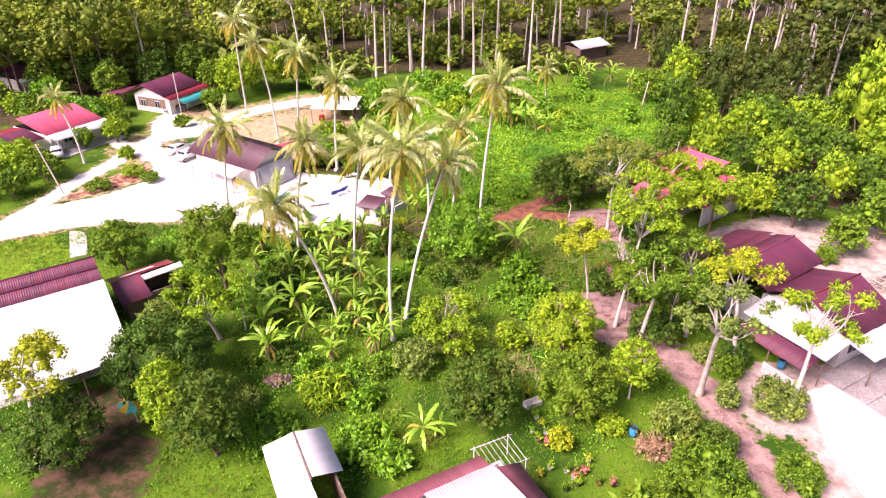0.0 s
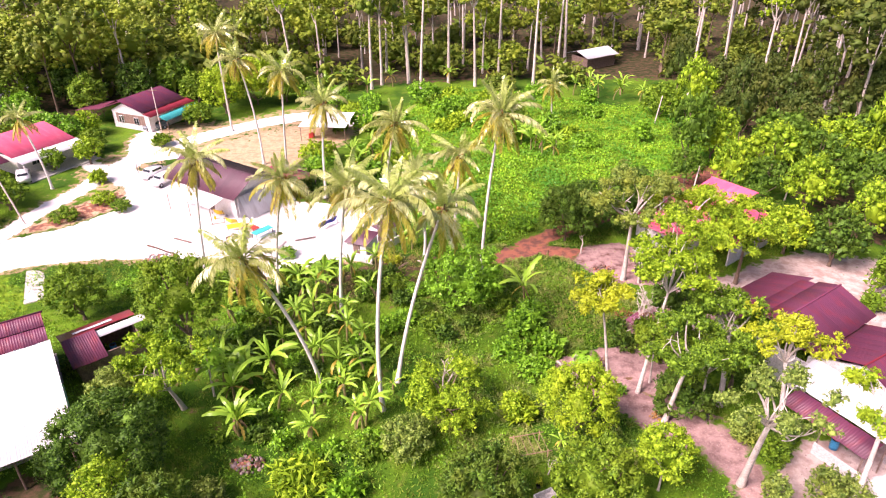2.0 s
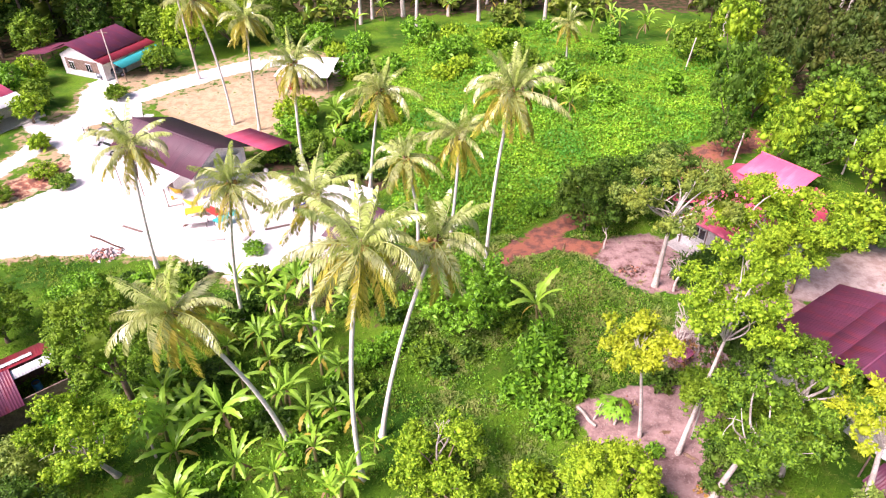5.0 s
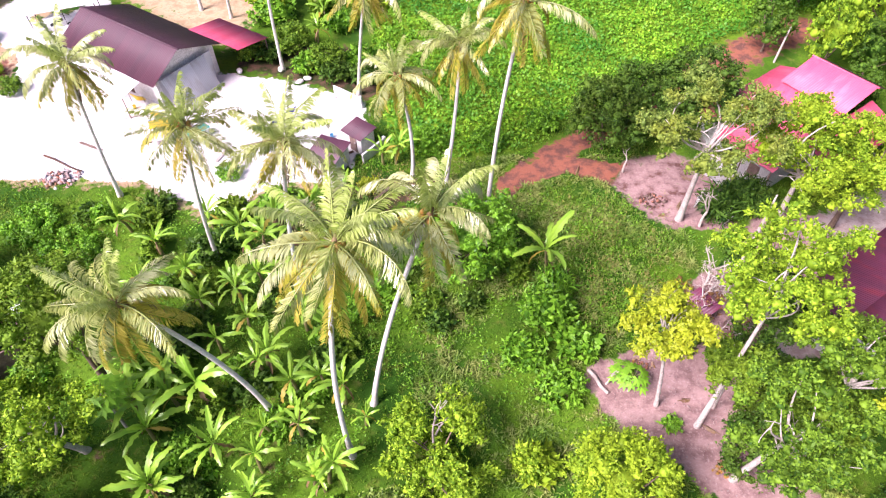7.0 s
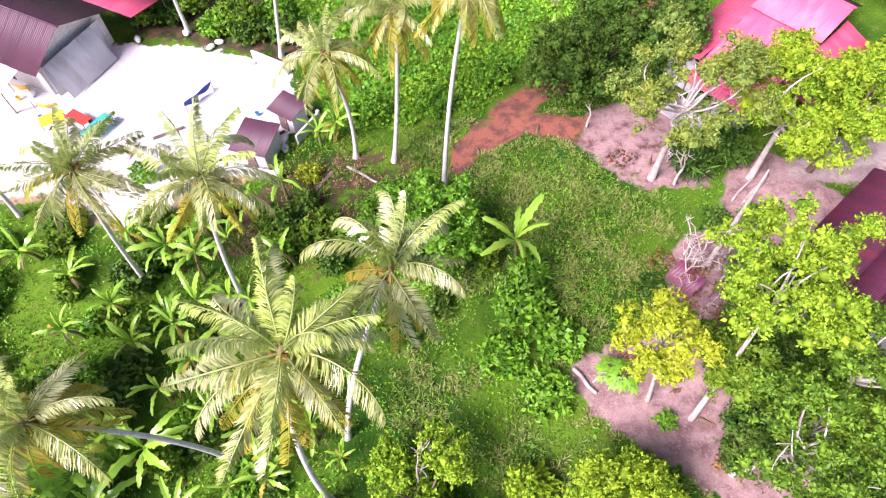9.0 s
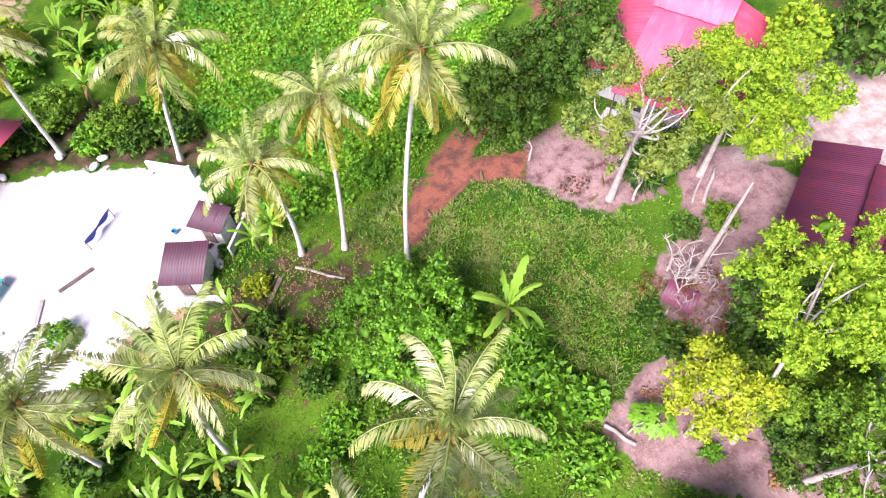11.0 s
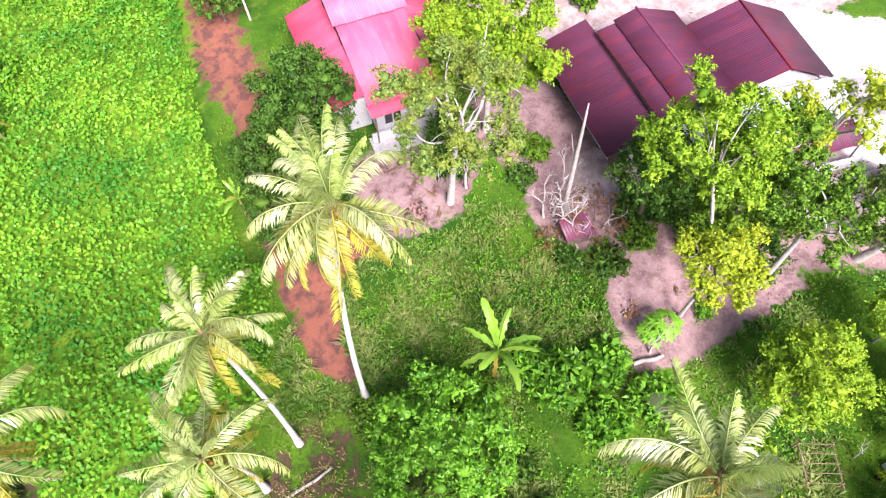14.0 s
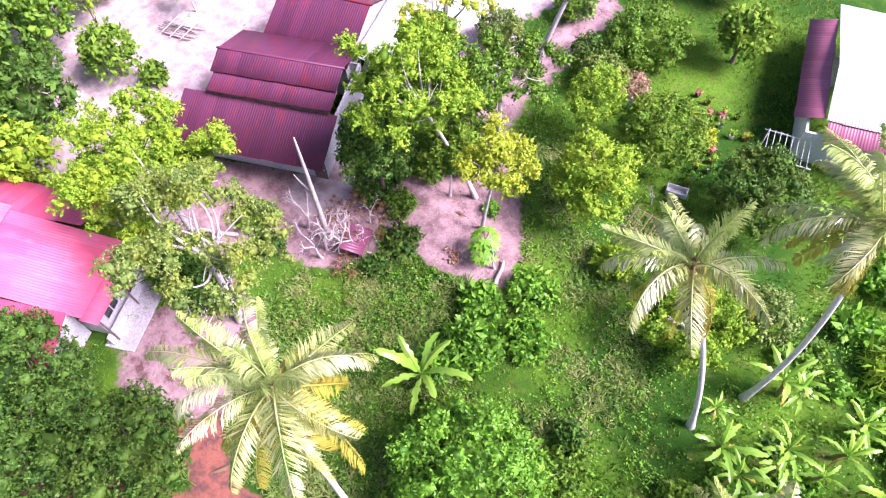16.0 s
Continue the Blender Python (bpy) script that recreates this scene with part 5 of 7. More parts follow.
for i, (dx, dy, dh) in enumerate([(18.6, 57.9, 3.6), (19.3, 58.6, 3.4), (18.0, 57.0, 2.8), (20.6, 56.8, 2.6), (19.0, 55.2, 2.2), (18.1, 56.6, 2.0), (21.5, 58.6, 3.4), (20.0, 57.6, 2.6)]):
    dead_tree(dx, dy, dh, 0.75, 20 + i, forks=4, label="low tangle of bare bleached branches")
dead_tree(20.2, 64.8, 3.8, 0.5, 3)
dead_tree(15.5, 71.0, 3.0, 0.5, 4, forks=2)
dt = thing("dead_tree", pose(19.95, 58.0, 0), "tall bare bleached dead trunk standing upright", "dead tree")
part("trunk", tube(bezier((0, 0, -0.1), (0.1, -0.05, 5.0), (0.1, -0.05, 10.0), 10), [0.22, 0.18, 0.17, 0.16, 0.15, 0.14, 0.12, 0.10, 0.08, 0.04], 9), DEADWOOD, dt, smooth=True)
part("snag", tube([(0.05, 0, 5.2), (0.5, 0.3, 5.9), (0.7, 0.5, 6.7)], [0.08, 0.06, 0.02], 6), DEADWOOD, dt)
dead_tree(7.4, 40.4, 1.6, 0.6, 6)
dead_tree(10.9, 51.5, 2.6, 0.35, 7, forks=1, label="short broken pale stump")

# ---- left of the court and the far gardens ----
for i, (x, y, zc, r, h, mt) in enumerate([(-59, 86, 3, 3, 2.6, LEAF_LIME), (-55, 84, 2.4, 2.5, 2, LEAF_MID), (-62, 82, 2.4, 2.6, 2, LEAF_LIME), (-57, 79, 2, 2.4, 1.7, LEAF_MID), (-62, 76, 2.2, 2.6, 2, LEAF_MID),
                                          (-60, 108, 2.6, 3.4, 2.4, LEAF_LUSH), (-65, 110, 2.6, 3.0, 2.4, LEAF_LUSH), (-53.5, 104.5, 2.0, 2.0, 1.8, LEAF_MID), (-52, 99.6, 2.2, 2.0, 1.7, LEAF_LIME), (-41.5, 117, 2.0, 2.6, 1.6, LEAF_MID),
                                          (-66, 104, 2.6, 2.8, 2.4, LEAF_MID), (-70, 108, 3, 3, 2.8, LEAF_MID), (-58, 112, 2.2, 2.2, 2, LEAF_LIME), (-62, 122, 4, 3.4, 3.6, LEAF_MID), (-56, 128, 4.5, 3.6, 4, LEAF_DARK), (-50, 132, 4.5, 3.6, 4, LEAF_MID), (-45, 128, 3.5, 3, 3.2, LEAF_MID), (-40, 130, 4, 3.4, 3.6, LEAF_DARK), (-68, 128, 4.5, 3.8, 4, LEAF_DARK), (-75, 124, 4.5, 3.6, 4, LEAF_MID), (-80, 116, 3, 3, 2.6, LEAF_MID), (-74, 112, 2.5, 2.8, 2.2, LEAF_LIME), (-24, 128, 2.5, 3, 2.3, LEAF_MID), (-19, 126, 2, 2.4, 1.8, LEAF_LUSH), (-47.5, 92.5, 0.8, 1.2, 0.7, LEAF_LIME), (-56, 97, 1.8, 1.7, 1.5, LEAF_MID), (-38.5, 123, 4.6, 4.4, 4.4, LEAF_LIME), (-34, 128, 4.8, 4.6, 4.4, LEAF_LIME), (-29, 130, 4.2, 4.0, 4.0, LEAF_MID), (-72, 118, 3, 3.2, 2.6, LEAF_LUSH), (-44, 107, 0.9, 1.6, 0.8, LEAF_MID),
                                          (-3, 128, 2, 3.0, 1.8, LEAF_LUSH), (3, 122, 1.5, 2.6, 1.4, LEAF_LUSH), (38, 118, 3, 3.4, 3, LEAF_MID), (11.8, 25.6, 2.8, 2.1, 2.2, LEAF_MID), (43.5, 61.2, 2.4, 2.2, 2.2, LEAF_MID), (41.2, 67.8, 3.6, 3.2, 3.2, LEAF_DARK), (49.4, 64.5, 3.8, 3.2, 3.4, LEAF_MID), (37.6, 70.6, 3.0, 2.4, 2.6, LEAF_LIME), (40.7, 59.5, 0.9, 1.0, 0.9, LEAF_MID), (6.1, 45.9, 0.7, 1.1, 0.8, LEAF_LIME), (52.5, 47.5, 2.8, 2.6, 2.6, LEAF_DARK), (49.6, 44.6, 2.4, 2.2, 2.2, LEAF_MID), (54.5, 53.0, 3.0, 2.8, 2.8, LEAF_DARK), (53.0, 58.0, 2.4, 2.2, 2.2, LEAF_MID), (20.3, 21.6, 2.8, 2.4, 2.6, LEAF_DARK), (16.4, 19.2, 2.8, 2.6, 2.6, LEAF_MID)]):
    tree(x, y, zc, r, h, mt, BARK, 60 + i, 9, leaf=0.38, width=0.23, density=0.8, label="leafy garden tree beside the lane" if zc > 2.5 else "leafy garden bush beside the lane", group="garden trees")


# ---- the plantation and woods behind and to the right ----
def build_forest():
    rng = np.random.default_rng(77)
    kinds = []
    for i, (zc, r, h, mt, bk, st, sz) in enumerate([(13.5, 3.6, 3.6, LEAF_WOOD, BARK_PALE, "open", 0.5), (15.0, 4.0, 4.2, LEAF_SHADE, BARK_PALE, "open", 0.5), (12.0, 3.8, 3.4, LEAF_FOREST, BARK_PALE, "open", 0.55),
                                                    (10.5, 4.2, 4.0, LEAF_FOREST, BARK, "round", 0.30), (9.0, 4.4, 4.2, LEAF_WOOD, BARK, "round", 0.30), (16.0, 3.4, 4.4, LEAF_WOOD, BARK_PALE, "open", 0.5)]):
        kinds.append((i, zc, r, h, mt, bk, st, sz))
    spots = []

    def fill(n, x0, x1, y0, y1, gap, ok):
        tries = 0
        while n and tries < 6000:
            tries += 1
            x, y = rng.uniform(x0, x1), rng.uniform(y0, y1)
            if ok(x, y) and all((x - a) ** 2 + (y - b) ** 2 > gap * gap for a, b in spots):
                spots.append((x, y))
                n -= 1

    fill(105, -125, 135, 138, 176, 5.0, lambda x, y: abs(x) < 0.70 * y + 8 and y > 140 - 0.12 * max(0, -x - 20) and not (30 < x < 42 and y < 156) and not (-6 < x < 4 and y < 160))
    fill(40, 60, 110, 90, 145, 4.8, lambda x, y: x > 57 + 0.2 * (y - 92))
    fill(22, -100, -57, 116, 140, 4.6, lambda x, y: y > 126 + 0.3 * (x + 60) and x > -0.74 * y)
    first = {}
    for n, (x, y) in enumerate(spots):
        # kind 1 carries the painted deep shade, for the right-hand forest
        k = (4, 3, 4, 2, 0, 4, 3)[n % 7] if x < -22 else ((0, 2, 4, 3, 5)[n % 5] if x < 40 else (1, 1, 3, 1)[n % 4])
        s, turn = rng.uniform(0.75, 1.4), rng.uniform(0, 360)
        if k not in first:
            i, zc, r, h, mt, bk, st, sz = kinds[k]
            first[k] = tree(x, y, zc, r, h, mt, bk, 200 + i, 8, leaf=0.50, width=0.32, puff=1.1, density=0.16, style=st, size=0.5, limbs=3, twigs=0, girth=0.24, sides=6,
                            label="tall forest tree with a pale straight trunk" if bk is BARK_PALE else "dense dark forest tree", group="forest trees")
        else:
            copy_thing(first[k], pose(x, y, 0, rng.uniform(-3, 3), rng.uniform(-3, 3), turn) @ Matrix.Diagonal((s, s, s * rng.uniform(0.75, 1.2), 1.0)))
    # the woods farther back, past counting
    far, trunks = [], []
    pads = [crown(clumps(0.0, 4.2, 4.0, rng, 1.4), rng, 1.0, 0.6, 0.16) for _ in range(3)]
    near = len(spots)
    fill(84, -165, 170, 178, 222, 5.0, lambda x, y: abs(x) < 0.72 * y + 8)
    fill(40, -200, 200, 222, 300, 9.0, lambda x, y: abs(x) < 0.72 * y + 8)
    for n, (x, y) in enumerate(spots[near:]):
        v, f = pads[n % 3]
        a, k, z = rng.uniform(0, 6.28), rng.uniform(0.8, 1.2), rng.uniform(6.0, 12.0)
        c, s = math.cos(a), math.sin(a)
        far.append((np.stack([v[:, 0] * c - v[:, 1] * s, v[:, 0] * s + v[:, 1] * c, v[:, 2]], 1) * k + np.array([x, y, z]), f))
        trunks.append(tube([(x, y, -0.1), (x + rng.normal() * 0.3, y, z * 0.5), (x, y, z)], [0.3, 0.24, 0.18], 6))
    ob = part("far_woods", joined(far), LEAF_FOREST)
    tagged(ob, "dense dark green woods far behind the village", "woods", kind="stuff")
    ob = part("far_trunks", joined(trunks), BARK_PALE)
    tagged(ob, "pale straight trunks of the far woods", "trunks", kind="stuff")
    # the lower canopy on the wood's edge; sun and shade sit in its leaf colours
    edge = {}
    for n, (x, y, s) in enumerate([(44, 89, 1.0), (48, 86, 1.1), (53, 91, 1.25), (47, 94, 1.1), (58, 86, 1.25), (40.5, 84, 0.8), (44, 79.5, 0.85), (50, 79, 1.0), (56, 78, 1.1), (62, 81, 1.1), (66, 88, 1.2), (60, 94, 1.2), (52, 99, 1.1), (45, 102, 1.0), (39, 97, 0.95),
                                   (34.5, 94, 0.85), (46, 110, 1.0), (54, 107, 1.1), (62, 102, 1.2), (70, 97, 1.2), (43, 117, 0.95), (51, 116, 1.1), (60, 112, 1.1), (68, 108, 1.2), (49, 124, 1.1), (57, 122, 1.1), (45, 131, 1.0), (53, 73.5, 0.85), (47.5, 72.5, 0.7), (59.5, 72, 0.9),
                                   (65, 75, 1.0), (37.5, 79.5, 0.55), (36.5, 84.5, 0.7), (32.5, 88.5, 0.65), (72, 104, 1.1), (46.5, 65.5, 0.5), (52, 64, 0.6), (57, 66, 0.8), (50.5, 60, 0.5)]):
        # the back rows on the right take the deep-shade leaf colour
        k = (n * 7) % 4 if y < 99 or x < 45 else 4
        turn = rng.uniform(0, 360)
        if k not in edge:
            edge[k] = tree(x, y, 4.8, 4.2, 3.9, (LEAF_EDGE_LIT, LEAF_EDGE_SHADE, LEAF_EDGE_LIT, LEAF_EDGE_SHADE, LEAF_SHADE)[k], BARK, 230 + k, 14, leaf=0.34, width=0.2, puff=0.92, density=0.5, girth=0.25, sides=6,
                           label="broad leafy wood-edge tree with light or shade in its leaf colour", group="wood edge trees")
        else:
            copy_thing(edge[k], pose(x, y, 0, 0, 0, turn) @ Matrix.Diagonal((0.86 * s, 0.86 * s, s * rng.uniform(0.75, 1.6), 1.0)))
    # tall bare-stemmed trees in front of the woods
    for n, (x, y, z) in enumerate([(-13.0, 137.0, 19.0), (-7.0, 141.0, 21.0), (-2.5, 136.0, 20.0), (2.0, 143.0, 22.0), (6.5, 138.5, 18.0), (12.5, 144.0, 21.0), (19.0, 139.0, 20.0), (24.5, 143.0, 19.0), (46.5, 128.0, 19.0), (56.0, 121.0, 18.0), (63.0, 114.0, 17.0), (-31.0, 141.0, 17.0), (74.0, 108.0, 18.0)]):
        tree(x, y, z, 2.6, 3.4, (LEAF_WOOD, LEAF_EDGE_LIT)[n % 2], BARK_PALE, 250 + n, 5, style="open", size=0.6, limbs=4, lean=(rng.normal() * 0.8, rng.normal() * 0.8), girth=0.30, leaf=0.36, width=0.22, puff=0.6, density=0.5, twigs=3, sides=7,
             label="very tall pale-trunked tree with a sparse top", group="tall pale trees")
    # undergrowth along the foot of the forest
    under = None
    for n in range(130):
        x, y = rng.uniform(-100, 95), rng.uniform(135, 186)
        if abs(x) > 0.72 * y or (31 < x < 41 and 140 < y < 152):
            continue
        m = pose(x, y, 0, 0, 0, rng.uniform(0, 360)) @ Matrix.Scale(rng.uniform(0.9, 2.6) if x < -15 else rng.uniform(0.7, 1.7), 4)
        if under is None:
            under = shrub(x, y, 2.4, 3.0, LEAF_FOREST, 80, leaf=0.6, width=0.36, puff=0.9, density=0.12, sides=5, group="undergrowth", label="green forest undergrowth bush")
        else:
            copy_thing(under, m)


build_forest()


# ---- buildings ----
def sheet_mesh(width, length, mat, ribs=5):
    """A ribbed metal sheet, width along x, length along y, a few millimetres thick."""
    xs, zs = [], []
    for i in range(ribs):
        a = width * i / ribs
        w = width / ribs
        xs += [a, a + 0.62 * w, a + 0.70 * w, a + 0.92 * w]
        zs += [0.0, 0.0, 0.009, 0.009]
    xs.append(width)
    zs.append(0.0)
    xs, zs = np.array(xs), np.array(zs)
    n = len(xs)
    v = np.concatenate([np.stack([xs, np.full(n, yy), zs + dz], 1) for yy, dz in ((0, 0), (length, 0), (0, -0.02), (length, -0.02))])
    i = np.arange(n - 1)
    f = [np.stack([i, i + 1, n + i + 1, n + i], 1), np.stack([2 * n + i, 3 * n + i, 3 * n + i + 1, 2 * n + i + 1], 1), np.stack([2 * n + i, 2 * n + i + 1, i + 1, i], 1)]
    me = mesh_from(v, np.concatenate(f))
    me.materials.append(mat)
    return me


def slope(house, low, along_to, high, mat, sheet=0.9, seed=0):
    """A roof slope of metal sheets: its eave runs from low to along_to, and it rises to high (above low)."""
    rng = np.random.default_rng(seed)
    a, b, c = Vector(low), Vector(along_to), Vector(high)
    ex, ey = (b - a), (c - a)
    wide, long = ex.length, ey.length
    ex.normalize()
    ey.normalize()
    ez = ex.cross(ey).normalized()
    ey = ez.cross(ex)
    m = Matrix((ex, ey, ez)).transposed().to_4x4()
    m.translation = a
    if ez.z < 0:
        m = m @ Matrix.Translation((wide, 0, 0)) @ Matrix.Rotation(math.pi, 4, "Y")
    n = max(1, round(wide / sheet))
    me = sheet_mesh(wide / n, long, mat)
    me.name = "roof_sheet"
    for i in range(n):
        part("roof_sheet", me, None, house, m=m @ Matrix.Translation((i * wide / n, rng.uniform(-0.03, 0.03), 0.004 * (i % 2) + rng.uniform(0, 0.006))) @ Matrix.Rotation(rng.uniform(-0.006, 0.006), 4, "Y"))


def ridge_cap(house, a, b, mat, r=0.09):
    part("ridge_cap", tube([a, b], [r, r], 6), mat, house)


def window(house, x, y, z, w, h, turn=0):
    """A framed window on a wall, centred at (x, y, z) in the house's own frame."""
    f = part("window", box(-w / 2, w / 2, -0.05, 0.05, -h / 2, h / 2, 0.01), WHITE, house, "white framed window", m=pose(x, y, z, 0, 0, turn))
    for k in (-1, 1):
        part("pane", box(k * w / 4 - w / 4 + 0.05, k * w / 4 + w / 4 - 0.05, -0.07, 0.07, -h / 2 + 0.06, h / 2 - 0.06, 0.0), GLASS, f)


def door(house, x, y, w, h, mat, turn=0):
    f = part("door", box(-w / 2, w / 2, -0.05, 0.05, 0, h, 0.01), mat, house, m=pose(x, y, 0.0, 0, 0, turn))
    part("handle", box(w * 0.34, w * 0.42, -0.1, 0.1, 0.95, 1.05, 0.01), ROOF_GREY, f)


def walls(house, x0, x1, y0, y1, z, mat, t=0.18, gable=None):
    """Four walls round a room; gable (y of ridge, z of ridge) raises the two ends."""
    part("wall", box(x0, x1, y0, y0 + t, 0, z, 0.01), mat, house)
    part("wall", box(x0, x1, y1 - t, y1, 0, z, 0.01), mat, house)
    for xa in (x0, x1 - t):
        part("wall", box(xa, xa + t, y0 + t + 0.003, y1 - t - 0.003, 0, z, 0.01), mat, house)
        if gable:
            yr, zr = gable
            bm = bmesh.new()
            vs = [bm.verts.new((xx, yy, zz)) for xx in (xa, xa + t) for yy, zz in ((y0, z), (y1, z), (yr, zr))]
            for f in ((0, 1, 2), (5, 4, 3), (0, 3, 4, 1), (1, 4, 5, 2), (2, 5, 3, 0)):
                bm.faces.new([vs[i] for i in f])
            part("gable", bm, mat, house)


def posts(house, spots, z, mat, r=0.06):
    for x, y in spots:
        part("post", tube([(x, y, -0.1), (x, y, z * 0.5), (x, y, z)], [r, r, r], 6), mat, house)


def heading(dx, dy):
    return math.degrees(math.atan2(dy, dx))


# the maroon-roofed house: a stepped main roof, a big wing, white lean-tos
H = thing("house", pose(30.6, 53.2, 0, 0, 0, heading(-0.83, -0.56)), "bungalow with weathered maroon metal roof and stepped slopes", "house")
walls(H, -4.4, 4.4, -5.3, 3.2, 2.9, WHITE)
slope(H, (-6.3, -6.7, 2.75), (5.0, -6.7, 2.75), (-6.3, -2.9, 4.0), ROOF_MAROON, seed=1)
slope(H, (-4.4, -3.1, 4.45), (4.6, -3.1, 4.45), (-4.4, -1.5, 4.75), ROOF_MAROON, seed=2)
slope(H, (-4.6, -1.7, 4.85), (4.6, -1.7, 4.85), (-4.6, 0.0, 5.4), ROOF_MAROON, seed=3)
slope(H, (-4.6, 3.4, 4.1), (4.6, 3.4, 4.1), (-4.6, 0.0, 5.4), ROOF_MAROON, seed=4)
part("clerestory", box(-4.4, 4.4, -3.0, -2.85, 3.9, 4.42, 0.01), TIMBER, H)
ridge_cap(H, (-4.7, 0, 5.4), (4.7, 0, 5.4), ROOF_MAROON)
window(H, -2.0, -5.32, 1.6, 1.4, 1.1)
window(H, 1.6, -5.32, 1.6, 1.4, 1.1)
door(H, 4.0, -5.33, 0.9, 2.0, TIMBER)
window(H, 4.42, -2.0, 1.6, 1.2, 1.1, 90)
G2 = thing("house_wing", pose(30.8, 45.4, 0, 0, 0, heading(0.875, 0.48)), "house wing with a big maroon gable roof and white walls", "house")
walls(G2, 0.3, 6.4, -3.6, 4.2, 3.0, WHITE, gable=(0, 4.9))
slope(G2, (-0.2, -4.2, 3.35), (7.0, -4.2, 3.35), (-0.2, 0.0, 5.3), ROOF_MAROON, seed=5)
slope(G2, (-0.2, 4.8, 3.5), (7.0, 4.8, 3.5), (-0.2, 0.0, 5.3), ROOF_MAROON, seed=6)
ridge_cap(G2, (-0.3, 0, 5.3), (7.1, 0, 5.3), ROOF_RED)
slope(G2, (-0.3, -6.5, 2.9), (7.2, -6.5, 2.9), (-0.3, -4.1, 3.3), ROOF_WHITE, seed=7)
slope(G2, (-3.2, 3.4, 2.7), (-3.2, -4.4, 2.7), (-0.1, 3.4, 3.5), ROOF_WHITE, seed=8)
slope(G2, (-5.2, 2.4, 2.2), (-5.2, -4.0, 2.2), (-3.3, 2.4, 2.62), ROOF_MAROON, seed=9)
posts(G2, [(0.2, -6.3), (3.6, -6.3), (7.0, -6.3), (-5.0, 2.2), (-5.0, -0.8), (-5.0, -3.8), (-3.1, -4.2), (-3.1, 3.2)], 2.2, TIMBER)
window(G2, 2.0, -3.62, 1.6, 1.4, 1.1)
window(G2, 0.28, 2.2, 1.6, 1.3, 1.1, 90)
door(G2, 4.6, -3.63, 0.9, 2.0, TIMBER)
for i in range(4):
    for j in range(3):
        part("slab", box(-1.8 + 2.3 * i, 0.46 + 2.3 * i, -9.6 + 2.0 * j, -7.64 + 2.0 * j, -0.1, 0.07 + 0.008 * ((i + j) % 2), 0.02), CONCRETE_OLD, G2)
part("low_wall", box(-5.4, -5.25, -4.4, -0.8, 0, 1.0, 0.01), WHITE, G2, "low whitewashed wall")

# the pink-roofed house
K = thing("house", pose(22.4, 71.9, 0, 0, 0, heading(0.59, -0.81)), "house with bright pinkish red metal roofs in steps", "house")
walls(K, 0.4, 5.0, 0.9, 11.0, 2.9, WHITE)
slope(K, (0.0, 1.0, 3.17), (5.3, 1.0, 3.17), (0.0, 8.2, 4.6), ROOF_PINK, seed=11)
slope(K, (-0.1, 0.0, 2.9), (5.4, 0.0, 2.9), (-0.1, 1.15, 3.05), ROOF_PINK, seed=12)
slope(K, (-0.2, 7.8, 4.75), (5.5, 7.8, 4.75), (-0.2, 11.9, 5.5), ROOF_PINK, seed=13)
slope(K, (-0.2, 14.5, 4.2), (5.5, 14.5, 4.2), (-0.2, 11.9, 5.5), ROOF_ROSE, seed=14)
slope(K, (-3.0, 13.0, 2.7), (-3.0, 1.6, 2.7), (0.0, 13.0, 3.7), ROOF_PINK, seed=15)
slope(K, (8.4, 3.5, 2.8), (8.4, 12.5, 2.8), (5.4, 3.5, 4.0), ROOF_PINK, seed=16)
part("wall", box(-2.6, 0.3, 2.2, 2.36, 0, 2.8, 0.01), WHITE, K)
part("wall", box(-2.6, -2.44, 2.4, 12.6, 0, 2.7, 0.01), WHITE, K)
part("wall", box(7.8, 7.96, 4, 12, 0, 2.7, 0.01), WHITE, K)
posts(K, [(0.2, 0.2), (2.7, 0.2), (5.2, 0.2)], 2.85, TIMBER)
part("low_wall", box(-0.2, 5.2, 0.35, 0.5, 0, 0.9, 0.01), WHITE, K, "low white veranda wall")
ridge_cap(K, (-0.3, 11.9, 5.5), (5.6, 11.9, 5.5), ROOF_PINK)
window(K, 1.6, 0.88, 1.6, 1.3, 1.1)
door(K, 3.6, 0.87, 0.9, 2.0, TIMBER)
part("porch_slab", box(-0.4, 5.4, -1.0, 0.9, -0.1, 0.08, 0.02), CONCRETE, K)

# the maroon gable house on the pale court
C = thing("house", pose(-34.0, 90.0, 0, 0, 0, heading(0.83, -0.56)), "house with a dark maroon gable roof on the pale court", "house")
walls(C, 0.5, 12.6, -2.7, 4.2, 2.9, WHITE, gable=(0, 4.7))
slope(C, (-0.2, -3.6, 3.0), (13.6, -3.6, 3.0), (-0.2, 0.0, 5.0), ROOF_PLUM, seed=21)
slope(C, (-0.2, 4.8, 3.1), (13.6, 4.8, 3.1), (-0.2, 0.0, 5.0), ROOF_PLUM, seed=22)
ridge_cap(C, (-0.3, 0, 5.0), (13.7, 0, 5.0), ROOF_PLUM)
slope(C, (9.0, 8.4, 2.6), (15.8, 8.4, 2.6), (9.0, 4.6, 3.2), ROOF_PINK, seed=23)
posts(C, [(9.2, 8.2), (12.4, 8.2), (15.6, 8.2)], 2.55, TIMBER)
slope(C, (3.0, -5.6, 2.3), (11.5, -5.6, 2.3), (3.0, -3.4, 2.8), ROOF_WHITE, seed=24)
posts(C, [(3.2, -5.5), (7.2, -5.5), (11.3, -5.5)], 2.25, TIMBER)
part("zinc_wall", box(13.0, 13.06, -2.6, 3.4, 0.0, 2.9, 0.0), ROOF_GREY, C, "leaning bare zinc sheet wall")
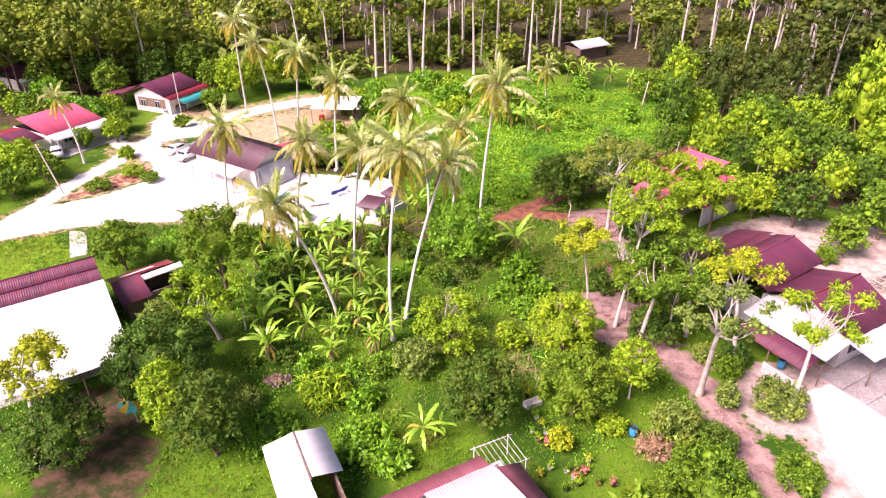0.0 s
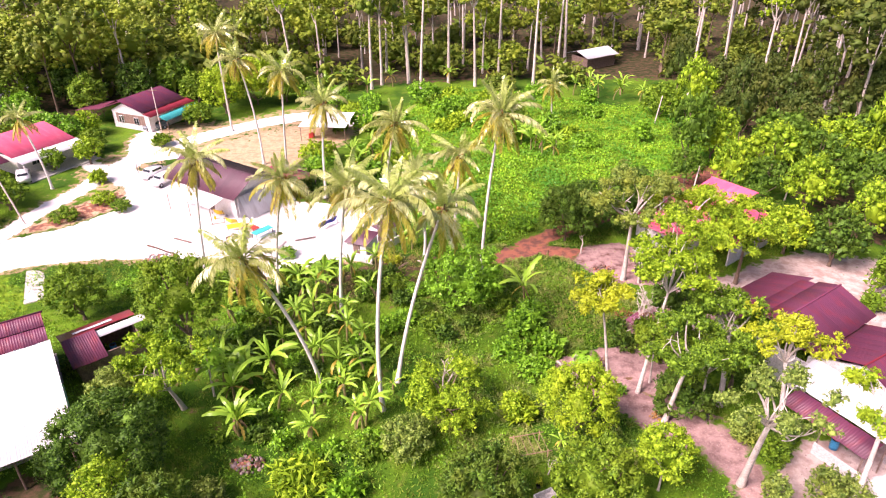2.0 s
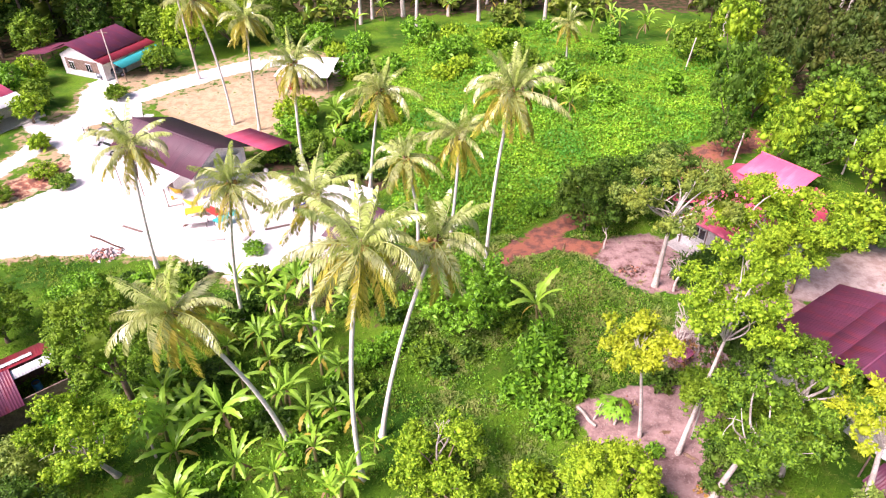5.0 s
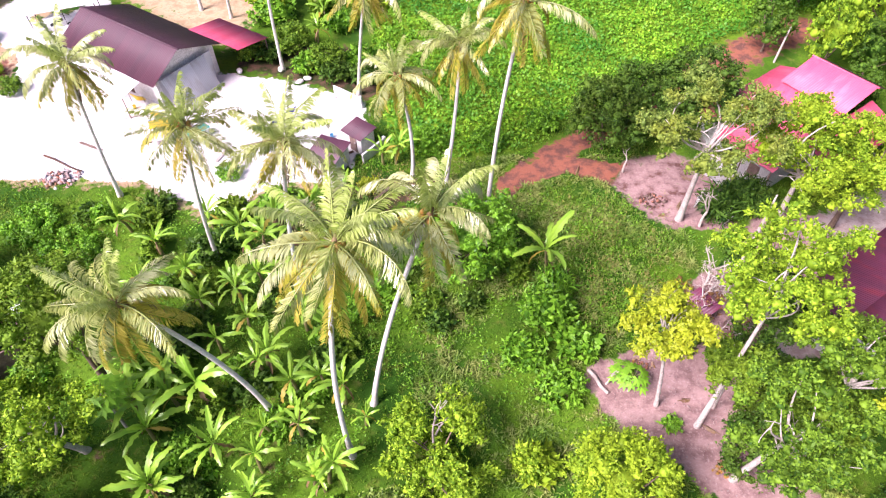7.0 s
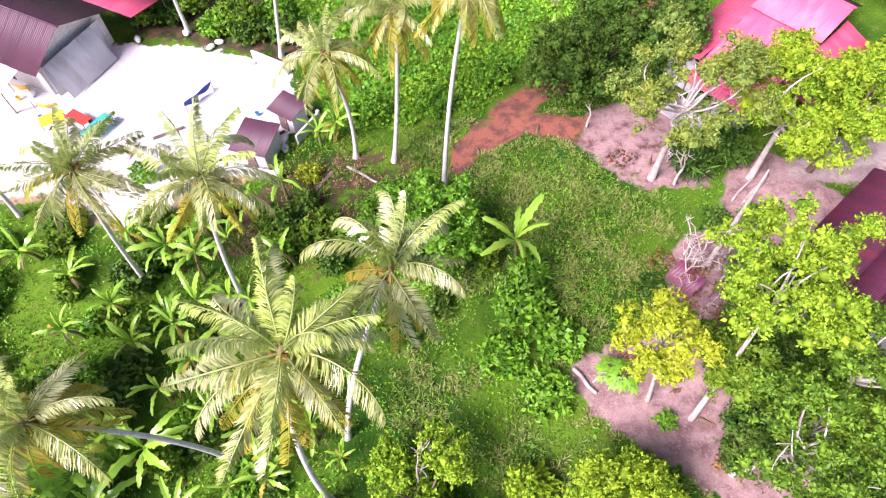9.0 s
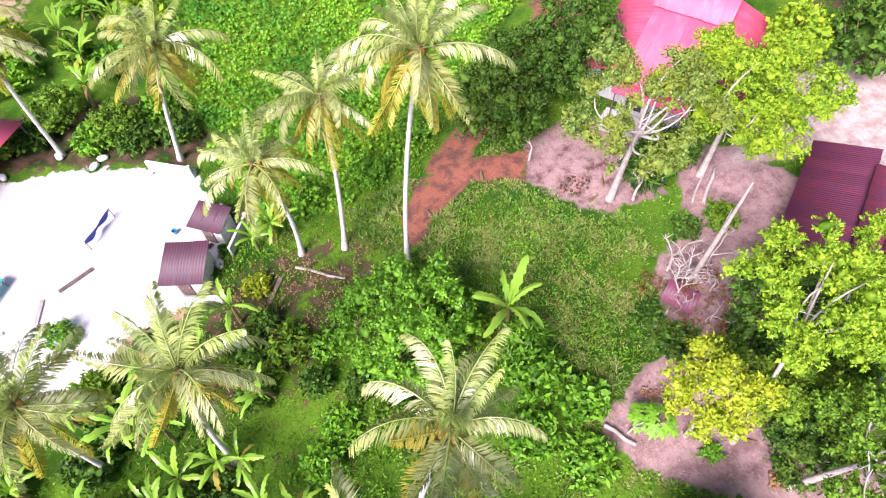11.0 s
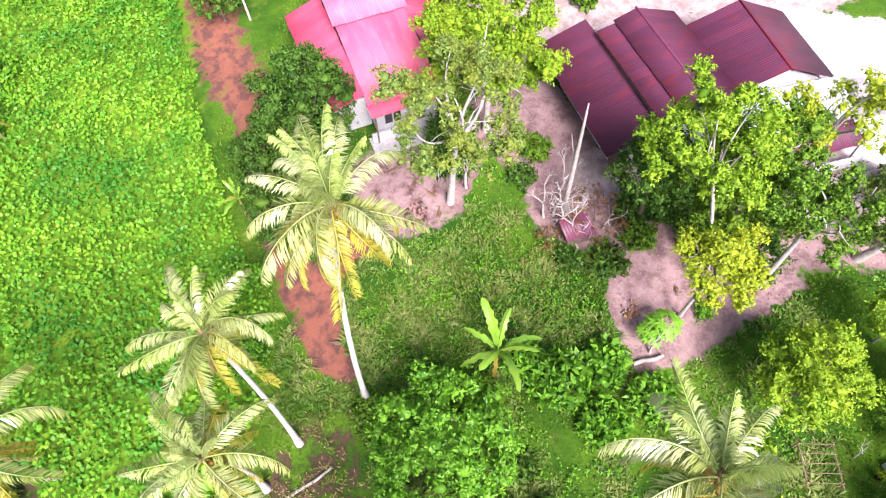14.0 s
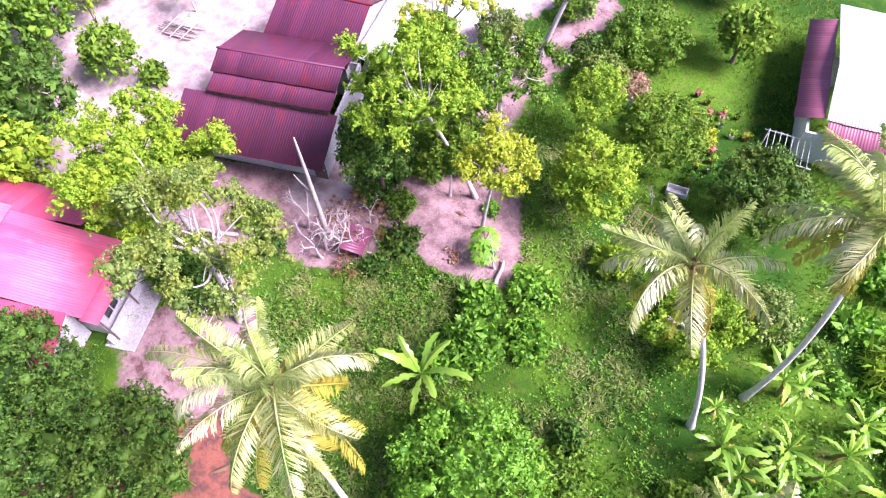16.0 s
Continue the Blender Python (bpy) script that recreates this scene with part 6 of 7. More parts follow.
slope(C, (14.4, -2.4, 0.1), (14.4, 2.6, 0.1), (13.1, -2.4, 2.9), ROOF_GREY, seed=25)
window(C, 4.0, -2.72, 1.5, 1.4, 1.1)
door(C, 8.0, -2.73, 0.9, 2.0, TIMBER)
P1 = thing("carport", pose(-42.6, 93.6, 0, 0, 0, heading(0.93, 0.36)), "white sheet carport on thin dark posts", "carport")
slope(P1, (0, 0, 2.2), (7.0, 0, 2.2), (0, 3.6, 2.6), ROOF_WHITE, seed=26)
posts(P1, [(0.2, 0.1), (3.5, 0.1), (6.8, 0.1), (0.2, 3.5), (6.8, 3.5)], 2.15, DARK, 0.05)

# the pair of small huts and the low wall at the court's end
for x, y, turn, w, d, h, mt in ((-10.3, 71.4, -24, 2.4, 2.5, 1.7, ROOF_PLUM), (-7.6, 74.9, -42, 2.0, 1.5, 1.7, ROOF_PLUM)):
    S = thing("hut", pose(x, y, 0, 0, 0, turn), "small pale-walled hut with a maroon sheet roof", "hut", "court huts")
    walls(S, 0, w, 0, d, h, WHITE, 0.12)
    slope(S, (-0.2, -0.3, h + 0.05), (w + 0.2, -0.3, h + 0.05), (-0.2, d + 0.2, h + 0.35), mt, seed=int(30 + w))
    door(S, w / 2, -0.02, 0.8, 1.55, TIMBER)
W = thing("garden_wall", pose(-9.4, 82.2, 0, 0, 0, heading(2.4, -1.8)), "low whitewashed block wall round the court", "wall")
part("wall_run", box(0, 3.2, -0.1, 0.1, -0.1, 1.1, 0.02), WHITE, W)
part("wall_run", box(3.25, 3.45, -0.1, 0.1, -0.1, 1.3, 0.02), WHITE, W)

for x, y, turn, run in ((-6.0, 72.6, 52, 2.6), (-10.6, 70.6, -20, 3.2), (-7.2, 77.4, -38, 2.0)):
    W = thing("garden_wall", pose(x, y, 0, 0, 0, turn), "low whitewashed block wall beside the hut", "wall")
    part("wall_run", box(0, run, -0.09, 0.09, -0.1, 0.9, 0.02), WHITE, W)
    part("pier", box(run + 0.004, run + 0.25, -0.13, 0.13, -0.1, 1.05, 0.02), WHITE, W)

# the white-roofed hall on the left
N = thing("hall", pose(-37.5, 46.0, 0, 0, 0, heading(6.3, 4.2)), "open hall with a huge plain white metal roof", "hall")
slope(N, (-2.4, -10.6, 2.9), (7.8, -10.6, 2.9), (-2.4, 0.05, 4.68), ROOF_WHITE, seed=41)
slope(N, (-2.4, 0.0, 4.75), (7.7, 0.0, 4.75), (-2.4, 1.7, 5.12), ROOF_MAROON, seed=42)
slope(N, (-2.4, 1.6, 5.2), (7.7, 1.6, 5.2), (-2.4, 3.2, 5.6), ROOF_MAROON, seed=43)
slope(N, (-2.4, 5.6, 4.2), (7.7, 5.6, 4.2), (-2.4, 3.2, 5.6), ROOF_MAROON, seed=44)
ridge_cap(N, (-2.5, 3.2, 5.6), (7.8, 3.2, 5.6), ROOF_MAROON)
slope(N, (7.85, -9.8, 2.0), (7.85, -4.4, 2.9), (7.80, -9.8, 2.95), ROOF_BLUE, seed=45)
walls(N, -2.0, 7.0, -2.0, 5.0, 4.1, WHITE)
posts(N, [(-2.2, -10.3), (0.8, -10.3), (4.0, -10.3), (7.3, -10.3), (7.3, -5.0)], 2.85, TIMBER, 0.09)
part("floor_slab", box(-2.4, 7.6, -7.4, 5.2, -0.1, 0.06, 0.02), CONCRETE_OLD, N)
part("storage_crate", box(1.0, 4.2, -6.2, -4.6, 0.07, 1.1, 0.05), DARK, N)
D = thing("satellite_dish", pose(-26.2, 43.2, 0), "small pinkish satellite dish on a pole", "satellite dish")
part("pole", tube([(0, 0, 0), (0, 0, 1.6), (0, 0, 3.4)], [0.04, 0.04, 0.04], 6), ROOF_GREY, D)
bm = bmesh.new()
bmesh.ops.create_cone(bm, cap_ends=False, segments=16, radius1=0.5, radius2=0.12, depth=0.18)
part("dish", bm, TERRACOTTA, D, m=pose(0.1, -0.2, 3.5, 120, 0, 30))
R1 = thing("shed", pose(-31.9, 52.6, 0, 0, 0, heading(4.6, 3.9)), "tumbledown shed with red and white roof sheets", "shed")
walls(R1, 0.3, 5.6, -3.2, 1.2, 2.2, TIMBER, 0.1)
slope(R1, (-0.1, 1.7, 2.4), (6.0, 1.7, 2.4), (-0.1, -0.6, 3.1), ROOF_RED, seed=51)
slope(R1, (-0.1, -3.8, 2.2), (2.6, -3.8, 2.2), (-0.1, -0.6, 3.1), ROOF_MAROON, seed=52)
slope(R1, (1.0, 0.5, 2.86), (4.2, 0.5, 2.86), (1.0, -0.1, 3.05), ROOF_WHITE, seed=53)
slope(R1, (2.6, -1.4, 2.7), (6.6, -1.4, 2.7), (2.6, -0.7, 2.95), ROOF_WHITE, seed=54)

# the white-roofed barn and the rose-roofed house
B = thing("barn", pose(-10.3, 32.3, 0, 0, 0, heading(1.9, -4.0)), "barn with a bright white metal gable roof", "barn")
walls(B, 0.3, 6.2, -1.9, 1.7, 2.5, TIMBER, 0.1, gable=(0, 3.3))
slope(B, (-0.1, 2.1, 3.0), (4.2, 2.1, 3.0), (-0.1, 0.08, 3.42), ROOF_WHITE, seed=61)
slope(B, (-0.1, -2.2, 3.0), (9.0, -2.2, 3.0), (-0.1, -0.08, 3.42), ROOF_WHITE, seed=62)
ridge_cap(B, (-0.1, 0, 3.42), (4.4, 0, 3.42), TIMBER, 0.07)
slope(B, (4.4, -5.4, 2.4), (9.0, -5.4, 2.4), (4.4, -2.3, 2.9), ROOF_WHITE, seed=63)
door(B, 6.3, 0.8, 0.9, 2.0, TIMBER, 90)
E2 = thing("house", pose(-3.8, 27.7, 0, 0, 0, heading(6.5, 3.35)), "low house with faded rose and white metal roofs", "house")
walls(E2, 0.4, 7.8, -9.0, -1.0, 2.7, WHITE)
slope(E2, (-0.7, -0.3, 3.0), (6.7, -0.3, 3.0), (-0.7, -1.75, 3.4), ROOF_ROSE, seed=71)
slope(E2, (1.9, -1.65, 3.5), (6.85, -1.65, 3.5), (1.9, -6.0, 4.4), ROOF_WHITE, seed=72)
slope(E2, (1.9, -14.0, 3.2), (6.85, -14.0, 3.2), (1.9, -6.0, 4.4), ROOF_WHITE, seed=73)
slope(E2, (8.7, -12.0, 2.9), (8.7, -1.9, 2.9), (6.9, -12.0, 3.4), ROOF_ROSE, seed=74)

# far houses by the lane
Q = thing("house", pose(-66.0, 98.2, 0, 0, 0, heading(3.9, 6.56)), "house with a wide rose-pink metal roof", "house")
walls(Q, 0.4, 8.6, -7.0, 3.0, 2.6, WHITE)
slope(Q, (-0.2, -7.2, 3.0), (9.4, -7.2, 3.0), (-0.2, 0.0, 4.5), ROOF_PINK, seed=81)
slope(Q, (-0.2, -9.6, 2.5), (9.6, -9.6, 2.5), (-0.2, -7.1, 2.95), ROOF_WHITE, seed=82)
slope(Q, (-0.2, 4.0, 3.2), (9.4, 4.0, 3.2), (-0.2, 0.0, 4.5), ROOF_PINK, seed=83)
slope(Q, (-4.5, -7.0, 2.6), (-0.4, -7.0, 2.6), (-4.5, -2.0, 3.4), ROOF_MAROON, seed=84)
slope(Q, (-4.5, 2.0, 2.8), (-0.4, 2.0, 2.8), (-4.5, -2.0, 3.4), ROOF_RED, seed=85)
posts(Q, [(0, -9.5), (4.5, -9.5), (9.4, -9.5)], 2.45, WHITE)
part("porch_slab", box(-0.5, 10.5, -10.6, -7.0, -0.1, 0.12, 0.02), CONCRETE, Q)
window(Q, 3.0, -7.02, 1.6, 1.4, 1.1)
F2 = thing("house", pose(-53.3, 115.1, 0, 0, 0, heading(3.8, 8.44)), "timber house with maroon and red roofs and turquoise awning", "house")
walls(F2, 0.4, 8.6, -5.4, 2.8, 3.0, WHITE, gable=(-0.5, 4.6))
slope(F2, (-0.5, -5.2, 3.5), (9.2, -5.2, 3.5), (-0.5, 0.0, 5.1), ROOF_MAROON, seed=91)
slope(F2, (-0.5, 3.6, 3.6), (9.2, 3.6, 3.6), (-0.5, 0.0, 5.1), ROOF_MAROON, seed=92)
slope(F2, (-0.5, -6.9, 3.0), (9.6, -6.9, 3.0), (-0.5, -5.1, 3.4), ROOF_RED, seed=93)
slope(F2, (1.0, -8.6, 2.2), (9.4, -8.6, 2.2), (1.0, -6.9, 2.75), TEAL, seed=94)
slope(F2, (-1.5, 9.5, 2.6), (4.0, 9.5, 2.6), (-1.5, 3.4, 3.5), ROOF_MAROON, seed=95)
part("panel", box(0.36, 0.42, -4.4, 2.0, 1.0, 2.6, 0.0), TIMBER, F2, "dark timber wall panel")
window(F2, 0.3, -2.6, 1.6, 1.0, 1.2, 90)
window(F2, 0.3, 0.8, 1.6, 1.0, 1.2, 90)
posts(F2, [(1.2, -8.5), (5.2, -8.5), (9.2, -8.5), (-1.3, 9.3), (3.8, 9.3)], 2.2, TIMBER)
T2 = thing("house", pose(-87.8, 130.0, 0, 0, 0, heading(2.5, 4.5)), "far small house with a maroon roof and white porch", "house")
walls(T2, 0.3, 7.0, -5.0, 2.5, 2.7, WHITE)
slope(T2, (-0.3, -5.6, 3.0), (7.5, -5.6, 3.0), (-0.3, 0, 4.6), ROOF_MAROON, seed=101)
slope(T2, (-0.3, 3.2, 3.2), (7.5, 3.2, 3.2), (-0.3, 0, 4.6), ROOF_MAROON, seed=102)
slope(T2, (-0.3, -7.4, 2.5), (7.5, -7.4, 2.5), (-0.3, -5.5, 2.9), ROOF_WHITE, seed=103)
posts(T2, [(0, -7.2), (3.6, -7.2), (7.2, -7.2)], 2.4, WHITE)
V = thing("shelter", pose(-22.0, 111.4, 0, 0, 0, heading(8.0, -1.0)), "open shelter with a flat white sheet roof", "shelter")
slope(V, (0, -3.5, 2.5), (7.6, -3.5, 2.5), (0, 3.0, 2.9), ROOF_WHITE, seed=111)
posts(V, [(0.2, -3.3), (3.8, -3.3), (7.4, -3.3), (0.2, 2.8), (7.4, 2.8)], 2.45, TIMBER)
part("red_seat", box(1.0, 1.8, -2.0, -1.2, 0, 0.8, 0.03), REDCLOTH, V)
Y = thing("house", pose(31.5, 150.0, 0, 0, 0, heading(8.0, 5.0)), "far small house with a pale bluish roof under trees", "house")
walls(Y, 0.3, 8.5, 0, 5, 2.4, TIMBER)
slope(Y, (-0.2, -0.6, 2.5), (9.0, -0.6, 2.5), (-0.2, 3.0, 3.6), ROOF_WHITE, seed=121)
slope(Y, (-0.2, 6.4, 2.6), (9.0, 6.4, 2.6), (-0.2, 3.0, 3.6), ROOF_GREY, seed=122)
O = thing("house", pose(86.0, 150.0, 0, 0, 0, 10), "far dark-roofed hut among forest trunks", "house")
walls(O, 0.3, 6.0, 0, 4, 2.2, TIMBER)
slope(O, (-0.4, -0.8, 2.2), (6.4, -0.8, 2.2), (-0.4, 2.0, 3.1), ROOF_MAROON, seed=131)
slope(O, (-0.4, 4.8, 2.2), (6.4, 4.8, 2.2), (-0.4, 2.0, 3.1), ROOF_MAROON, seed=132)


# ---- small things ----
def car(x, y, turn, paint, label, length=4.2, width=1.7, height=1.45):
    th = thing("car", pose(x, y, 0, 0, 0, turn), label, "car", "parked cars")
    prof = [(-0.5, 0.28), (-0.5, 0.58), (-0.47, 0.66), (-0.30, 0.68), (-0.20, 0.97), (0.22, 1.0), (0.40, 0.70), (0.49, 0.62), (0.5, 0.30)]
    bm = bmesh.new()
    rows = []
    for s in (-1, 1):
        rows.append([bm.verts.new((px * length, s * width / 2 * (0.86 if pz > 0.8 else 1.0), pz * height)) for px, pz in prof])
    n = len(prof)
    for i in range(n):
        bm.faces.new((rows[0][i], rows[0][(i + 1) % n], rows[1][(i + 1) % n], rows[1][i]))
    bm.faces.new(rows[0])
    bm.faces.new(rows[1][::-1])
    bmesh.ops.recalc_face_normals(bm, faces=bm.faces[:])
    bmesh.ops.bevel(bm, geom=bm.edges[:], offset=0.05, segments=2, affect="EDGES")
    part("body", bm, paint, th, smooth=True)
    for nm, px, w, tilt in (("windscreen", 0.315, 0.42, 56), ("rear_window", -0.255, 0.36, -62)):
        part(nm, box(-w / 2, w / 2, -width * 0.38, width * 0.38, -0.012, 0.012, 0.0), GLASS, th, m=pose(px * length, 0, height * 0.845, 0, tilt, 0))
    for s in (-1, 1):
        part("side_window", box(-0.17 * length, 0.2 * length, -0.012, 0.012, -0.14, 0.14, 0.0), GLASS, th, m=pose(0, s * width * 0.475, height * 0.83, s * 14, 0, 0))
        part("headlight", box(-0.05, 0.05, -0.16, 0.16, -0.06, 0.06, 0.01), WHITE, th, m=pose(length * 0.495, s * width * 0.33, height * 0.5))
        for k in (-1, 1):
            bm = bmesh.new()
            bmesh.ops.create_cone(bm, cap_ends=True, segments=16, radius1=0.31, radius2=0.31, depth=0.2)
            wh = part("wheel", bm, RUBBER, th, m=pose(k * length * 0.31, s * width * 0.45, 0.31, 90, 0, 0))
            bm = bmesh.new()
            bmesh.ops.create_cone(bm, cap_ends=True, segments=12, radius1=0.19, radius2=0.17, depth=0.22)
            part("rim", bm, ROOF_GREY, wh)
    return th


car(-38.2, 92.0, 62, CARPAINT, "white saloon car parked on the court")
car(-40.6, 94.4, 62, CARPAINT, "white car parked under the carport")
car(-48.1, 115.0, 30, CARGREY, "dark grey car parked under the awning")
car(-58.5, 93.5, 120, CARPAINT, "pale car parked in front of the pink house", 4.0)


def barrel(x, y, mat, label, top=None):
    th = thing("barrel", pose(x, y, 0), label, "barrel")
    part("drum", tube([(0, 0, 0), (0, 0, 0.02), (0, 0, 0.28), (0, 0, 0.31), (0, 0, 0.34), (0, 0, 0.6), (0, 0, 0.86), (0, 0, 0.88)], [0.05, 0.29, 0.29, 0.305, 0.29, 0.29, 0.29, 0.28], 16, False), mat, th, smooth=True)
    bm = bmesh.new()
    bmesh.ops.create_cone(bm, cap_ends=True, segments=16, radius1=0.25, radius2=0.25, depth=0.02)
    part("water", bm, DARK, th, "dark opening", m=pose(0, 0, 0.80))


barrel(13.9, 35.0, BLUE, "open blue plastic barrel standing on the grass")
barrel(28.3, 42.5, BLUE, "blue plastic drum by the white wall")
barrel(-28.9, 54.6, BLUE, "blue plastic drum beside the shed")


def trellis(x, y, turn, w, d, z, label, slats=9, mat=WHITE):
    th = thing("trellis", pose(x, y, 0, 0, 0, turn), label, "trellis")
    for a in (0, w):
        for b in (0, d):
            part("post", tube([(a, b, -0.1), (a, b, z + 0.15)], [0.045, 0.04], 6), mat, th)
    for b in (0, d):
        part("rail", tube([(-0.3, b, z), (w + 0.3, b, z)], [0.04, 0.04], 6), mat, th)
    for i in range(slats):
        part("slat", tube([(w * i / (slats - 1), -0.1, z + 0.05), (w * i / (slats - 1), d + 0.1, z + 0.05)], [0.02, 0.02], 5), mat, th)


trellis(3.0, 30.0, 25, 2.7, 2.4, 1.9, "whitish pole trellis frame on the lawn", 8)
trellis(5.6, 41.4, 12, 2.0, 1.8, 0.8, "weathered pole frame under trees", 5, STRAW)

RNG = np.random.default_rng(42)


def heap(x, y, r, count, mat, name, label, category, size=(0.08, 0.26), tall=0.5):
    th = thing(name, pose(x, y, 0), label, category)
    meshes = []
    for i in range(4):
        me = mesh_from(*lump((0, 0, 0), (1, 0.8, 0.6), RNG, 0.12, 1))
        me.materials.append(mat[i % len(mat)])
        meshes.append(me)
    for i in range(count):
        a, q = RNG.uniform(0, 6.28), math.sqrt(RNG.uniform())
        s = RNG.uniform(*size)
        part("piece", meshes[i % 4], None, th, m=pose(r * q * math.cos(a), 0.7 * r * q * math.sin(a), max(0.02, tall * (1 - q) * RNG.uniform(0.2, 1)), RNG.uniform(0, 360), RNG.uniform(0, 360), RNG.uniform(0, 360)) @ Matrix.Scale(s, 4))


heap(-13.8, 41.6, 1.2, 80, [STONE, TERRACOTTA, CHAR, STONE], "rubble_heap", "heap of broken pale and reddish rubble", "rubble")
heap(-31.0, 71.0, 1.8, 90, [STONE, WHITE, TERRACOTTA, STONE], "rubble_heap", "heap of broken concrete at the court's edge", "rubble")
heap(17.2, 67.6, 1.1, 60, [CHAR, TERRACOTTA, CHAR, TIMBER], "ash_heap", "burnt heap of garden waste on bare soil", "ash heap", (0.06, 0.2), 0.35)
heap(16.7, 46.0, 0.7, 40, [NUT, TERRACOTTA, NUT, STRAW], "husk_heap", "small heap of orange coconut husks", "husk heap", (0.08, 0.16), 0.3)
heap(13.6, 53.0, 0.8, 40, [TERRACOTTA, NUT, TERRACOTTA, STRAW], "leaf_heap", "small heap of rust-red dry leaves", "leaf heap", (0.05, 0.14), 0.2)


def log(x, y, turn, length, r, label, mat=None):
    th = thing("log", pose(x, y, r * 0.8, 0, 0, turn), label, "log")
    part("bole", tube([(0, 0, 0), (length * 0.3, 0.05, 0.03), (length * 0.7, -0.06, 0.02), (length, 0, 0.05)], [r, r * 0.9, r * 0.8, r * 0.7], 8), mat or DEADWOOD, th, smooth=True)


log(9.9, 52.4, -60, 1.9, 0.15, "bleached log on bare earth")
log(24.2, 62.4, 40, 3.4, 0.16, "long pale fallen log beside the yard")
log(23.6, 62.8, 40, 3.0, 0.10, "thin pale fallen log")
log(-33.6, 74.0, -28, 4.6, 0.10, "dark fallen pole lying on the court", CHAR)
log(-2.5, 69.8, -40, 3.4, 0.11, "long grey fallen log in the grass")

# hay heap on the lawn
hh = thing("hay_heap", pose(15.0, 33.4, 0), "rounded heap of dry brown cut vegetation", "hay heap")
rg = np.random.default_rng(8)
part("body", crown(clumps(0.5, 1.35, 0.9, rg, 0.35), rg, 0.30, 0.05, 0.8, 1.0, 0.6), leafy("hay_stalk", (0.34, 0.20, 0.12), (0.52, 0.34, 0.20), (0.40, 0.28, 0.18), 0.8, 0.1), hh)


def pot(x, y, mat, plant, seed):
    th = thing("potted_plant", pose(x, y, 0), "small garden plant in a pot on the lawn", "potted plant", "potted plants")
    part("pot", tube([(0, 0, 0), (0, 0, 0.02), (0, 0, 0.3), (0, 0, 0.34)], [0.05, 0.14, 0.2, 0.21], 10, False), mat, th)
    part("foliage", crown([((0, 0, 0.5), (0.2, 0.2, 0.2)), ((0, 0, 0.6), (0.26, 0.26, 0.24))], np.random.default_rng(seed), 0.16, 0.07), plant, th)


for i, (x, y) in enumerate([(6.5, 35.4), (6.9, 34.6), (7.3, 36.0), (7.5, 35.2), (7.4, 34.1), (7.9, 34.5), (7.3, 31.9), (6.5, 31.3), (8.1, 30.1), (8.8, 31.0), (9.2, 31.9), (9.0, 30.5), (10.1, 32.5), (10.4, 30.5), (11.4, 30.4), (7.0, 36.8), (6.8, 37.4), (6.6, 39.3), (8.4, 31.6), (9.6, 31.4)]):
    pot(x, y, (WHITE, TERRACOTTA, DARK)[i % 3], (LEAF_LUSH, LEAF_LIME, LEAF_YEL, LEAF_MID, PINKFLOWER)[i % 5], 50 + i)

bt = thing("wash_trough", pose(6.9, 38.4, 0, 0, 0, 25), "white rectangular trough standing on the ground", "trough")
for a in ((-0.7, 0.7, -0.35, -0.28), (-0.7, 0.7, 0.28, 0.35), (-0.7, -0.63, -0.278, 0.278), (0.63, 0.7, -0.278, 0.278)):
    part("side", box(*a, 0, 0.4, 0.01), WHITE, bt)
part("bottom", box(-0.62, 0.62, -0.27, 0.27, 0.03, 0.08, 0.0), CONCRETE, bt)

# things on the court
for nm, x, y, turn, w, d, h, mat, lab, cat in (
        ("table", -20.85, 76.1, 50, 2.5, 1.0, 0.8, TEAL, "turquoise-topped trestle table on the pale court", "table"),
        ("table", -22.4, 77.2, -38, 2.0, 0.9, 0.75, REDCLOTH, "trestle table with a red cloth cover", "table"),
        ("table", -23.8, 75.6, 10, 2.4, 1.2, 0.75, CONCRETE, "long pale wooden work table on the court", "table"),
        ("table", -24.4, 77.4, 20, 1.8, 1.2, 0.75, YELLOW, "small table with a yellow cover", "table")):
    th = thing(nm, pose(x, y, 0, 0, 0, turn), lab, cat, "court tables")
    part("top", box(-w / 2, w / 2, -d / 2, d / 2, h - 0.05, h, 0.01), mat, th)
    for a in (-1, 1):
        for b in (-1, 1):
            part("leg", box(a * w * 0.45 - 0.03, a * w * 0.45 + 0.03, b * d * 0.42 - 0.03, b * d * 0.42 + 0.03, 0, h - 0.052, 0.0), TIMBER, th)


def flag(x, y, turn, mat, label, length=2.6):
    """A cloth hung over a low line between two posts."""
    th = thing("hung_tarpaulin", pose(x, y, 0, 0, 0, turn), label, "tarpaulin")
    posts(th, [(0, 0), (length, 0)], 1.0, TIMBER, 0.03)
    n = 12
    s = np.linspace(0.05, length - 0.05, n)
    rows = [np.stack([s, 0.12 * np.sin(s * 4 + k) * (0.3 + k * 0.35) + 0.10 * k, 0.98 - 0.10 * np.sin(np.pi * s / length) - 0.30 * k], 1) for k in range(3)]
    v = np.concatenate(rows + [r + np.array([0, 0.012, 0]) for r in rows])
    f = []
    for base, rev in ((0, False), (3 * n, True)):
        for k in range(2):
            for i in range(n - 1):
                q = [base + k * n + i, base + k * n + i + 1, base + (k + 1) * n + i + 1, base + (k + 1) * n + i]
                f.append(q[::-1] if rev else q)
    part("cloth", (v, np.array(f)), mat, th)


flag(-14.4, 77.2, 48, NAVY, "navy blue tarpaulin hung on a low line", 2.8)
flag(-26.2, 79.2, -20, YELLOW, "yellow cloth hung beside the house", 1.8)
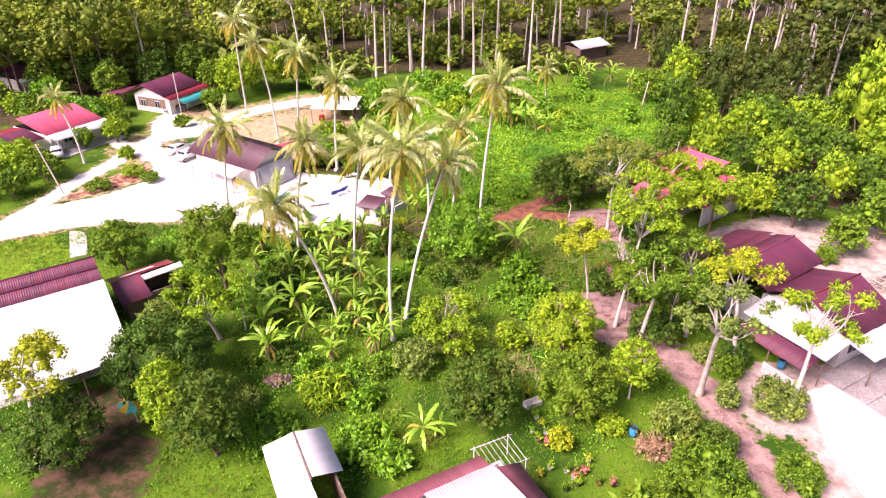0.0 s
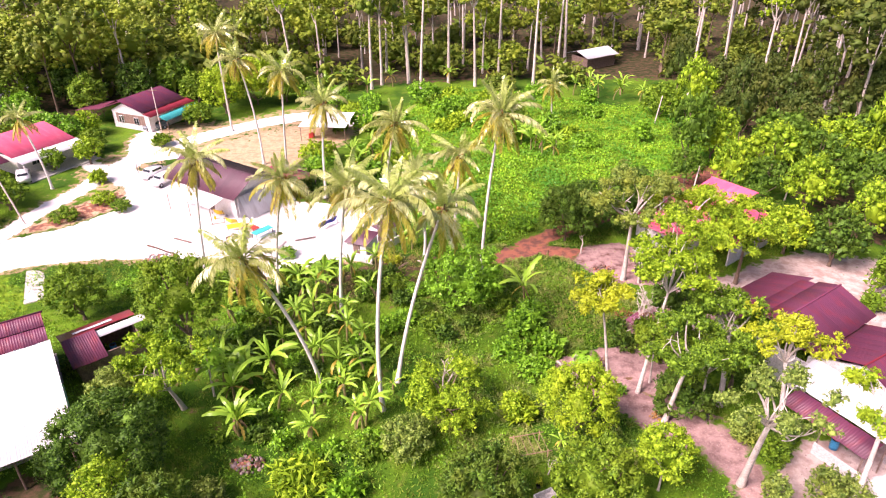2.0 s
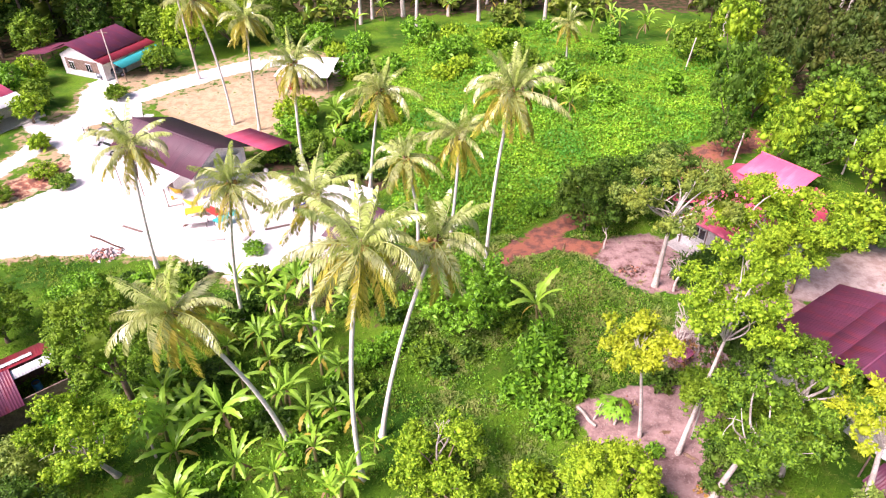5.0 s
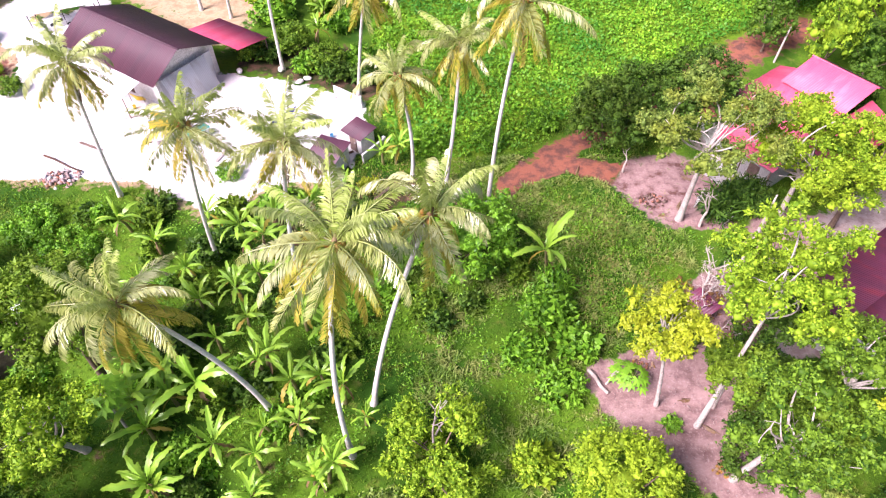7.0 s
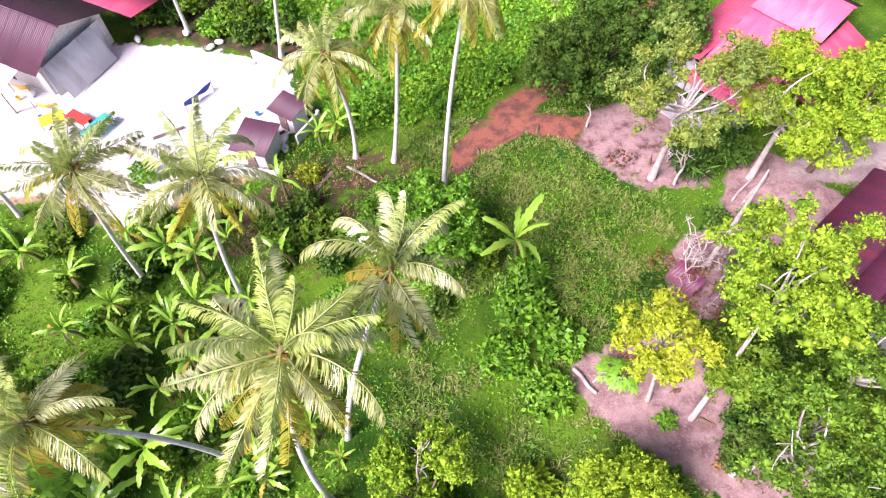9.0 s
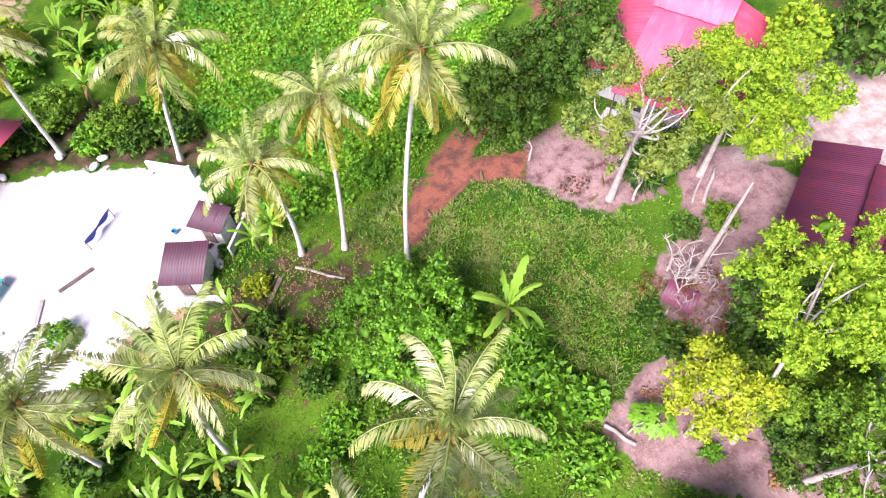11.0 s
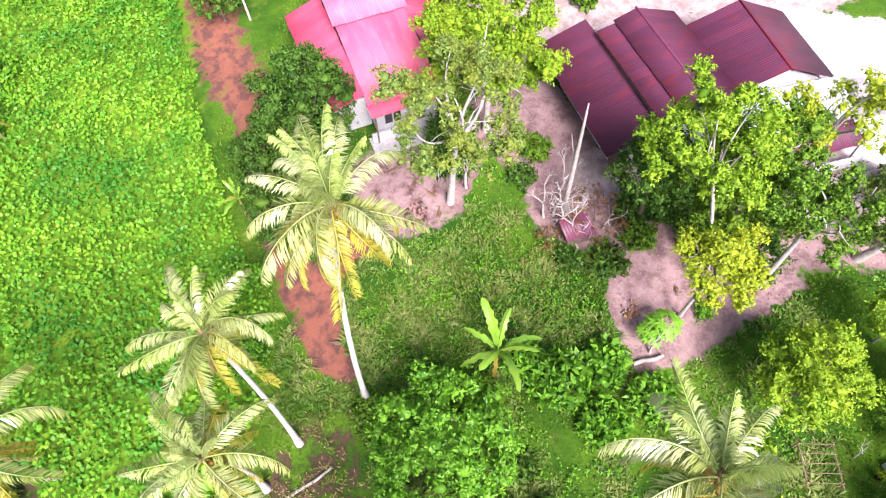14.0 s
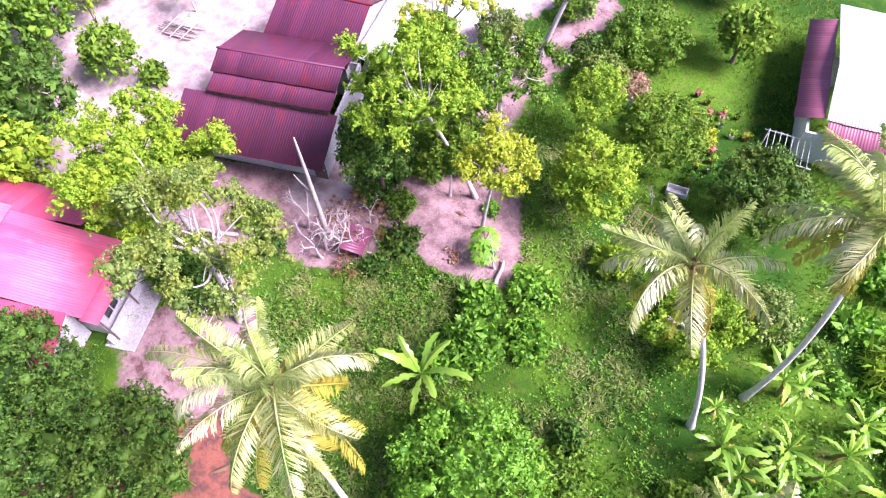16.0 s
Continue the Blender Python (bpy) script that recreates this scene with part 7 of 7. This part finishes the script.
flag(-28.4, 81.6, -20, YELLOW, "yellow cloth hung on a line", 1.6)

# parasol on the left lawn
ps = thing("parasol", pose(-23.6, 37.0, 0), "green and yellow garden parasol", "parasol")
part("pole", tube([(0, 0, 0), (0, 0, 1.2), (0, 0, 2.3)], [0.03, 0.03, 0.02], 6), WHITE, ps)
for i in range(8):
    a0, a1 = i * math.pi / 4, (i + 1) * math.pi / 4
    v = np.array([(0, 0, 2.35), (1.1 * math.cos(a0), 1.1 * math.sin(a0), 1.9), (1.1 * math.cos(a1), 1.1 * math.sin(a1), 1.9), (0, 0, 2.32), (1.08 * math.cos(a0), 1.08 * math.sin(a0), 1.87), (1.08 * math.cos(a1), 1.08 * math.sin(a1), 1.87)])
    part("panel", (v, np.array([(0, 1, 2), (3, 5, 4), (1, 4, 5), (1, 5, 2)])), YELLOW if i % 2 else TEAL, ps)


def pole(x, y, h, label, lean=(0, 0), name="utility_pole"):
    th = thing(name, pose(x, y, 0), label, "pole")
    part("shaft", tube([(0, 0, -0.1), (lean[0] / 2, lean[1] / 2, h / 2), (lean[0], lean[1], h)], [0.11, 0.10, 0.08], 8), DEADWOOD, th)
    if h > 5:
        part("crossarm", box(lean[0] - 0.7, lean[0] + 0.7, lean[1] - 0.05, lean[1] + 0.05, h - 0.5, h - 0.38, 0.01), TIMBER, th)


pole(-45.8, 111.6, 8.0, "grey utility pole with a crossarm")
pole(-56.0, 71.5, 9.5, "pale leaning pole beside the lane", (-2.4, 0.5))
pole(-51.0, 80.0, 6.5, "thin leaning pole beside the lane", (-2.2, 1.0))
pole(36.2, 114.6, 4.5, "thin white leaning pole at the field edge", (0.8, 0.5), "fence_pole")
pole(33.0, 86.4, 3.6, "short white pole at the path", (0.5, 0.5), "fence_pole")
pole(44.0, 84.0, 4.0, "short white pole among bushes", (0.3, 0.4), "fence_pole")

# the white concrete strip beside the hall
part("drive", box(-0.9, 0.9, -3.6, 3.6, -0.1, 0.05, 0.02), CONCRETE, m=pose(-42.2, 66.0, 0, 0, 0, -33 + 60))
tagged(bpy.data.objects["drive"], "short pale concrete drive strip", "drive", kind="structure")
# fallen palm leaves and cut branches scattered on bare ground
for i, (x, y) in enumerate([(15.0, 50.2), (17.0, 48.0), (12.4, 47.2), (19.4, 67.6), (18.2, 66.2), (21.0, 69.8), (7.0, 70.2), (12.0, 71.8), (-4.6, 69.6), (-9.0, 53.0), (-6.0, 42.0), (9.6, 60.4)]):
    th = thing("fallen_frond", pose(x, y, 0.12, 0, 0, RNG.uniform(0, 360)), "dry brown fallen palm frond on the ground", "fallen frond", "fallen fronds")
    part("blade", FRONDS["dead"][i % 2], None, th, m=pose(0, 0, 0.0, 0, -62 if i % 2 else -50, 0) @ Matrix.Scale(0.6, 4))


# hen coop, stakes and stacked poles
rk = thing("coop", pose(16.9, 57.4, 0, 0, 0, -58), "low hen coop with a rusty maroon sheet roof", "hen coop")
slope(rk, (0, 0, 0.85), (2.0, 0, 0.85), (0, 1.5, 1.1), ROOF_MAROON, seed=141)
posts(rk, [(0.1, 0.1), (1.9, 0.1), (0.1, 1.4), (1.9, 1.4)], 0.84, TIMBER, 0.04)
for i in range(5):
    part("slat", box(0.12, 1.88, 0.06, 0.09, 0.1 + 0.15 * i, 0.16 + 0.15 * i, 0.0), TIMBER, rk)
log(15.9, 56.2, 25, 1.8, 0.10, "short white barkless log beside the coop")
for x, y, turn in ((20.3, 66.9, 62), (20.8, 65.7, 70), (22.0, 65.0, 65)):
    sf = thing("stake_fence", pose(x, y, 0, 0, 0, turn), "short row of white leaning stakes", "stake fence", "stake fences")
    for i in range(6):
        part("stake", tube([(0.24 * i, 0, -0.1), (0.24 * i + RNG.uniform(-0.1, 0.1), RNG.uniform(-0.5, -0.2), RNG.uniform(0.8, 1.3))], [0.035, 0.025], 5), WHITE, sf)
    part("rail", tube([(-0.1, -0.12, 0.45), (1.35, -0.12, 0.45)], [0.02, 0.02], 5), DEADWOOD, sf)
sp = thing("pole_stack", pose(44.8, 55.2, 0, 0, 0, 25), "loose stack of pale cut poles on sand", "pole stack")
for i in range(11):
    part("pole", tube([(-1.7 + RNG.uniform(-0.3, 0.3), -0.8 + 0.16 * i, 0.06 + 0.1 * (i % 3)), (1.7 + RNG.uniform(-0.3, 0.3), -0.8 + 0.16 * i + RNG.uniform(-0.5, 0.5), 0.10 + 0.1 * (i % 3))], [0.05, 0.04], 6), DEADWOOD, sp)
for i in range(3):
    part("pole", tube([(-1.1 + i, -1.3, 0.38), (-1.0 + i, 1.3, 0.40)], [0.05, 0.04], 6), DEADWOOD, sp)

# clutter round the court: sacks, boards and buckets
for i, (x, y) in enumerate([(-13.0, 84.3), (-12.3, 84.8), (-19.2, 86.2), (-15.2, 86.4), (-9.6, 81.9), (-26.8, 81.0), (-6.9, 72.2)]):
    sk = part("sack", lump((0, 0, 0.16), (0.42, 0.27, 0.2), RNG, 0.07, 3), WHITE, m=pose(x, y, 0, 0, 0, RNG.uniform(0, 180)), smooth=True)
    tagged(sk, "slumped white woven sack on the ground", "sack", "sacks")
for i, (x, y, turn, w) in enumerate([(-15.7, 75.2, 20, 2.4), (-18.2, 73.8, 70, 1.8), (-7.6, 73.6, 35, 1.6), (-4.2, 68.8, 50, 2.0), (-27.4, 79.4, 15, 2.2), (-24.8, 76.4, 80, 1.8), (-30.0, 75.2, -25, 2.6), (-21.4, 73.2, 5, 2.0)]):
    bd = part("board", box(-w / 2, w / 2, -0.14, 0.14, 0.0, 0.05, 0.01), (TIMBER, DEADWOOD, CHAR)[i % 3], m=pose(x, y, 0.02, 0, 0, turn))
    tagged(bd, "loose weathered board lying on the court", "board", "loose boards")
for i, (x, y, mt, col) in enumerate([(-25.6, 78.2, BLUE, "blue"), (-21.6, 77.0, REDCLOTH, "red"), (-27.8, 80.6, YELLOW, "yellow"), (-9.0, 76.0, BLUE, "blue")]):
    bk = thing("bucket", pose(x, y, 0), "small %s plastic bucket on the court" % col, "bucket", "buckets")
    part("pail", tube([(0, 0, 0), (0, 0, 0.02), (0, 0, 0.34), (0, 0, 0.36)], [0.04, 0.13, 0.17, 0.18], 12, False), mt, bk, smooth=True)
    part("handle", tube([(0.17, 0, 0.34), (0.1, 0.02, 0.46), (-0.1, 0.02, 0.46), (-0.17, 0, 0.34)], [0.008] * 4, 5, False), ROOF_GREY, bk)
